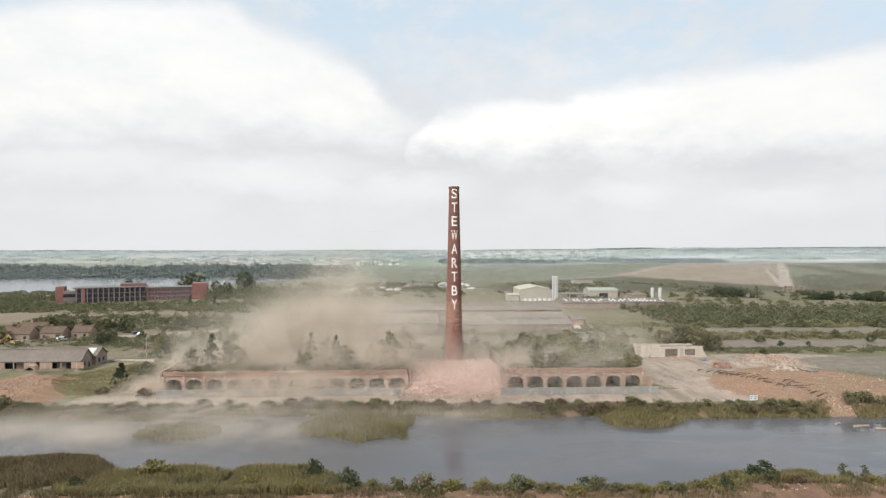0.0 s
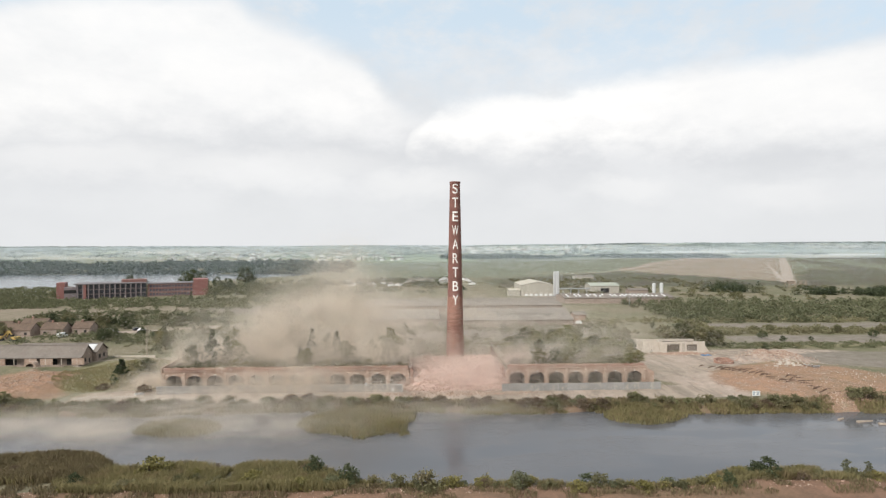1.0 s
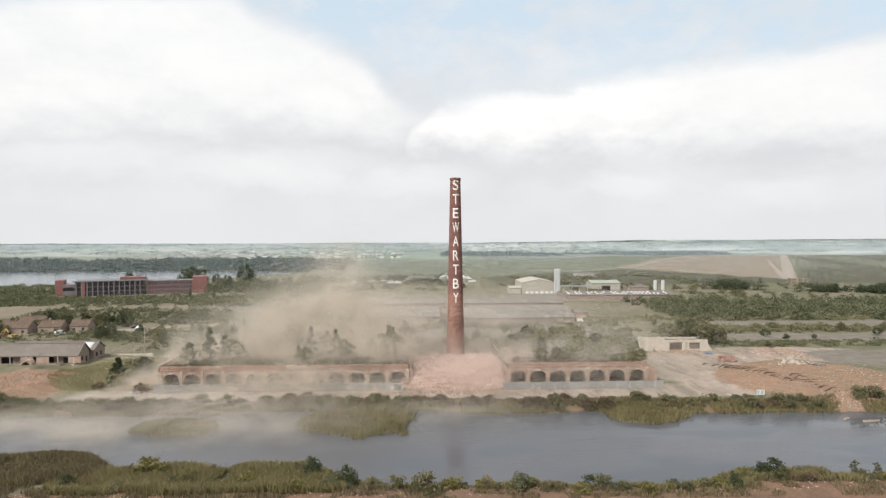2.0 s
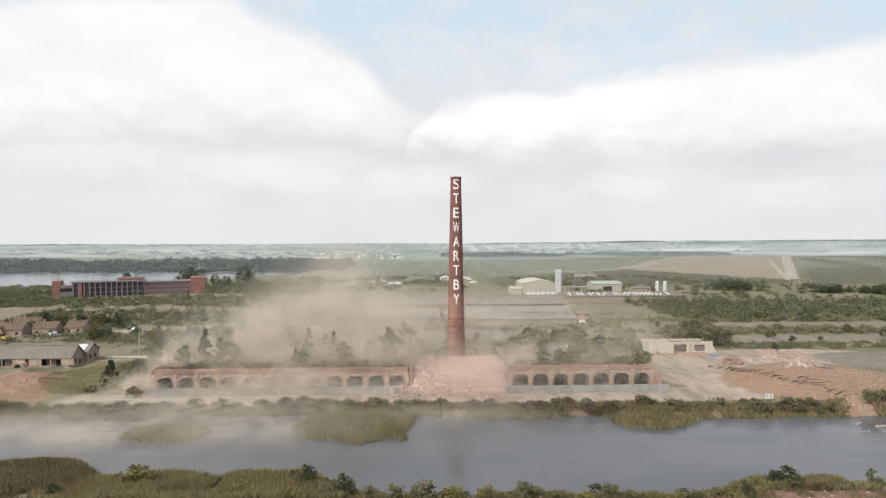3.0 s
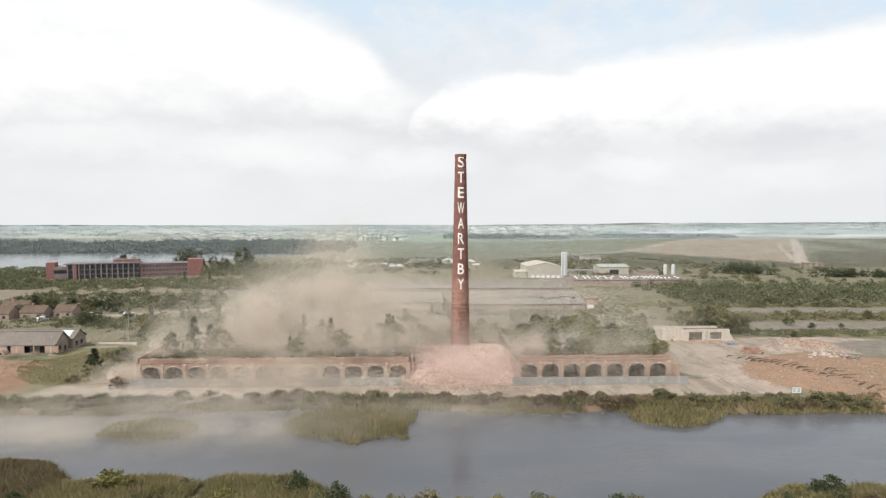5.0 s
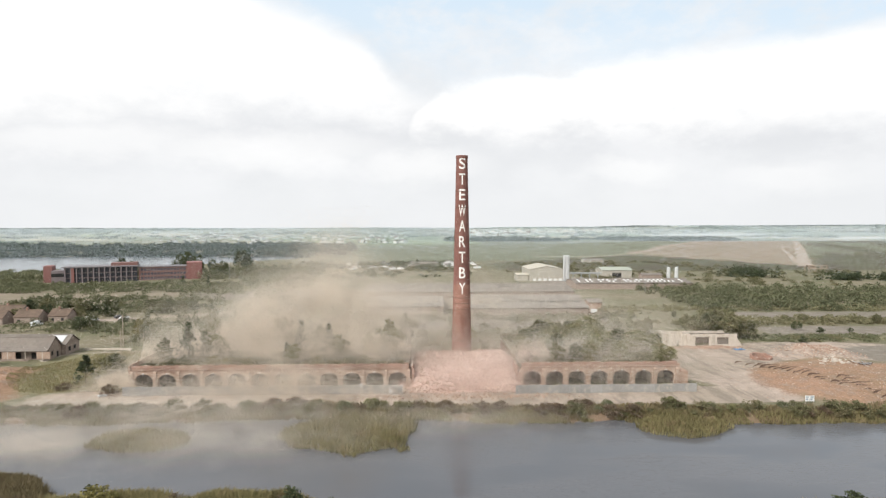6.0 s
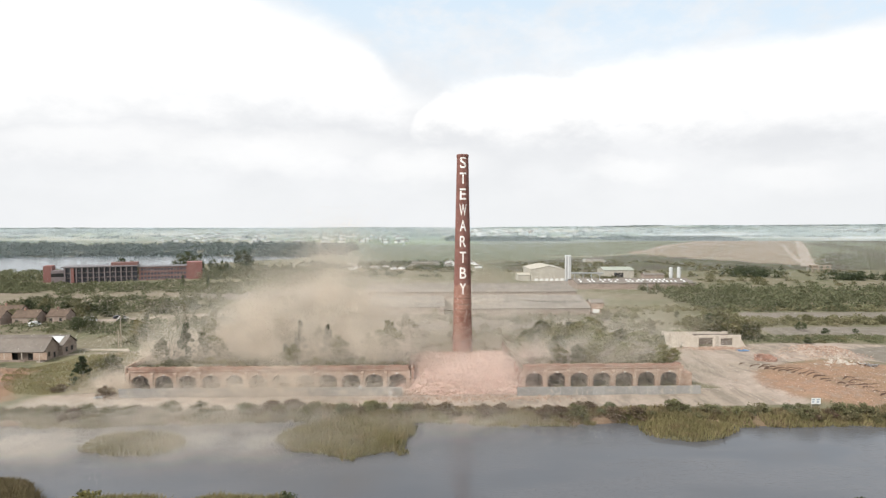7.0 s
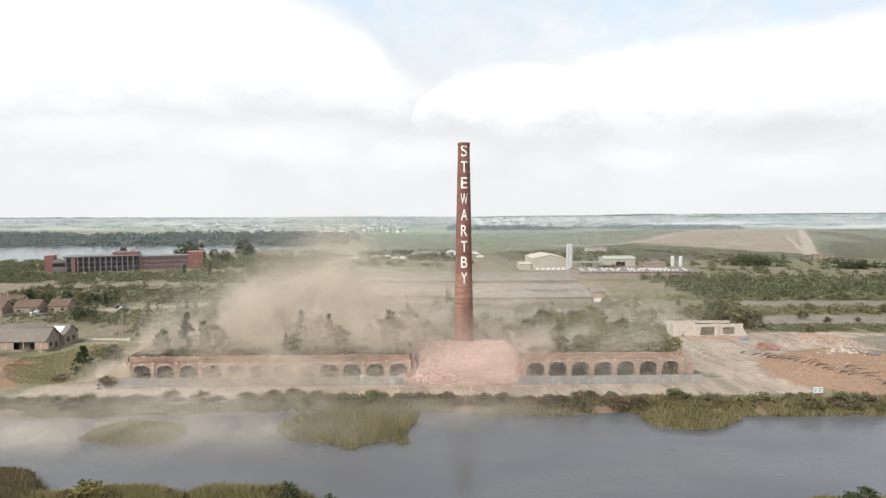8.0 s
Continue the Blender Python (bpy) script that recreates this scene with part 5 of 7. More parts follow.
def office():
    """The long red brick headquarters by the lake: glazed hall with fins, a wing, two end blocks."""
    o = thing("office_block", "long red brick office block with dark glazing and concrete fins", "building", at=(-287.5, 478, 0.3), turn=21.0)
    # glazed hall
    hall = part("hall_wall", boxed(6, 57, 0.8, 20, 0, 11.9), M_GLAZE, o, "dark glazed hall")
    part("hall_roof", boxed(4.5, 58, -1.5, 21, 11.9, 12.7), M_FLAT_ROOF, o)
    part("roof_house", boxed(38, 57, 4, 14, 12.7, 15.0), M_OFFICE_WALL, o)
    fin = None
    for i in range(13):
        x = 6.6 + 3.85 * i
        if fin is None:
            fin = part("fin", boxed(0, 0.8, -1.2, 0.7, 0, 11.85), M_FIN, hall, "concrete fin")
            fin.matrix_basis = pose(x, 0, 0)
        else:
            again(fin, hall, (x, 0, 0))
    for z in (3.5, 7.4):
        part("floor_band", boxed(6, 57, 0.5, 0.79, z, z + 0.7), M_FIN, o)
    part("corner_pier", boxed(11.2, 13.2, -1.3, 0.45, 0, 11.85), M_OFFICE_RED, o, "red brick pier")
    # brick wing with three rows of windows
    wing = part("wing_wall", boxed(58.05, 94, 1.0, 16, 0, 10.9), M_OFFICE_WALL, o)
    part("wing_roof", boxed(57.9, 94.0, 0.6, 16.4, 10.9, 11.4), M_FLAT_ROOF, o)
    win = None
    for r in range(3):
        for i in range(14):
            x, z = 59.6 + 2.45 * i, 1.1 + 3.5 * r
            if win is None:
                win = part("window", boxed(0, 1.7, 0.94, 0.997, 0, 1.9), M_GLAZE, wing, "dark window")
                win.matrix_basis = pose(x, 0, z)
            else:
                again(win, wing, (x, 0, z))
        part("sill_band", boxed(58.1, 93.9, 0.9, 0.997, 0.7 + 3.5 * r, 0.95 + 3.5 * r), M_FIN, o)
    part("end_block", boxed(94.05, 106, -2.0, 16, 0, 14.2, 0.05), M_OFFICE_RED, o, "bright red brick end block")
    part("link", boxed(-3.5, 5.95, 6, 16, 0, 9.6), M_FIN, o, "pale link building")
    part("link_band", boxed(-3.5, 5.95, 5.9, 5.99, 4.6, 7.4), M_DARK, o)
    part("west_block", boxed(-9.5, -3.55, 10, 22, 0, 13.2, 0.05), M_OFFICE_RED, o, "bright red brick end block")


office()


# ---------------------------------------------------------------- trees and plants
def crown_points(shape, h, r, n, rng):
    """Leaf places for one crown: a few dozen clumps on the boughs, with gaps between them."""
    if shape == "cone":
        m = 60
        t = rng.random(m) ** 0.7
        cz = h * (0.10 + 0.88 * t)
        rad = r * (1.02 - t) * np.sqrt(rng.uniform(0.35, 1.0, m))
        sig = np.maximum(0.12 * r, 0.24 * r * (1.05 - t))
    elif shape == "birch":
        m = 42
        t = rng.random(m)
        cz = h * (0.18 + 0.80 * t)
        rad = r * np.sin(np.pi * np.clip(0.12 + 0.86 * t, 0, 1)) ** 0.7 * np.sqrt(rng.random(m))
        sig = np.full(m, 0.22 * r) * rng.uniform(0.6, 1.3, m)
    elif shape == "shrub":
        m = 26
        t = rng.random(m)
        cz = h * (0.12 + 0.70 * t)
        rad = r * np.sqrt(1.05 - t ** 1.6) * np.sqrt(rng.random(m))
        sig = np.full(m, 0.24 * r) * rng.uniform(0.6, 1.3, m)
    else:
        m = 46
        t = rng.random(m)
        cz = h * (0.22 + 0.68 * t)
        rad = r * np.sqrt(np.clip(1 - (1.7 * t - 0.75) ** 2, 0.05, 1)) * np.sqrt(rng.uniform(0.2, 1, m))
        sig = np.full(m, 0.19 * r) * rng.uniform(0.6, 1.4, m)
    a = rng.uniform(0, 2 * np.pi, m)
    c = np.stack([rad * np.cos(a), rad * np.sin(a), cz], 1)
    k = rng.integers(0, m, n)
    d = rng.normal(size=(n, 3))
    d /= np.linalg.norm(d, axis=1)[:, None]
    d *= (rng.random(n) ** 0.45)[:, None] * 1.5
    p = c[k] + d * sig[k][:, None] * np.array([1, 1, 0.75])
    p[:, 2] = np.maximum(p[:, 2], 0.05)
    return p, c


def make_tree(name, shape, h, r, n, leaf, leaf_mat, bark_mat, seed, label, group=""):
    rng = np.random.default_rng(seed)
    t = thing(name, label, "shrub" if shape == "shrub" else "tree", group=group)
    p, cl = crown_points(shape, h, r, n, rng)
    o = new("crown", raw_mesh("crown", flecks(p, leaf * 1.5, leaf, rng), 4, leaf_mat))
    o.parent = t
    bm = bmesh.new()
    if shape == "shrub":
        for i in range(5):
            q = cl[rng.integers(0, len(cl))]
            rod(bm, (0.1 * rng.normal(), 0.1 * rng.normal(), -0.3), tuple(q * 0.9), 0.03 + 0.01 * h, 5)
        part("stem", bm, bark_mat, t)
    else:
        lean = rng.normal(size=2) * 0.03 * h
        rb = 0.008 * h + 0.02
        tube(bm, [(0, 0, -0.5, rb * 1.3), (0, 0, 0.3, rb), (lean[0] * 0.5, lean[1] * 0.5, 0.5 * h, rb * 0.6), (lean[0], lean[1], 0.93 * h, 0.02)], 7)
        part("trunk", bm, bark_mat, t)
        bm = bmesh.new()
        for q in cl[:14]:
            z0 = max(0.12 * h, q[2] - 0.16 * h)
            rod(bm, (lean[0] * z0 / h, lean[1] * z0 / h, z0), tuple(q), rb * 0.25, 4)
        part("limb", bm, bark_mat, t)
    return t


PROTO = {}
for key, args in {
    "conifer": ("tree", "cone", 7.5, 2.3, 1100, 0.34, M_LEAF_DARK, M_BARK, 101, "dense dark green conical tree"),
    "conifer_b": ("tree", "cone", 7.0, 1.8, 900, 0.32, M_LEAF_DARK, M_BARK, 102, "slender dark green conical tree"),
    "birch": ("tree", "birch", 8.0, 2.0, 1100, 0.36, M_LEAF, M_BIRCH, 103, "slender young birch with airy green crown"),
    "birch_b": ("tree", "birch", 8.0, 2.5, 1300, 0.40, M_LEAF, M_BIRCH, 104, "young birch with loose green crown"),
    "birch_c": ("tree", "birch", 7.0, 2.4, 1200, 0.40, M_SCRUB_PALE, M_BIRCH, 105, "thin olive-green sapling tree"),
    "round": ("tree", "round", 9.0, 4.6, 1800, 0.44, M_LEAF, M_BARK, 106, "broad green tree with a rounded uneven crown"),
    "round_b": ("tree", "round", 8.0, 3.6, 760, 0.52, M_LEAF_DARK, M_BARK, 107, "dark green bushy tree with a full crown"),
    "round_c": ("tree", "round", 7.5, 4.0, 760, 0.52, M_LEAF_OLIVE, M_BARK, 108, "olive-green willow tree with a loose crown"),
    "yellow": ("tree", "birch", 7.0, 2.3, 900, 0.36, M_LEAF_YELLOW, M_BIRCH, 109, "small tree turning autumn yellow"),
    "sapling": ("tree", "birch", 7.0, 2.3, 950, 0.37, M_SAPLING, M_BIRCH, 115, "thin olive birch sapling with a loose airy crown"),
    "sapling_b": ("tree", "birch", 6.5, 2.7, 1000, 0.38, M_SAPLING, M_BIRCH, 116, "bushy olive sapling with several light boughs"),
    "shrub": ("shrub", "shrub", 2.6, 1.9, 620, 0.22, M_LEAF, M_BARK, 110, "green rounded shrub on rough ground"),
    "shrub_b": ("shrub", "shrub", 2.2, 2.1, 620, 0.22, M_LEAF_OLIVE, M_BARK, 111, "olive-green spreading shrub with loose twigs"),
    "shrub_c": ("shrub", "shrub", 1.8, 1.6, 520, 0.20, M_LEAF_YELLOW, M_BARK, 112, "yellow-green low shrub with fine leaves"),
    "shrub_d": ("shrub", "shrub", 2.0, 1.9, 560, 0.22, M_LEAF_BROWN, M_BARK, 113, "withered brown shrub going to seed"),
    "shrub_e": ("shrub", "shrub", 3.2, 1.7, 700, 0.22, M_LEAF_DARK, M_BARK, 114, "dark green upright shrub with dense leaves"),
}.items():
    PROTO[key] = [make_tree(*args), False, args[2]]


def plant(kind, x, y, h=None, z=None, wide=1.0, group=""):
    """Sets one plant of that kind; the first is the pattern itself, the rest are copies."""
    ob, used, h0 = PROTO[kind]
    k = (h or h0) / h0
    z = gz(x, y) if z is None else z
    m = pose(x, y, z - 0.05, 0, 0, (x * 37.7 + y * 91.3) % 360) @ Matrix.Diagonal((k * wide, k * wide, k, 1))
    if not used:
        ob.matrix_basis = m
        PROTO[kind][1] = True
        o = ob
    else:
        s = ob.scale.copy()
        ob.scale = (1, 1, 1)
        o = copy_thing(ob, m)
        ob.scale = s
    if group:
        tagged(o, group=group)
    return o


def clumps(name, xs, ys, zs, hs, rs, n, leaf, material, label, rng, category="vegetation"):
    """Uncounted bushes or woods: leafy heaps of uneven outline in one mesh of kind stuff."""
    N = len(xs)
    i = np.repeat(np.arange(N), n)
    d = rng.normal(size=(N * n, 3))
    d /= np.linalg.norm(d, axis=1)[:, None]
    d[:, 2] = np.abs(d[:, 2]) * 1.0 - 0.15
    # three lobes a plant
    lobe = rng.integers(0, 3, N * n)
    la = (i * 2.4 + lobe * 2.1)
    lob = np.stack([np.cos(la) * 0.45, np.sin(la) * 0.45, 0.25 * ((lobe + i) % 3) - 0.1], 1)
    rad = rng.random(N * n) ** 0.35
    p = d * rad[:, None] * 0.68 + lob
    p = p * np.stack([rs[i], rs[i], hs[i] * 0.85], 1)
    p[:, 2] = np.maximum(p[:, 2], 0.0)
    p += np.stack([xs[i], ys[i], zs[i]], 1)
    sz = leaf[i] if isinstance(leaf, np.ndarray) else np.full(N * n, leaf)
    o = new(name, raw_mesh(name, flecks(p, sz * 1.4, sz, rng), 4, material))
    return tagged(o, label, category, kind="stuff")


def scatter(rng, n, x0, x1, y0, y1, keep=None):
    x, y = rng.uniform(x0, x1, n), rng.uniform(y0, y1, n)
    if keep is not None:
        k = keep(x, y)
        x, y = x[k], y[k]
    return x, y


def plant_all():
    rng = np.random.default_rng(33)
    top = BASE + 6.0
    # on the kiln, known single trees first
    for kind, x, y, h in (("birch_b", -76.2, 194.5, 7.5), ("conifer", -71.1, 199, 11.5), ("birch", -66.4, 199, 9.0), ("birch_c", -68.9, 215, 9.5), ("conifer_b", -40.4, 194, 6.0), ("birch_c", -46.0, 212, 11.0),
                          ("conifer_b", -38.7, 206, 10.5), ("conifer", -29.5, 203, 10.0), ("birch_c", -10.4, 200, 11.5), ("conifer_b", -12.3, 197, 7.0), ("birch_c", -17.0, 203, 7.0), ("birch_c", -6.0, 222, 10.0),
                          ("birch_c", -52.0, 210, 6.5), ("birch_c", -34, 214, 7.5), ("birch", -57, 216, 7.0), ("birch", -26, 220, 7.0), ("birch_b", -48, 222, 7.5), ("shrub_e", -74, 193, 3.0)):
        plant(kind, x, y, h, top, group="trees on the kiln")
    for i in range(58):
        x, y = rng.uniform(30.5, 74), rng.uniform(191, 231)
        if x < 40 and i % 3:
            x += 14
        if x > 66:
            y = min(y, 205)
        plant(("sapling", "sapling_b", "birch_c", "sapling", "birch_b")[i % 5], x, y, rng.uniform(3.5, 8.0), top, 1.2, group="trees on the kiln")
    for i in range(22):
        plant(("sapling_b", "sapling", "birch_c")[i % 3], rng.uniform(-79, -8), rng.uniform(192, 230), rng.uniform(3.0, 7.0), top, 1.2, group="trees on the kiln")
    plant("round_b", 86.5, 234, 6.5, 0.5, 0.9)
    for x, y, h in ((70.5, 190.2, 4.0), (73.0, 191.0, 4.5), (71.5, 193.5, 5.0)):
        plant("sapling_b", x, y, h, top, 1.2, group="trees on the kiln")
    for i in range(26):
        x = rng.uniform(-78, -7) if i % 2 else rng.uniform(31, 72)
        plant(("shrub", "shrub_b", "shrub_b", "shrub_c", "shrub_d")[i % 5], x, rng.uniform(190.5, 197), rng.uniform(1.4, 2.6), top, group="shrubs on the kiln")
    # beside the kiln
    plant("conifer", -99.0, 194.2, 8.6, wide=1.45)
    plant("sapling_b", -95.8, 197.5, 7.5, wide=1.3)
    plant("birch_b", -93.2, 199.5, 8.0, wide=1.3)
    plant("round_c", -93.5, 201.5, 5.0)
    plant("shrub_b", -92.5, 197, 3.0)
    plant("shrub_d", -102.0, 189.0, 1.8, wide=1.4)
    plant("shrub_d", -87.0, 183.5, 2.6)
    plant("yellow", -116.8, 262, 8.0)
    plant("birch_b", -113, 259, 6.5)
    # the big tree behind the ruin
    plant("round_c", 122.5, 252.5, 12.5, wide=1.1)
    plant("round", 118.5, 256, 10.5)
    plant("round_c", 112.5, 256, 9.0, wide=1.1)
    plant("round_c", 131, 251, 8.0)
    for x, y, h in ((164, 269, 4.2), (167.5, 259, 3.2), (220, 270, 4.0), (149, 243, 3.0), (183, 262, 2.2)):
        plant("round_b", x, y, h, wide=1.2)
    # shrubs of the near bank
    for kind, x, y, h in (("shrub_e", -14.2, 113.5, 4.4), ("shrub_c", 12.2, 112.4, 2.8), ("shrub_e", 32.0, 112.0, 4.0), ("shrub_e", 68.3, 112.0, 5.0), ("shrub_e", 66.2, 112.4, 4.0), ("birch", 84.2, 111.5, 3.8),
                          ("shrub_e", 57.9, 107.4, 3.4), ("shrub", 18.6, 108.2, 3.4), ("shrub_b", 0.5, 109.2, 3.8), ("shrub_e", -21.5, 117.2, 4.6), ("shrub_c", -33, 114, 3.2), ("shrub_c", -54.2, 119.0, 4.0),
                          ("shrub_e", -67, 114, 3.2), ("shrub", 47.7, 110.4, 2.6), ("shrub_b", 33.8, 108.6, 2.6), ("shrub_c", -23, 110.4, 2.4), ("shrub_b", -5.0, 110.8, 2.6), ("birch", -56.0, 121, 3.4), ("birch", 88.5, 111.5, 3.4), ("shrub", -17, 111, 2.8)):
        plant(kind, x, y, h, group="shrubs on the near bank")
    kinds = ("shrub", "shrub_b", "shrub_c", "shrub_b", "shrub_d", "shrub_c")
    for i in range(150):
        x = rng.uniform(-104, 98)
        n = float(np.interp(x, NEAR_X, NEAR_Y))
        y = n - 1.0 - rng.random() ** 1.4 * max(3.0, n - 110.5)
        plant(kinds[i % 6], x, y, rng.uniform(0.9, 2.2), group="shrubs on the near bank")
    # the far bank
    for i in range(140):
        x = rng.uniform(-125, 117)
        y = float(np.interp(x, FAR_X, FAR_Y)) + rng.uniform(0.8, 6.0)
        kind = ("shrub_b", "shrub", "shrub_d", "shrub_b", "shrub_b", "sapling_b")[i % 6]
        if 2 < x < 34:
            kind = "shrub_d"
        plant(kind, x, y, rng.uniform(1.3, 3.1), wide=1.2, group="shrubs on the far bank")
    for x, y, h in ((126, 163, 3.2), (131, 164, 3.6), (136, 162, 3.0), (142, 163, 3.4), (148, 161, 3.2)):
        plant("shrub_b", x, y, h, wide=1.3, group="shrubs on the far bank")
    # trees and thickets between kiln, works and lake
    for i in range(80):
        x, y = rng.uniform(-175, -55), rng.uniform(252, 350)
        lane = abs(y - float(np.interp(x, [-230, -190, -150, -120, -95], [270, 300, 306, 320, 330])))
        if lane < 9 or (x < -124 and y < 272):
            continue
        plant(("round_b", "round", "birch_b", "round_c", "round_b", "birch")[i % 6], x, y, rng.uniform(3.5, 7.5), group="thicket trees")
    for i in range(26):
        plant(("round_b", "birch", "round_c")[i % 3], rng.uniform(-215, -150), rng.uniform(290, 335), rng.uniform(4, 8), group="thicket trees")
    for i in range(64):
        plant(("sapling", "birch_c", "round_c", "sapling_b", "birch_b")[i % 5], rng.uniform(-50, 140), rng.uniform(246, 303), rng.uniform(3, 7), group="thicket trees")
    for i in range(34):
        plant(("round_c", "birch_c", "round_c", "shrub_b")[i % 4], rng.uniform(135, 330), rng.uniform(283, 297), rng.uniform(2.5, 5.0), group="thicket trees")
    for x, y, h in ((-268, 540, 17), (-225, 575, 21), (-234, 580, 18), (-216, 578, 18), (-178, 590, 22), (-172, 585, 17), (-186, 560, 13), (-262, 545, 14), (-200, 572, 13)):
        plant("round_b", x, y, h, wide=0.8, group="trees by the lake")
    for i, u in enumerate((-0.152, -0.113, -0.103, -0.094, -0.087, -0.081, -0.073, -0.062, -0.045)):
        plant("conifer_b", u * 1255, 1255 + 9 * (i % 3), 12 + 3 * (i * 7 % 4) / 3, wide=0.75, group="row of poplars")
    for x, y in ((-178, 452), (-158, 448)):
        plant("conifer_b", x, y, 9, wide=0.8)


plant_all()


def woods():
    rng = np.random.default_rng(44)
    z0 = lambda x, y: height(x, y)
    # dense scrub wood, east
    x, y = scatter(rng, 620, 150, 420, 320, 425, lambda x, y: lattice(x, y, 30, 71) > 0.15)
    clumps("scrub_wood", x, y, z0(x, y), rng.uniform(3.5, 8, len(x)), rng.uniform(3, 5.5, len(x)), 80, 0.95, M_LEAF, "dense green scrub wood behind the site", rng)
    x, y = scatter(rng, 260, 110, 520, 440, 560, lambda x, y: lattice(x, y, 40, 72) > 0.5)
    clumps("scrub_wood", x, y, z0(x, y), rng.uniform(2, 5.5, len(x)), rng.uniform(2.5, 5, len(x)), 90, 0.8, M_LEAF_OLIVE, "olive scrub on rough ground", rng)
    # dark copses
    x = np.concatenate([rng.normal(284, 9.5, 34), rng.normal(356, 9, 20), rng.normal(396, 12, 30)])
    y = np.concatenate([rng.normal(515, 7, 34), rng.normal(490, 6, 20), rng.normal(480, 8, 30)])
    clumps("copse", x, y, z0(x, y), rng.uniform(8, 14, len(x)) * (1 - 0.25 * (x > 330)), rng.uniform(4, 7, len(x)), 150, 0.95, M_LEAF_DARK, "dark green copse of dense trees", rng)
    # west: woods about the office block and along the lake
    def west(x, y):
        lx, ly = x + 287.5, y - 478
        u, v = lx * math.cos(0.367) + ly * math.sin(0.367), -lx * math.sin(0.367) + ly * math.cos(0.367)
        office_room = (u > -38) & (u < 112) & (v > -9) & (v < 26)
        lawn = (u > -10) & (u < 112) & (v > -24) & (v < 0) & ((v > -14) | (lattice(x, y, 14, 73) > 0.35))
        return ~office_room & ~lawn & (lake(x, y) < 0.2)
    x, y = scatter(rng, 860, -520, -95, 405, 600, west)
    tall = ramp(lattice(x, y, 40, 74), 0.2, 0.8)
    near_front = (y < 530) & (x > -300)
    hs = np.where((x < -300) & (y < 540), rng.uniform(6, 10, len(x)), np.where(near_front, rng.uniform(2.0, 4.6, len(x)), np.where(y < 540, 3 + 5 * tall, rng.uniform(2, 4.5, len(x)))))
    clumps("west_wood", x, y, z0(x, y), hs, rng.uniform(3.5, 6, len(x)), 100, 0.85, M_LEAF, "mixed green wood round the office block", rng)
    x, y = scatter(rng, 230, -430, -270, 425, 505, lambda x, y: west(x, y) & (x < -262 - 0.3 * (y - 425)))
    clumps("west_wood", x, y, z0(x, y), rng.uniform(4.5, 9, len(x)), rng.uniform(3, 5.5, len(x)), 90, 1.0, M_LEAF, "green wood at the edge of the field", rng)
    x, y = scatter(rng, 130, -195, -105, 505, 610)
    clumps("park_trees", x, y, z0(x, y), rng.uniform(6, 12, len(x)), rng.uniform(3.5, 6, len(x)), 110, 0.9, M_LEAF, "green parkland trees beside the office block", rng)
    x, y = scatter(rng, 240, -190, -60, 246, 302, lambda x, y: ~((x < -122) & (y < 270)) & (np.abs(y - np.interp(x, [-190, -150, -120], [300, 306, 320])) > 8) & (lattice(x, y, 18, 68) > 0.3))
    clumps("thicket", x, y, z0(x, y), rng.uniform(2, 5, len(x)), rng.uniform(2, 4, len(x)), 70, 0.6, M_LEAF, "green thicket behind the kiln", rng)
    x, y = scatter(rng, 200, -330, -130, 425, 470)
    clumps("hedge", x, y, z0(x, y), rng.uniform(2, 4.5, len(x)), rng.uniform(2, 4, len(x)), 80, 0.7, M_LEAF, "green bushes along the field edge", rng)
    x, y = scatter(rng, 260, -140, 40, 520, 700, lambda x, y: lattice(x, y, 45, 75) > 0.42)
    clumps("mid_wood", x, y, z0(x, y), rng.uniform(3, 7, len(x)), rng.uniform(3, 6, len(x)), 80, 1.0, M_LEAF_DARK, "bushes and trees behind the works", rng)
    x, y = scatter(rng, 420, -60, 320, 560, 700, lambda x, y: (lattice(x, y, 60, 76) > 0.55) & ((x < 80) | (y > 545)))
    clumps("mid_scrub", x, y, z0(x, y), rng.uniform(1.5, 4, len(x)), rng.uniform(2.5, 5, len(x)), 60, 1.0, M_LEAF_OLIVE, "brownish scrub at the foot of the landfill", rng)
    x, y = scatter(rng, 260, 135, 340, 281, 298)
    clumps("hedge", x, y, z0(x, y), rng.uniform(1.5, 4, len(x)), rng.uniform(2, 4, len(x)), 70, 0.6, M_SCRUB_PALE, "pale olive strip of willow and bramble", rng)
    x, y = scatter(rng, 420, -240, -40, 316, 388, lambda x, y: (lattice(x, y, 24, 70) > 0.3) & (np.abs(y - np.interp(x, [-190, -150, -120], [300, 306, 320])) > 8))
    clumps("thicket", x, y, z0(x, y), rng.uniform(2, 5.5, len(x)), rng.uniform(2.2, 4.5, len(x)), 70, 0.7, M_LEAF, "green thicket between the lane and the field", rng)
    x, y = scatter(rng, 120, -40, 105, 300, 311)
    clumps("works_scrub", x, y, z0(x, y), rng.uniform(2.0, 4.2, len(x)), rng.uniform(2, 4, len(x)), 60, 0.6, M_LEAF_OLIVE, "scrub grown up before the works sheds", rng)
    x, y = scatter(rng, 330, 128, 345, 244, 258)
    clumps("hedge", x, y, z0(x, y), rng.uniform(0.7, 1.9, len(x)), rng.uniform(1.4, 3, len(x)), 60, 0.42, M_LEAF, "low green bramble hedge past the yard", rng)
    x, y = scatter(rng, 170, 100, 330, 322, 336)
    clumps("hedge", x, y, z0(x, y), rng.uniform(1.5, 3.5, len(x)), rng.uniform(2, 4, len(x)), 60, 0.6, M_SCRUB_PALE, "pale scrub beside the old slabs", rng)
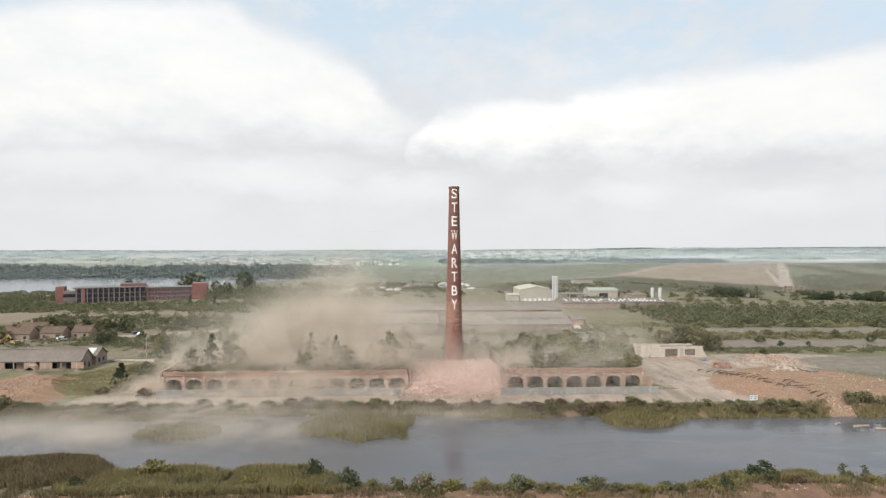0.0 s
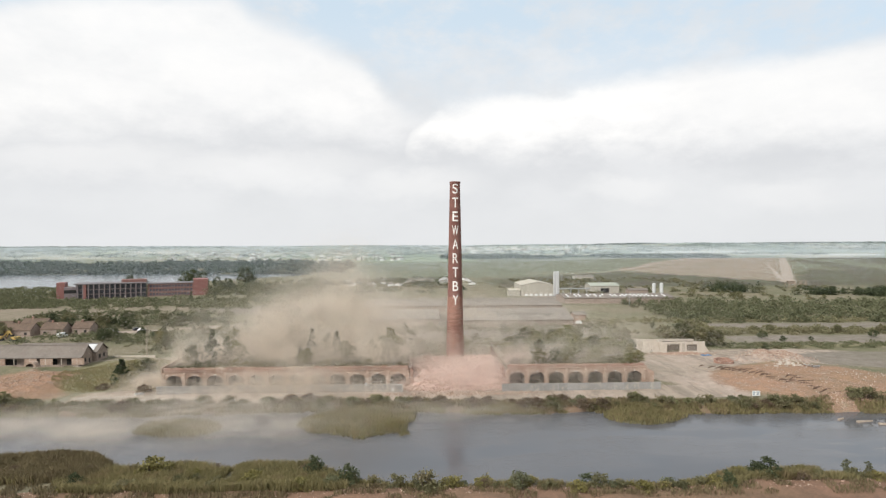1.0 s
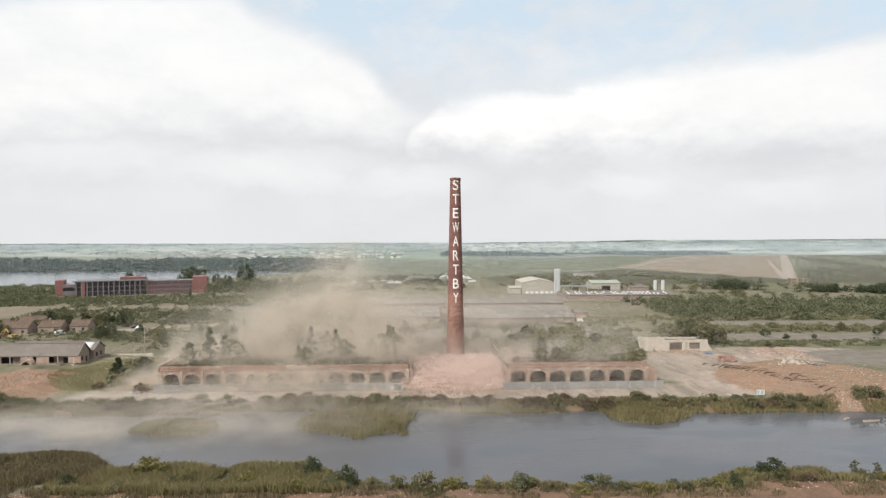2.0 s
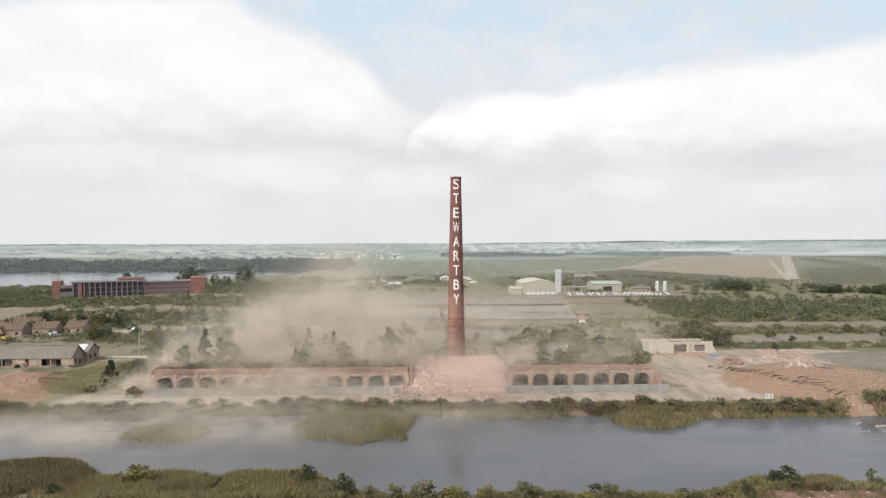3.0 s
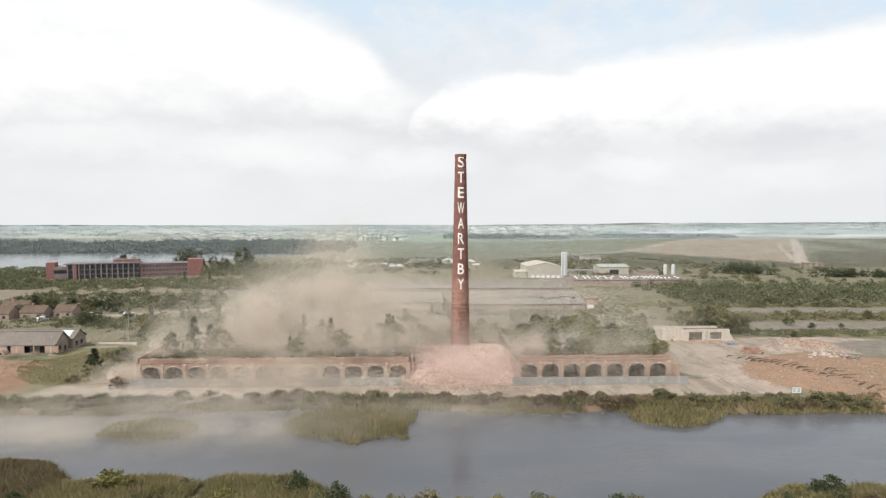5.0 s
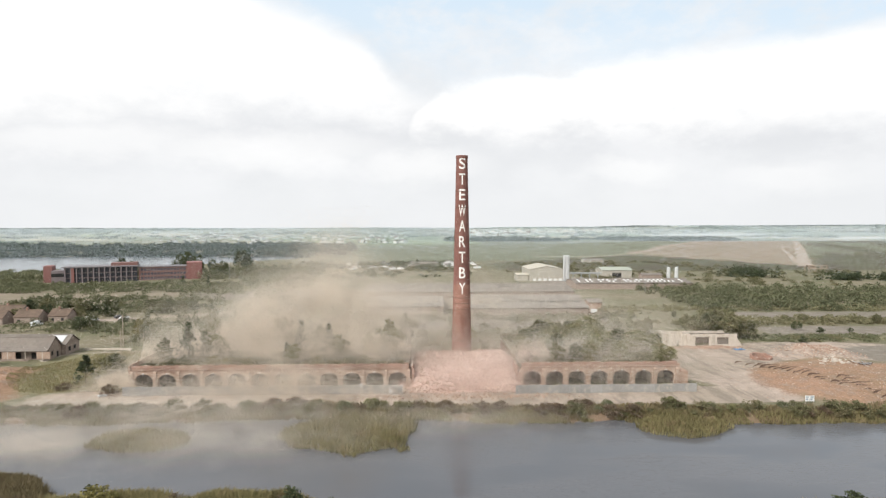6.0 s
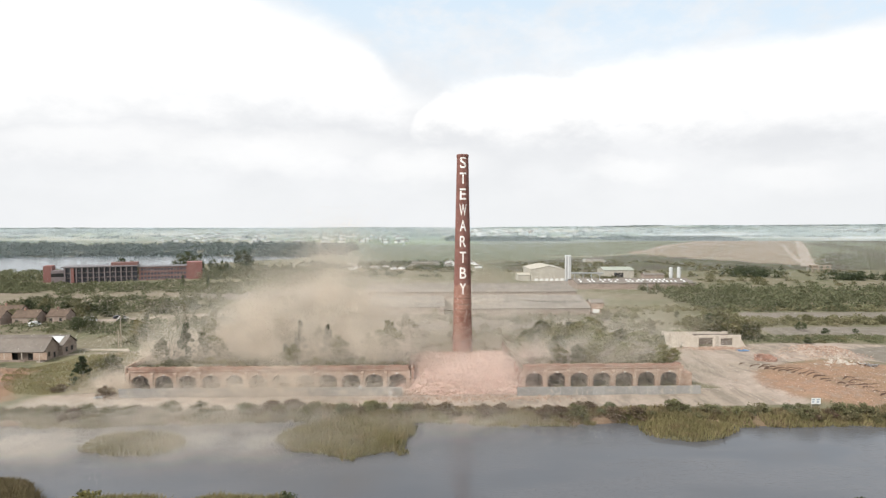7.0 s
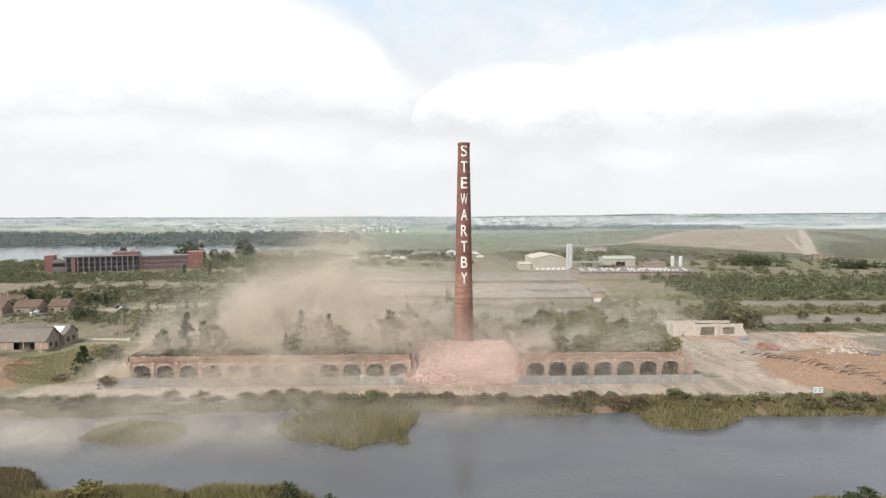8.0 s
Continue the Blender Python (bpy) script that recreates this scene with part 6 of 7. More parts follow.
    # low scrub in the middle ground and on the kiln
    x, y = scatter(rng, 1500, -160, 330, 236, 345, lambda x, y: (lattice(x, y, 16, 77) > 0.5) & ~((x > 140) & (((y > 258) & (y < 279)) | ((y > 301) & (y < 320)))) & ~((x > 76) & (x < 150) & (y < 262)) & (shore(x, y) > 0) & ~((x < -95) & (y < 262)) & ~((x > -30) & (x < 100) & (y > 300)))
    clumps("scrub", x, y, z0(x, y), rng.uniform(0.6, 2.2, len(x)), rng.uniform(1, 2.6, len(x)), 60, 0.42, M_LEAF_OLIVE, "low olive scrub on the old yard", rng)
    x = np.concatenate([rng.uniform(-80, -6, 560), rng.uniform(29.5, 72, 400)])
    y = 189.3 + 41.5 * rng.random(len(x))
    clumps("roof_scrub", x, y, np.full(len(x), BASE + 5.95), rng.uniform(0.5, 2.2, len(x)), rng.uniform(1.0, 2.4, len(x)), 46, 0.42, M_LEAF_OLIVE, "grass and scrub grown over the kiln top", rng)
    # beyond the lake
    x, y = scatter(rng, 1000, -1300, -110, 864, 1200, lambda x, y: ((lattice(x, y, 90, 78) > 0.2) | (y < 930)) & (lake(x, y) < 0.9) & (x < -0.12 * y))
    clumps("lakeside_wood", x, y, z0(x, y), rng.uniform(9, 17, len(x)), rng.uniform(7, 13, len(x)), 80, 2.6, M_WOOD_HAZED, "long dark wood on the far shore of the lake", rng)
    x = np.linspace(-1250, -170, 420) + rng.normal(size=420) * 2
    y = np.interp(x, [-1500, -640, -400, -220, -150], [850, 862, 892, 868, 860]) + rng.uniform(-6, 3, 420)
    clumps("shore_bushes", x, y, np.full(420, -1.2), rng.uniform(5, 9, 420), rng.uniform(5, 8, 420), 60, 2.2, M_WOOD_HAZED, "willows along the far shore of the lake", rng)
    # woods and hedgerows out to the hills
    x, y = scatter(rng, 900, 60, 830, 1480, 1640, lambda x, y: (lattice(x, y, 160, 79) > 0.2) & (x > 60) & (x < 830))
    clumps("far_wood", x, y, z0(x, y), rng.uniform(8, 14, len(x)), rng.uniform(10, 16, len(x)), 50, 3.2, M_WOOD_HAZED, "dark belt of distant trees", rng)
    n = 2600
    y = 1700 + 3050 * rng.random(n) ** 0.8
    x = (rng.random(n) * 2 - 1) * y * 0.95
    row = lattice(x * 0.25, y, 75, 80)
    keep = (row > 0.58) | (lattice(x, y, 420, 81) > 0.74)
    x, y = x[keep], y[keep]
    clumps("far_hedges", x, y, z0(x, y), rng.uniform(5, 11, len(x)), rng.uniform(14, 34, len(x)), 34, 4.5, M_WOOD_HAZED, "hedgerows and woods of the distant country", rng)
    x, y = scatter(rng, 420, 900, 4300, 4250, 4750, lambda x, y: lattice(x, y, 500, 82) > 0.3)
    clumps("hill_wood", x, y, z0(x, y), rng.uniform(6, 11, len(x)), rng.uniform(25, 45, len(x)), 36, 6.5, M_WOOD_HAZED, "wooded ridge on the skyline", rng)
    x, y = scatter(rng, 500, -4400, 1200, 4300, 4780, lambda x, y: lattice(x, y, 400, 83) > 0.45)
    clumps("hill_wood", x, y, z0(x, y), rng.uniform(4, 8, len(x)), rng.uniform(22, 40, len(x)), 30, 6.5, M_WOOD_HAZED, "trees along the distant skyline", rng)


woods()


def reeds():
    rng = np.random.default_rng(55)

    def bed(name, n, x0, x1, y0, y1, keep, hi, wd, mat, label):
        x, y = scatter(rng, n, x0, x1, y0, y1, keep)
        z = np.maximum(height(x, y), WATER_Z - 0.2)
        h = hi * (0.75 + 0.5 * lattice(x, y, 5, 91))
        o = new(name, raw_mesh(name, blades(np.stack([x, y, z], 1), h, wd, rng), 5, mat))
        tagged(o, label, "reeds", kind="stuff")
    brown = lambda x, y: (ramp(np.abs(x + 83), 22, 15) * ramp(y, 113, 119) + 0.6 * (lattice(x, y, 4, 92) - 0.5)) > 0.5
    inland = lambda x, y: np.interp(x, NEAR_X, NEAR_Y) - y
    west = lambda x, y: (shore(x, y) > -1.2) & (inland(x, y) < 17) & ~brown(x, y) & (lattice(x, y, 3.5, 93) > 0.18)
    bed("reed_bed", 130000, -115, -14, 109, 134, west, 1.75, 0.10, M_REED, "tall green-yellow reeds on the near bank")
    bed("reed_bed", 56000, -108, -60, 112, 135, lambda x, y: (shore(x, y) > -0.8) & brown(x, y), 1.8, 0.11, M_REED_BROWN, "brown dying reeds on a hump of the near bank")
    east = lambda x, y: (shore(x, y) > -0.8) & (inland(x, y) < np.where((x > 55) & (x < 84), 7, 3.4)) & (lattice(x, y, 3, 94) > 0.3)
    bed("reed_bed", 46000, -14, 105, 106, 119, east, 1.25, 0.10, M_REED, "pale green reeds and grass at the water's edge")
    bed("reed_bed", 22000, 57, 84, 108, 119, lambda x, y: (shore(x, y) > -0.8) & (inland(x, y) < 7) & (blob(x, y, 69, 114.5, 11, 4.5, 0.2) > 0.4), 2.0, 0.10, M_REED, "tall pale reeds on a hump of the bank")
    bed("bank_weeds", 34000, -115, 110, 104, 116, lambda x, y: (inland(x, y) > 2.0) & (lattice(x, y, 2.5, 95) > 0.45), 0.7, 0.14, M_REED_BROWN, "withered weeds on the near bank")
    bed("reed_spit", 66000, -78, 76, 134, 170, lambda x, y: spit(x, y, 0.3) > 0.35, 1.5, 0.12, M_REED, "reed spits standing in the pond")
    far = lambda x, y: (y - np.interp(x, FAR_X, FAR_Y))
    bed("reed_fringe", 90000, -130, 150, 154, 172, lambda x, y: (shore(x, y) > -1.7) & (far(x, y) < 2.8) & ~((x > 7) & (x < 11)) & ~((x > 116) & (x < 124)) & (lattice(x, y, 4, 96) > 0.2), 1.15, 0.15, M_REED, "reed fringe along the far bank")
    bed("bank_scrub", 34000, -130, 118, 158, 174, lambda x, y: (far(x, y) > 1.0) & (far(x, y) < 7.0) & (lattice(x, y, 3, 97) > 0.25), 1.2, 0.22, M_REED_BROWN, "brown weeds on the far bank")
    bed("grass", 24000, -125, -88, 178, 236, lambda x, y: blob(x, y, -108, 210, 17, 26, 0.2) > 0.5, 0.35, 0.14, M_REED, "rough grass beside the kiln")


reeds()


# ---------------------------------------------------------------- loose things
def debris():
    rng = np.random.default_rng(66)
    def spread(name, n, cx, cy, a, b, lo, hi, mat, label):
        x, y = rng.normal(cx, a, n), rng.normal(cy, b, n)
        z = height(x, y)
        k = (shore(x, y) > -1.5)
        c = np.stack([x, y, z + 0.03], 1)[k]
        s = lo + (hi - lo) * rng.random(len(c)) ** 3
        o = new(name, raw_mesh(name, chunks(c, s, rng), 4, mat))
        tagged(o, label, "rubble", kind="stuff")
    spread("spoil_bricks", 3600, 128, 184, 15, 12, 0.10, 0.36, M_BRICKBAT, "scattered broken bricks on the spoil")
    spread("spoil_bricks", 2200, 139, 221, 6, 4, 0.15, 0.5, M_BRICKBAT, "heap of broken brick")
    spread("spoil_concrete", 160, 140, 212, 5, 5, 0.15, 0.6, M_CONCRETE_BIT, "pale lumps of broken concrete")
    spread("spoil_concrete", 170, 152, 194, 9, 7, 0.1, 0.42, M_CONCRETE_BIT, "pale broken concrete tipped along the spoil")
    spread("spoil_concrete", 70, 137, 209, 2.5, 2.0, 0.3, 1.1, M_CONCRETE_BIT, "tumbled slabs of pale concrete")
    spread("spoil_concrete", 120, 120, 190, 14, 12, 0.1, 0.35, M_CONCRETE_BIT, "scattered pale rubble")
    spread("spoil_bricks", 2400, -131, 190, 9, 9, 0.1, 0.36, M_BRICKBAT, "scattered broken bricks on the spoil")
    spread("spoil_bricks", 700, 108, 236, 6, 1.2, 0.2, 0.6, M_BRICKBAT, "rubble against the ruin")
    spread("bank_bricks", 1000, 122, 160, 3.5, 4, 0.15, 0.5, M_BRICKBAT, "bricks slumped into the pond")
    spread("apron_bricks", 900, 14, 178, 16, 2.0, 0.15, 0.5, M_BRICKBAT, "bricks strewn before the collapse")
    x = rng.uniform(-100, 100, 1200)
    y = 106 + 4 * rng.random(1200)
    c = np.stack([x, y, height(x, y) + 0.02], 1)
    o = new("bank_bricks", raw_mesh("bank_bricks", chunks(c, 0.12 + 0.25 * rng.random(1200) ** 3, rng), 4, M_BRICKBAT))
    tagged(o, "brick rubble along the near bank", "rubble", kind="stuff")


debris()


def dozer_ridges():
    """Bowed ridges of loose spoil, one behind the other, where a tracked machine turned."""
    rng = np.random.default_rng(12)
    runs = [((108.5, 207.0), (117.0, 179.0), 6.5, 13), ((122.5, 190.0), (119.5, 164.0), 7.5, 8), ((104.0, 212.0), (110.0, 196.0), 4.5, 5)]
    bm = bmesh.new()
    for (xa, ya), (xb, yb), w, n in runs:
        for i in range(n):
            f = (i + 0.3 * rng.random()) / n
            cx, cy = xa + (xb - xa) * f + rng.normal() * 0.3, ya + (yb - ya) * f
            h, wide = rng.uniform(0.45, 0.75), w * rng.uniform(0.8, 1.3)
            prev = None
            for k in range(10):
                s = k / 9
                x, y = cx + s * wide, cy + 2.2 * (1 - (1 - s) ** 2) + 0.06 * rng.normal()
                z = gz(x, y)
                top = h * min(1.0, 6 * s + 0.25) * (1 - s) ** 0.8 * rng.uniform(0.8, 1.15) - 0.03
                row = [bm.verts.new(p) for p in ((x - 0.1, y - 0.25, z - 0.15), (x, y, z + top), (x + 0.35, y + 0.75, z - 0.15))]
                if prev:
                    for a in range(2):
                        bm.faces.new((prev[a], prev[a + 1], row[a + 1], row[a]))
                prev = row
    # the ridges' shaded faces are put into the dark spoil colour
    tagged(part("spoil_ridges", bm, M_SPOIL), "bowed ridges of loose brick spoil left by a bulldozer", "spoil", kind="stuff")


dozer_ridges()


def arch_fragment(x, y, turn, r, name, label):
    a = thing(name, label, "ruin", at=(x, y, gz(x, y) - 0.2), turn=turn)
    n = 12
    for k in range(n):
        bm = bmesh.new()
        a0, a1 = math.pi * (k + 0.03) / n, math.pi * (k + 0.97) / n
        pts = [(r * math.cos(a0), r * math.sin(a0)), ((r + 0.7) * math.cos(a0), (r + 0.7) * math.sin(a0)), ((r + 0.7) * math.cos(a1), (r + 0.7) * math.sin(a1)), (r * math.cos(a1), r * math.sin(a1))]
        prism(bm, pts, "y", 0, 3.2 - 0.25 * (k % 3))
        part("voussoir", bm, M_BRICK_PALE, a)
    part("fill", prism(bmesh.new(), [(-r, 0), (r, 0), (r * 0.6, r * 0.7), (-r * 0.5, r * 0.75)], "y", 1.8, 3.0), M_VAULT, a, "dark hollow")


arch_fragment(-142, 214.5, 8, 1.4, "arch_fragment", "standing fragment of a broken brick arch")


def drum(x, y):
    d = thing("brick_drum", "low round remnant of brick flue in the spoil", "ruin", at=(x, y, gz(x, y)))
    n = 22
    rng = np.random.default_rng(3)
    for k in range(n):
        bm = bmesh.new()
        a0, a1 = 2 * math.pi * k / n, 2 * math.pi * (k + 0.97) / n
        h = 1.1 + 0.9 * math.sin(a0) * 0.5 + 0.3 * rng.random()
        pts = [(2.9 * math.cos(a0), 2.2 * math.sin(a0)), (3.7 * math.cos(a0), 2.9 * math.sin(a0)), (3.7 * math.cos(a1), 2.9 * math.sin(a1)), (2.9 * math.cos(a1), 2.2 * math.sin(a1))]
        prism(bm, pts, "z", -0.5, h)
        part("masonry", bm, M_BRICK_RED, d)
    part("pit", tube(bmesh.new(), [(0, 0, -0.4, 2.3), (0, 0, 0.15, 2.3)], 16), M_SPOIL, d, "earth-filled pit inside the ring")


drum(117.0, 217.5)


def lamp_post(x, y, z, h, label="grey steel lamp post with a single lantern"):
    p = thing("lamp_post", label, "lamp post", group="lamp posts", at=(x, y, z))
    part("pole", tube(bmesh.new(), [(0, 0, -0.4, 0.13), (0, 0, h * 0.5, 0.10), (0, 0, h, 0.07)], 8), M_STEEL, p)
    part("arm", rod(bmesh.new(), (0, 0, h - 0.05), (0, -0.9, h + 0.2), 0.05), M_STEEL, p)
    part("lantern", boxed(-0.2, 0.2, -1.5, -0.8, h + 0.1, h + 0.32, 0.05), M_WHITE, p)


def wood_pole(x, y, h):
    p = thing("wooden_pole", "bare wooden utility pole", "pole", group="utility poles", at=(x, y, gz(x, y)))
    part("pole", tube(bmesh.new(), [(0, 0, -0.6, 0.17), (0, 0, h, 0.11)], 8), M_TIMBER, p)
    part("crossarm", boxed(-0.9, 0.9, -0.06, 0.06, h - 0.7, h - 0.55), M_TIMBER, p)


for x, y, h in ((-114.5, 245, 12), (-108, 231, 9), (-88, 240, 11), (-86, 262, 12)):
    wood_pole(x, y, h)
lamp_post(-96, 300, 0.4, 11)
lamp_post(-8.9, 187.9, BASE + 7.0, 1.7, "small floodlight post on the kiln parapet")
lamp_post(150, 405, 0.4, 9)
lamp_post(-150, 470, 0.4, 16)


def vehicle(kind, x, y, turn, paint, label, L=4.4, W=1.8, H=1.5):
    v = thing(kind, label, "vehicle", group="parked vehicles", at=(x, y, gz(x, y)), turn=turn)
    if kind == "van":
        pts = [(-L / 2, 0.35), (L / 2, 0.35), (L / 2, 1.0), (L / 2 - 0.5, 1.15), (L / 2 - 1.3, H), (-L / 2, H)]
        glass = [(L / 2 - 0.55, 1.17), (L / 2 - 1.25, H - 0.08), (L / 2 - 1.9, H - 0.08), (L / 2 - 1.9, 1.17)]
    else:
        pts = [(-L / 2, 0.3), (L / 2, 0.3), (L / 2, 0.75), (L / 2 - 1.1, 0.9), (L / 2 - 1.8, H), (-L / 2 + 0.9, H), (-L / 2 + 0.2, 0.95), (-L / 2, 0.85)]
        glass = [(L / 2 - 1.2, 0.93), (L / 2 - 1.85, H - 0.06), (-L / 2 + 0.95, H - 0.06), (-L / 2 + 0.4, 0.96)]
    b = part("body", prism(bmesh.new(), pts, "y", -W / 2, W / 2), paint, v)
    part("glass", prism(bmesh.new(), glass, "y", -W / 2 - 0.01, W / 2 + 0.01), M_DARK, v)
    for sx in (-L * 0.31, L * 0.31):
        for sy in (-W / 2 - 0.03, W / 2 - 0.17):
            bm = bmesh.new()
            rod(bm, (sx, sy, 0.33), (sx, sy + 0.2, 0.33), 0.33, 14)
            part("wheel", bm, M_TYRE, v)


vehicle("van", -159, 303, 10, M_CAR_WHITE, "white van parked on the lane", 5.2, 2.0, 2.2)
vehicle("car", -150.5, 311, 40, M_CAR_DARK, "dark car parked by the lane")
vehicle("car", -146.5, 308, 60, M_CAR_WHITE, "white car parked by the lane")
vehicle("car", -144.0, 302, 20, M_CAR_DARK, "dark car parked by the thicket")
vehicle("van", -178, 292, 80, M_CAR_WHITE, "white van half hidden by bushes", 5.2, 2.0, 2.2)
for i in range(16):
    vehicle("car" if i % 3 else "van", 122 + 5.1 * i, 470 + (i * 7 % 5), 80 + i * 3, M_CAR_WHITE if i % 2 else M_CAR_DARK, "car parked in the depot" if i % 3 else "van parked in the depot", 4.6, 1.9, 1.5 if i % 3 else 2.2)


def digger(x, y, turn):
    d = thing("excavator", "yellow tracked excavator standing at the demolition", "machine", group="yellow machines", at=(x, y, gz(x, y)), turn=turn)
    for s in (-1.3, 0.7):
        part("track", prism(bmesh.new(), [(-2, 0.25), (-1.7, 0), (1.7, 0), (2, 0.25), (2, 0.6), (1.7, 0.9), (-1.7, 0.9), (-2, 0.6)], "y", s, s + 0.6), M_TYRE, d)
    part("house", boxed(-2.0, 1.5, -1.3, 1.3, 1.0, 2.3, 0.15), M_YELLOW, d)
    part("cab", boxed(0.2, 1.6, 0.2, 1.3, 2.31, 3.2, 0.1), M_DARK, d, "dark glazed cab")
    part("boom", prism(bmesh.new(), [(1.2, 1.6), (1.5, 1.6), (4.2, 4.4), (4.0, 4.8), (3.7, 4.7)], "y", -0.4, 0.0), M_YELLOW, d)
    part("arm", prism(bmesh.new(), [(4.2, 4.7), (4.0, 4.3), (5.6, 1.8), (5.9, 1.9)], "y", -0.38, -0.02), M_YELLOW, d)
    part("bucket", prism(bmesh.new(), [(5.5, 1.9), (6.1, 1.8), (6.3, 1.0), (5.6, 0.7), (5.2, 1.2)], "y", -0.7, 0.3), M_HOOP, d)


digger(-202, 283, 20)
digger(-193, 281, 160)


def houses():
    for i, (x, y, w, d, e, r) in enumerate(((-206, 293, 12, 8, 3.4, 6.4), (-191, 296, 11, 8, 3.4, 6.2), (-178, 300, 9, 8, 3.2, 6.0), (-222, 300, 12, 9, 3.4, 6.4), (-212, 312, 13, 8, 3.4, 6.2))):
        h = gable_shed("derelict_house", "small derelict brick house with a sagging brown roof", x, x + w, y, y + d, e, r, M_WALL_DULL, M_TILE, over=0.3, group="derelict houses")
        for a in (1.5, w - 3.0):
            part("window", boxed(a, a + 1.3, -0.03, -0.003, 1.0, 2.3), M_DARK, h)
        part("chimney_stack", boxed(w * 0.3, w * 0.3 + 0.8, d / 2 - 0.4, d / 2 + 0.4, e, r + 1.2), M_BRICK_RED, h)


houses()


def tarp(x, y):
    xs, ys = np.linspace(0, 4, 9), np.linspace(0, 2.4, 7)
    bm = bmesh.new()
    g = [[bm.verts.new((a, b, gz(x + a, y + b) + 0.12 + 0.5 * math.sin(a * 1.7) ** 2 * math.sin(b * 1.3))) for b in ys] for a in xs]
    for i in range(8):
        for j in range(6):
            bm.faces.new((g[i][j], g[i + 1][j], g[i + 1][j + 1], g[i][j + 1]))
    bmesh.ops.solidify(bm, geom=bm.faces[:], thickness=0.03)
    o = part("tarpaulin", bm, M_BLUE)
    o.matrix_basis = pose(x, y, 0)
    tagged(o, "crumpled blue tarpaulin lying on the dirt", "tarpaulin")


tarp(115.5, 231.0)


def scrap(x, y, n, seed, label):
    rng = np.random.default_rng(seed)
    s = thing("scrap_pile", label, "scrap", at=(x, y, gz(x, y)))
    for i in range(n):
        a = rng.normal(size=3) * (1.6, 1.0, 0.2)
        b = a + rng.normal(size=3) * (1.5, 1.2, 0.5)
        a[2], b[2] = abs(a[2]) + 0.05, abs(b[2]) + 0.3
        part("beam", rod(bmesh.new(), tuple(a), tuple(b), 0.12, 6), M_HOOP if i % 3 else M_STEEL, s)
    part("sheet", prism(bmesh.new(), [(-1.5, 0.1), (1.2, 0.2), (1.3, 0.9), (-1.2, 0.6)], "y", -0.4, -0.3), M_STEEL, s)


scrap(145.5, 206, 14, 2, "dark tangle of scrap metal on the yard")
scrap(-86.5, 181, 6, 4, "small pale pile of scrap by the hoarding")
for x, y, l, turn in ((118.5, 149.5, 5.0, 12), (122.5, 147, 4.0, -8), (113.5, 151.5, 2.4, 30)):
    o = part("drift_timber", prism(bmesh.new(), [(-0.3, -0.25), (0.3, -0.3), (0.35, 0.25), (-0.2, 0.35)], "x", -l / 2, l / 2), M_TIMBER)
    o.matrix_basis = pose(x, y, WATER_Z + 0.05, 0, 3, turn)
    tagged(o, "old timber lying half in the water", "timber", group="drift timbers")


def village():
    """White houses and sheds far off, beyond the fields."""
    rng = np.random.default_rng(77)
    proto = None
    for i in range(190):
        if i < 26:
            x, y = rng.uniform(-90, 60), rng.uniform(600, 690)
            k = rng.uniform(0.35, 0.7)
        elif i < 110:
            y = rng.uniform(1330, 2100)
            x = rng.uniform(-0.45, -0.03) * y
            k = rng.uniform(0.7, 1.6)
        elif i < 160:
            y = rng.uniform(2000, 3600)
            x = rng.uniform(0.06, 0.33) * y
            k = rng.uniform(1.2, 2.2)
        else:
            y = rng.uniform(1700, 3000)
            x = rng.uniform(-0.7, 0.9) * y
            k = rng.uniform(1.0, 2.0)
        z = gz(x, y)
        if proto is None:
            proto = thing("far_house", "distant pale house with a shallow roof", "building", group="distant houses")
            part("wall", prism(bmesh.new(), [(-6, 0), (6, 0), (6, 4), (0, 6.2), (-6, 4)], "y", -4, 4), M_WHITE, proto)
            for s in (-1, 1):
                part("roof", prism(bmesh.new(), [(s * 6.5, 3.9), (0, 6.3), (0, 6.6), (s * 6.5, 4.2)], "y", -4.3, 4.3), M_ASBESTOS_PALE, proto)
            o = proto
            o.matrix_basis = pose(x, y, z)
        else:
            o = copy_thing(proto, pose(x, y, z, 0, 0, rng.uniform(0, 180)) @ Matrix.Diagonal((k, k, k * 0.8, 1)))
    for x, y, w in ((-14, 640, 30), (190, 690, 22)):
        gable_shed("far_shed", "long white sheet-clad shed far behind the works", x, x + w, y, y + 16, 3.6, 4.8, M_CREAM, M_ASBESTOS_PALE, over=0.2, group="far sheds")


village()


# ---------------------------------------------------------------- dust in the air
def value3(p, size, seed):
    """Smooth noise in space from two crossed planes."""
    return 0.5 * (lattice(p[:, 0] + 0.6 * p[:, 1], p[:, 2] + 0.2 * p[:, 1], size, seed) + lattice(p[:, 0] - 0.5 * p[:, 1], p[:, 2] * 1.2 + 0.3 * p[:, 0], size * 0.8, seed + 1))


def dither(i, j, k):
    """An even spread of thresholds over a grid, with no two neighbours alike."""
    return np.mod(52.9829189 * np.mod(0.06711056 * i + 0.00583715 * j + 0.137 * k, 1.0), 1.0)


def stretch(a, n, axis):
    """A coarse grid drawn out to n samples along one axis, linear between."""
    at = np.linspace(0, a.shape[axis] - 1, n)
    lo = np.minimum(at.astype(int), a.shape[axis] - 2)
    f = at - lo
    f = f[:, None] if axis == 0 else f[None, :]
    return np.take(a, lo, axis) * (1 - f) + np.take(a, lo + 1, axis) * f


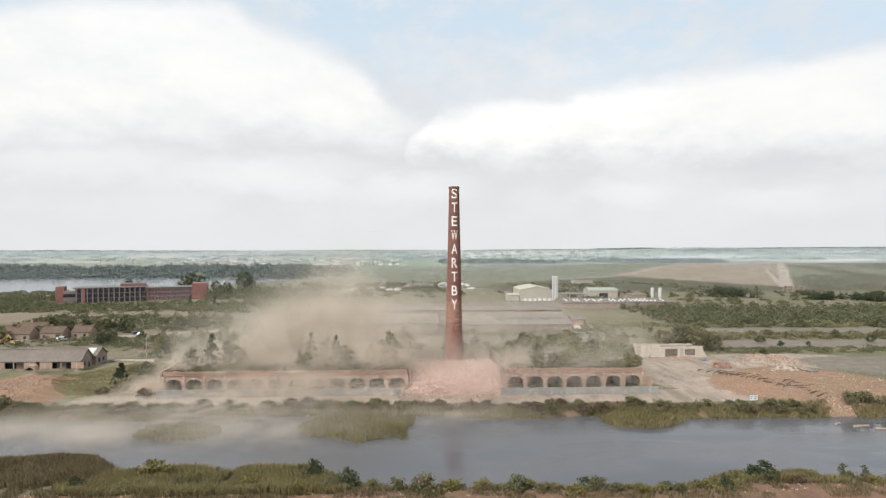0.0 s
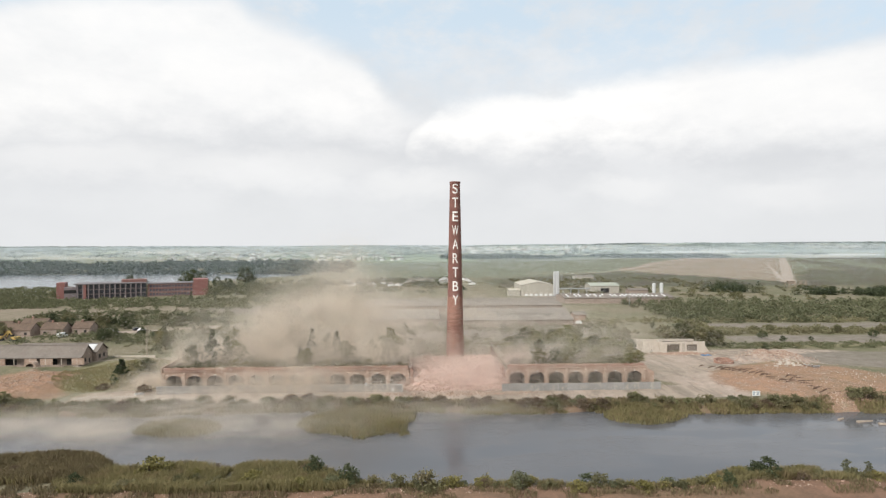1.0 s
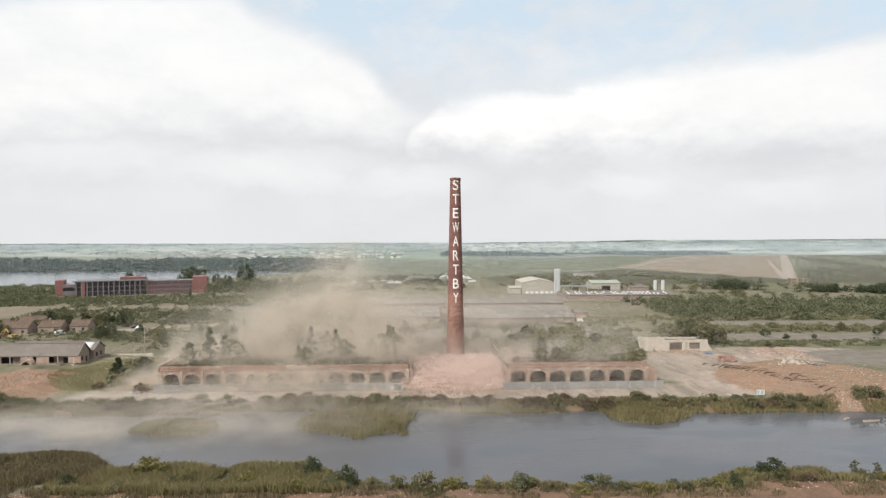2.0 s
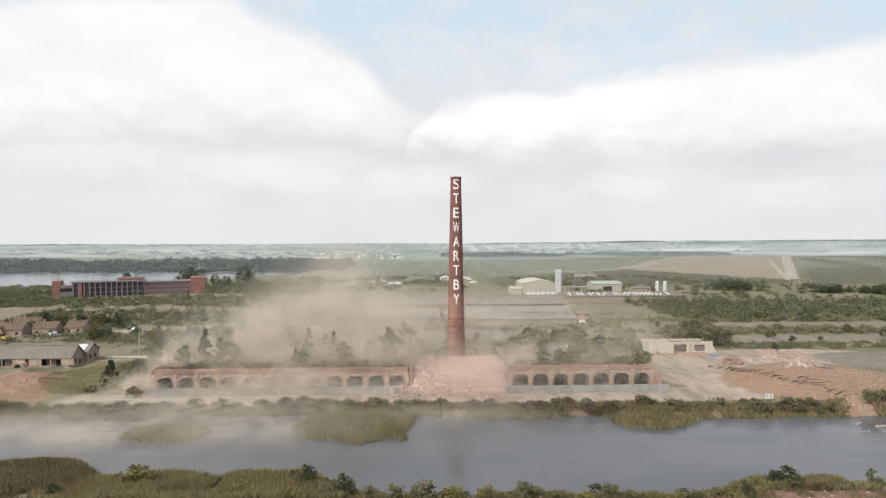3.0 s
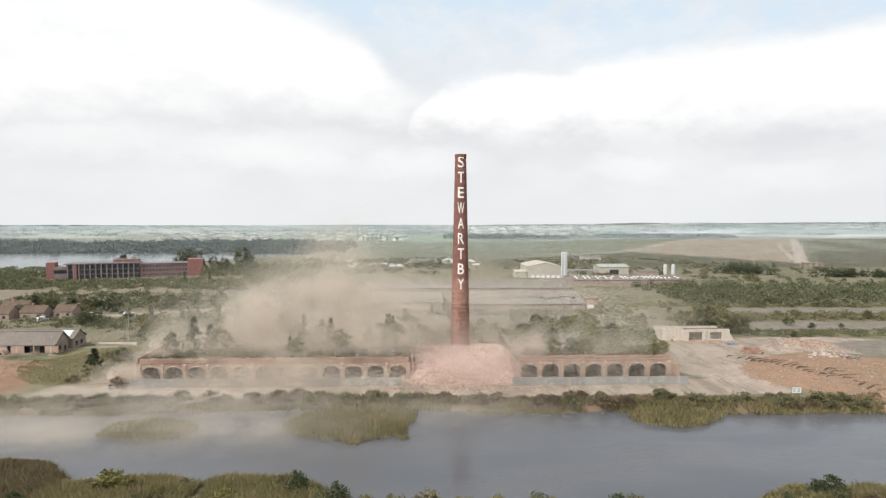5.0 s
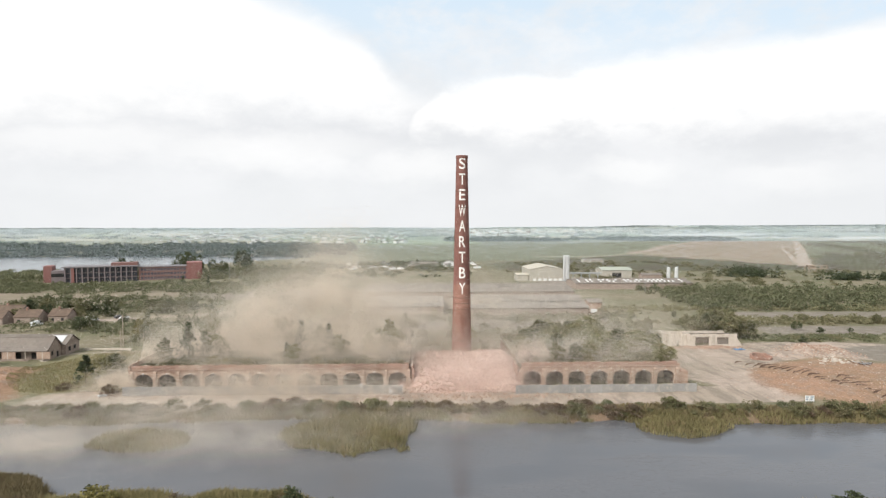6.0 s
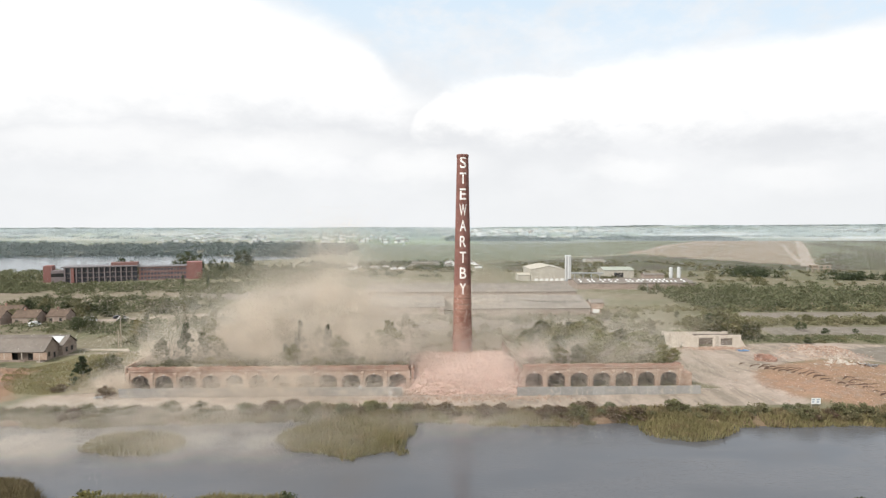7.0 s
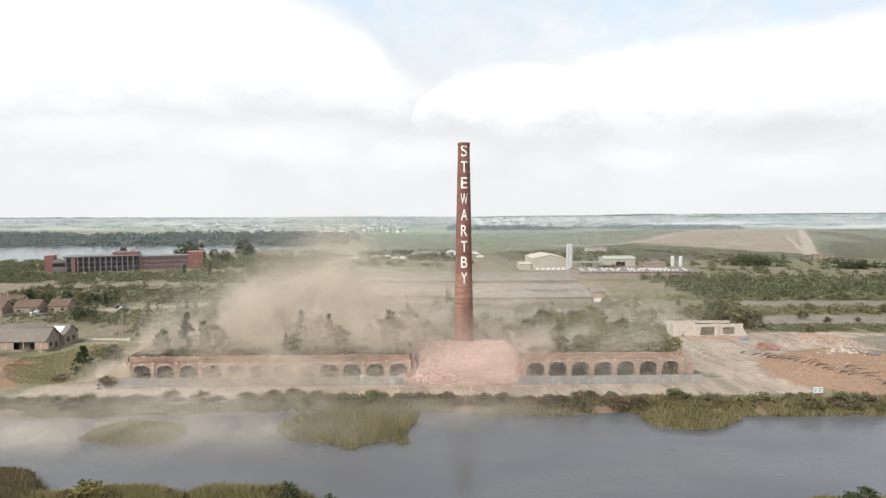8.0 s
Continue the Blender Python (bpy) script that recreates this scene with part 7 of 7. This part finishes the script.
def cloud(name, puffs, size, material, label, seed, wisp=0.9, rate=1.0, axis="y", step=6.0):
    """Hanging dust: fine specks spread evenly over many wavy curtains, thick where the puffs lie, torn into wisps."""
    rng = np.random.default_rng(seed)
    P = np.array(puffs, float)
    lo, hi = (P[:, :3] - 2.3 * P[:, 3:6]).min(0), (P[:, :3] + 2.3 * P[:, 3:6]).max(0)
    lo[2] = max(lo[2], -0.7)
    a, b, c = (0, 2, 1) if axis == "y" else (0, 1, 2)
    na, nb = int((hi[a] - lo[a]) / 0.8) + 2, int((hi[b] - lo[b]) / 0.8) + 2
    ga, gb = np.meshgrid(np.linspace(lo[a], hi[a], na), np.linspace(lo[b], hi[b], nb), indexing="ij")
    found = []
    for k, level in enumerate(np.arange(lo[c] + step / 2, hi[c], step)):
        q = np.zeros((na * nb, 3))
        q[:, a], q[:, b] = ga.ravel(), gb.ravel()
        q[:, c] = level + step * (lattice(q[:, a], q[:, b], 11, seed + k) - 0.5) + 0.5 * step * (lattice(q[:, a], q[:, b], 4, seed + 50 + k) - 0.5)
        ground = np.maximum(height(q[:, 0], q[:, 1]), WATER_Z)
        inside = (np.abs(q[:, 1] - 210) < 22.5) & (((q[:, 0] > -82) & (q[:, 0] < -4)) | ((q[:, 0] > 28) & (q[:, 0] < 74)))
        ground = np.where(inside, BASE + 6.1, ground) + 0.1
        dense = np.zeros(len(q))
        for cx, cy, cz, sx, sy, sz, n in P:
            side = np.exp(-0.5 * (((q[:, 0] - cx) / sx) ** 2 + ((q[:, 1] - cy) / sy) ** 2))
            tall = np.exp(-0.5 * ((q[:, 2] - cz) / sz) ** 2) + np.exp(-0.5 * ((2 * ground - q[:, 2] - cz) / sz) ** 2)
            dense += n * rate / (15.75 * sx * sy * sz) * side * tall
        f = 0.6 * value3(q, 9.0, seed) + 0.4 * value3(q, 3.5, seed + 5)
        dense *= step * np.clip(1 - wisp + 2.2 * wisp * (f - 0.22), 0.05, 1) * (q[:, 2] > ground)
        peak = dense.max()
        if peak < 0.4:
            continue
        d = min(0.9, 1 / math.sqrt(peak * 1.05))
        fa, fb = int((hi[a] - lo[a]) / d), int((hi[b] - lo[b]) / d)
        chance = stretch(stretch(dense.reshape(na, nb), fa, 0), fb, 1) * d * d
        off = stretch(stretch(q[:, c].reshape(na, nb), fa, 0), fb, 1)
        ia, ib = np.nonzero(chance > dither(np.arange(fa)[:, None], np.arange(fb)[None, :], k))
        p = np.zeros((len(ia), 3))
        p[:, a] = lo[a] + (ia + 0.5 + 0.8 * (rng.random(len(ia)) - 0.5)) * d
        p[:, b] = lo[b] + (ib + 0.5 + 0.8 * (rng.random(len(ia)) - 0.5)) * d
        p[:, c] = off[ia, ib] + 0.08 * rng.normal(size=len(ia))
        found.append(p)
    p = np.concatenate(found)
    o = new(name, raw_mesh(name, flecks(p, np.full(len(p), size), size * 0.8, rng, 3), 3, material))
    tagged(o, label, "dust", kind="stuff")


cloud("dust_cloud", [
    # the plume over the kiln, leaning with the wind, in a wider thin halo
    (-52, 206, 11, 21, 13, 9, 46000), (-18, 210, 18, 12, 11, 10, 22000), (14, 246, 13, 34, 16, 9, 80000),
    (-86, 189, 1.8, 5, 4, 2.0, 9000), (-79, 198, 6, 5, 6, 3.2, 6000), (-73, 206, 7, 7, 8, 4.5, 9000), (-61, 206, 9, 8, 9, 5.5, 22000), (-53, 206, 13, 9, 10, 7, 26000), (-42, 209, 18, 9, 10, 9, 30000),
    (-34, 213, 26, 8, 10, 9, 24000), (-27, 214, 35, 7, 9, 8, 11000), (-24, 210, 14, 9, 10, 8, 28000), (-10, 208, 10, 8, 8, 6, 12000),
    (50, 199, 9, 14, 7, 4.0, 17000), (56, 248, 7, 38, 22, 5, 26000), (-34, 258, 8, 34, 20, 6, 22000),
], 0.178, M_DUST, "drifting cloud of pale demolition dust over the kiln", 88, 0.9, 3.75, "y", 6.0)
cloud("dust_cloud", [
    (-78, 166, 1.4, 18, 5, 1.6, 20000), (-48, 165, 1.5, 15, 5, 1.7, 20000), (-88, 150, 0.5, 20, 6, 1.2, 22000), (-58, 147, 1.2, 18, 6, 1.6, 13000), (-114, 150, 0.6, 12, 8, 1.3, 12000), (-30, 146, 1.6, 11, 4, 1.4, 5000), (6, 158, 1.6, 18, 5, 1.7, 10000),
], 0.09, M_DUST, "low drift of pale dust over the pond", 86, 0.75, 8.0, "z", 0.7)
cloud("dust_cloud", [
    # rolling along the front of the kiln and over its edge
    (-62, 183, 2.5, 9, 3, 2.0, 3500), (-45, 182, 4, 10, 3.5, 2.6, 15000), (-28, 181, 4, 9, 3.5, 2.6, 7000), (-12, 180, 2.5, 8, 3.5, 1.8, 3000), (50, 184.5, 3.8, 17, 2.2, 2.6, 6000), (44, 190.5, 9.5, 15, 4, 3.4, 7000),
    (-12, 193, 11, 7, 4, 4, 9000), (-60, 193, 10, 9, 4, 3.5, 3000), (-36, 194, 9.5, 12, 4, 3.5, 8000),
], 0.104, M_DUST, "thin dust rolling along the front of the kiln", 87, 0.8, 10.0, "y", 2.2)
cloud("brick_dust", [
    (14, 188, 4.5, 11, 5, 2.8, 56000), (17, 184, 2.5, 6, 3, 2.0, 11000), (30, 197, 7.5, 8, 6, 2.6, 10000), (8, 212, 9, 8, 6, 3.5, 8000),
], 0.095, M_DUST_RED, "thin veil of pinkish brick dust over the collapse", 89, 0.6, 3.8, "y", 4.0)


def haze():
    """Summer haze over the far country, imitated by added pale specks that grow coarser with distance."""
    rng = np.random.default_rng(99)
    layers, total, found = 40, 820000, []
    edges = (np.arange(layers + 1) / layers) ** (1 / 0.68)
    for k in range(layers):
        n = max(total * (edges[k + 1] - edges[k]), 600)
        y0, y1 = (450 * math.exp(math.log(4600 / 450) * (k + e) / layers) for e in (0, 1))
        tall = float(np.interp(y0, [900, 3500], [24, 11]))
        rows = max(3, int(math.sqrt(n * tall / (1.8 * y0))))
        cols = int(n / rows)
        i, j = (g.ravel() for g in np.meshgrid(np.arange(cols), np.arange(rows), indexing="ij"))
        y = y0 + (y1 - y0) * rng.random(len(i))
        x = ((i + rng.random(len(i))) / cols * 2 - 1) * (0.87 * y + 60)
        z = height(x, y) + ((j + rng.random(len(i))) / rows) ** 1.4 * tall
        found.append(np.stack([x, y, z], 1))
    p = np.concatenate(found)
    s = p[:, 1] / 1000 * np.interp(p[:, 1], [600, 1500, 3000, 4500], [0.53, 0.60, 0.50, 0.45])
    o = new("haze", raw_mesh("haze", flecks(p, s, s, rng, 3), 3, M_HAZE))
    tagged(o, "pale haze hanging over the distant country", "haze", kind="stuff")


haze()
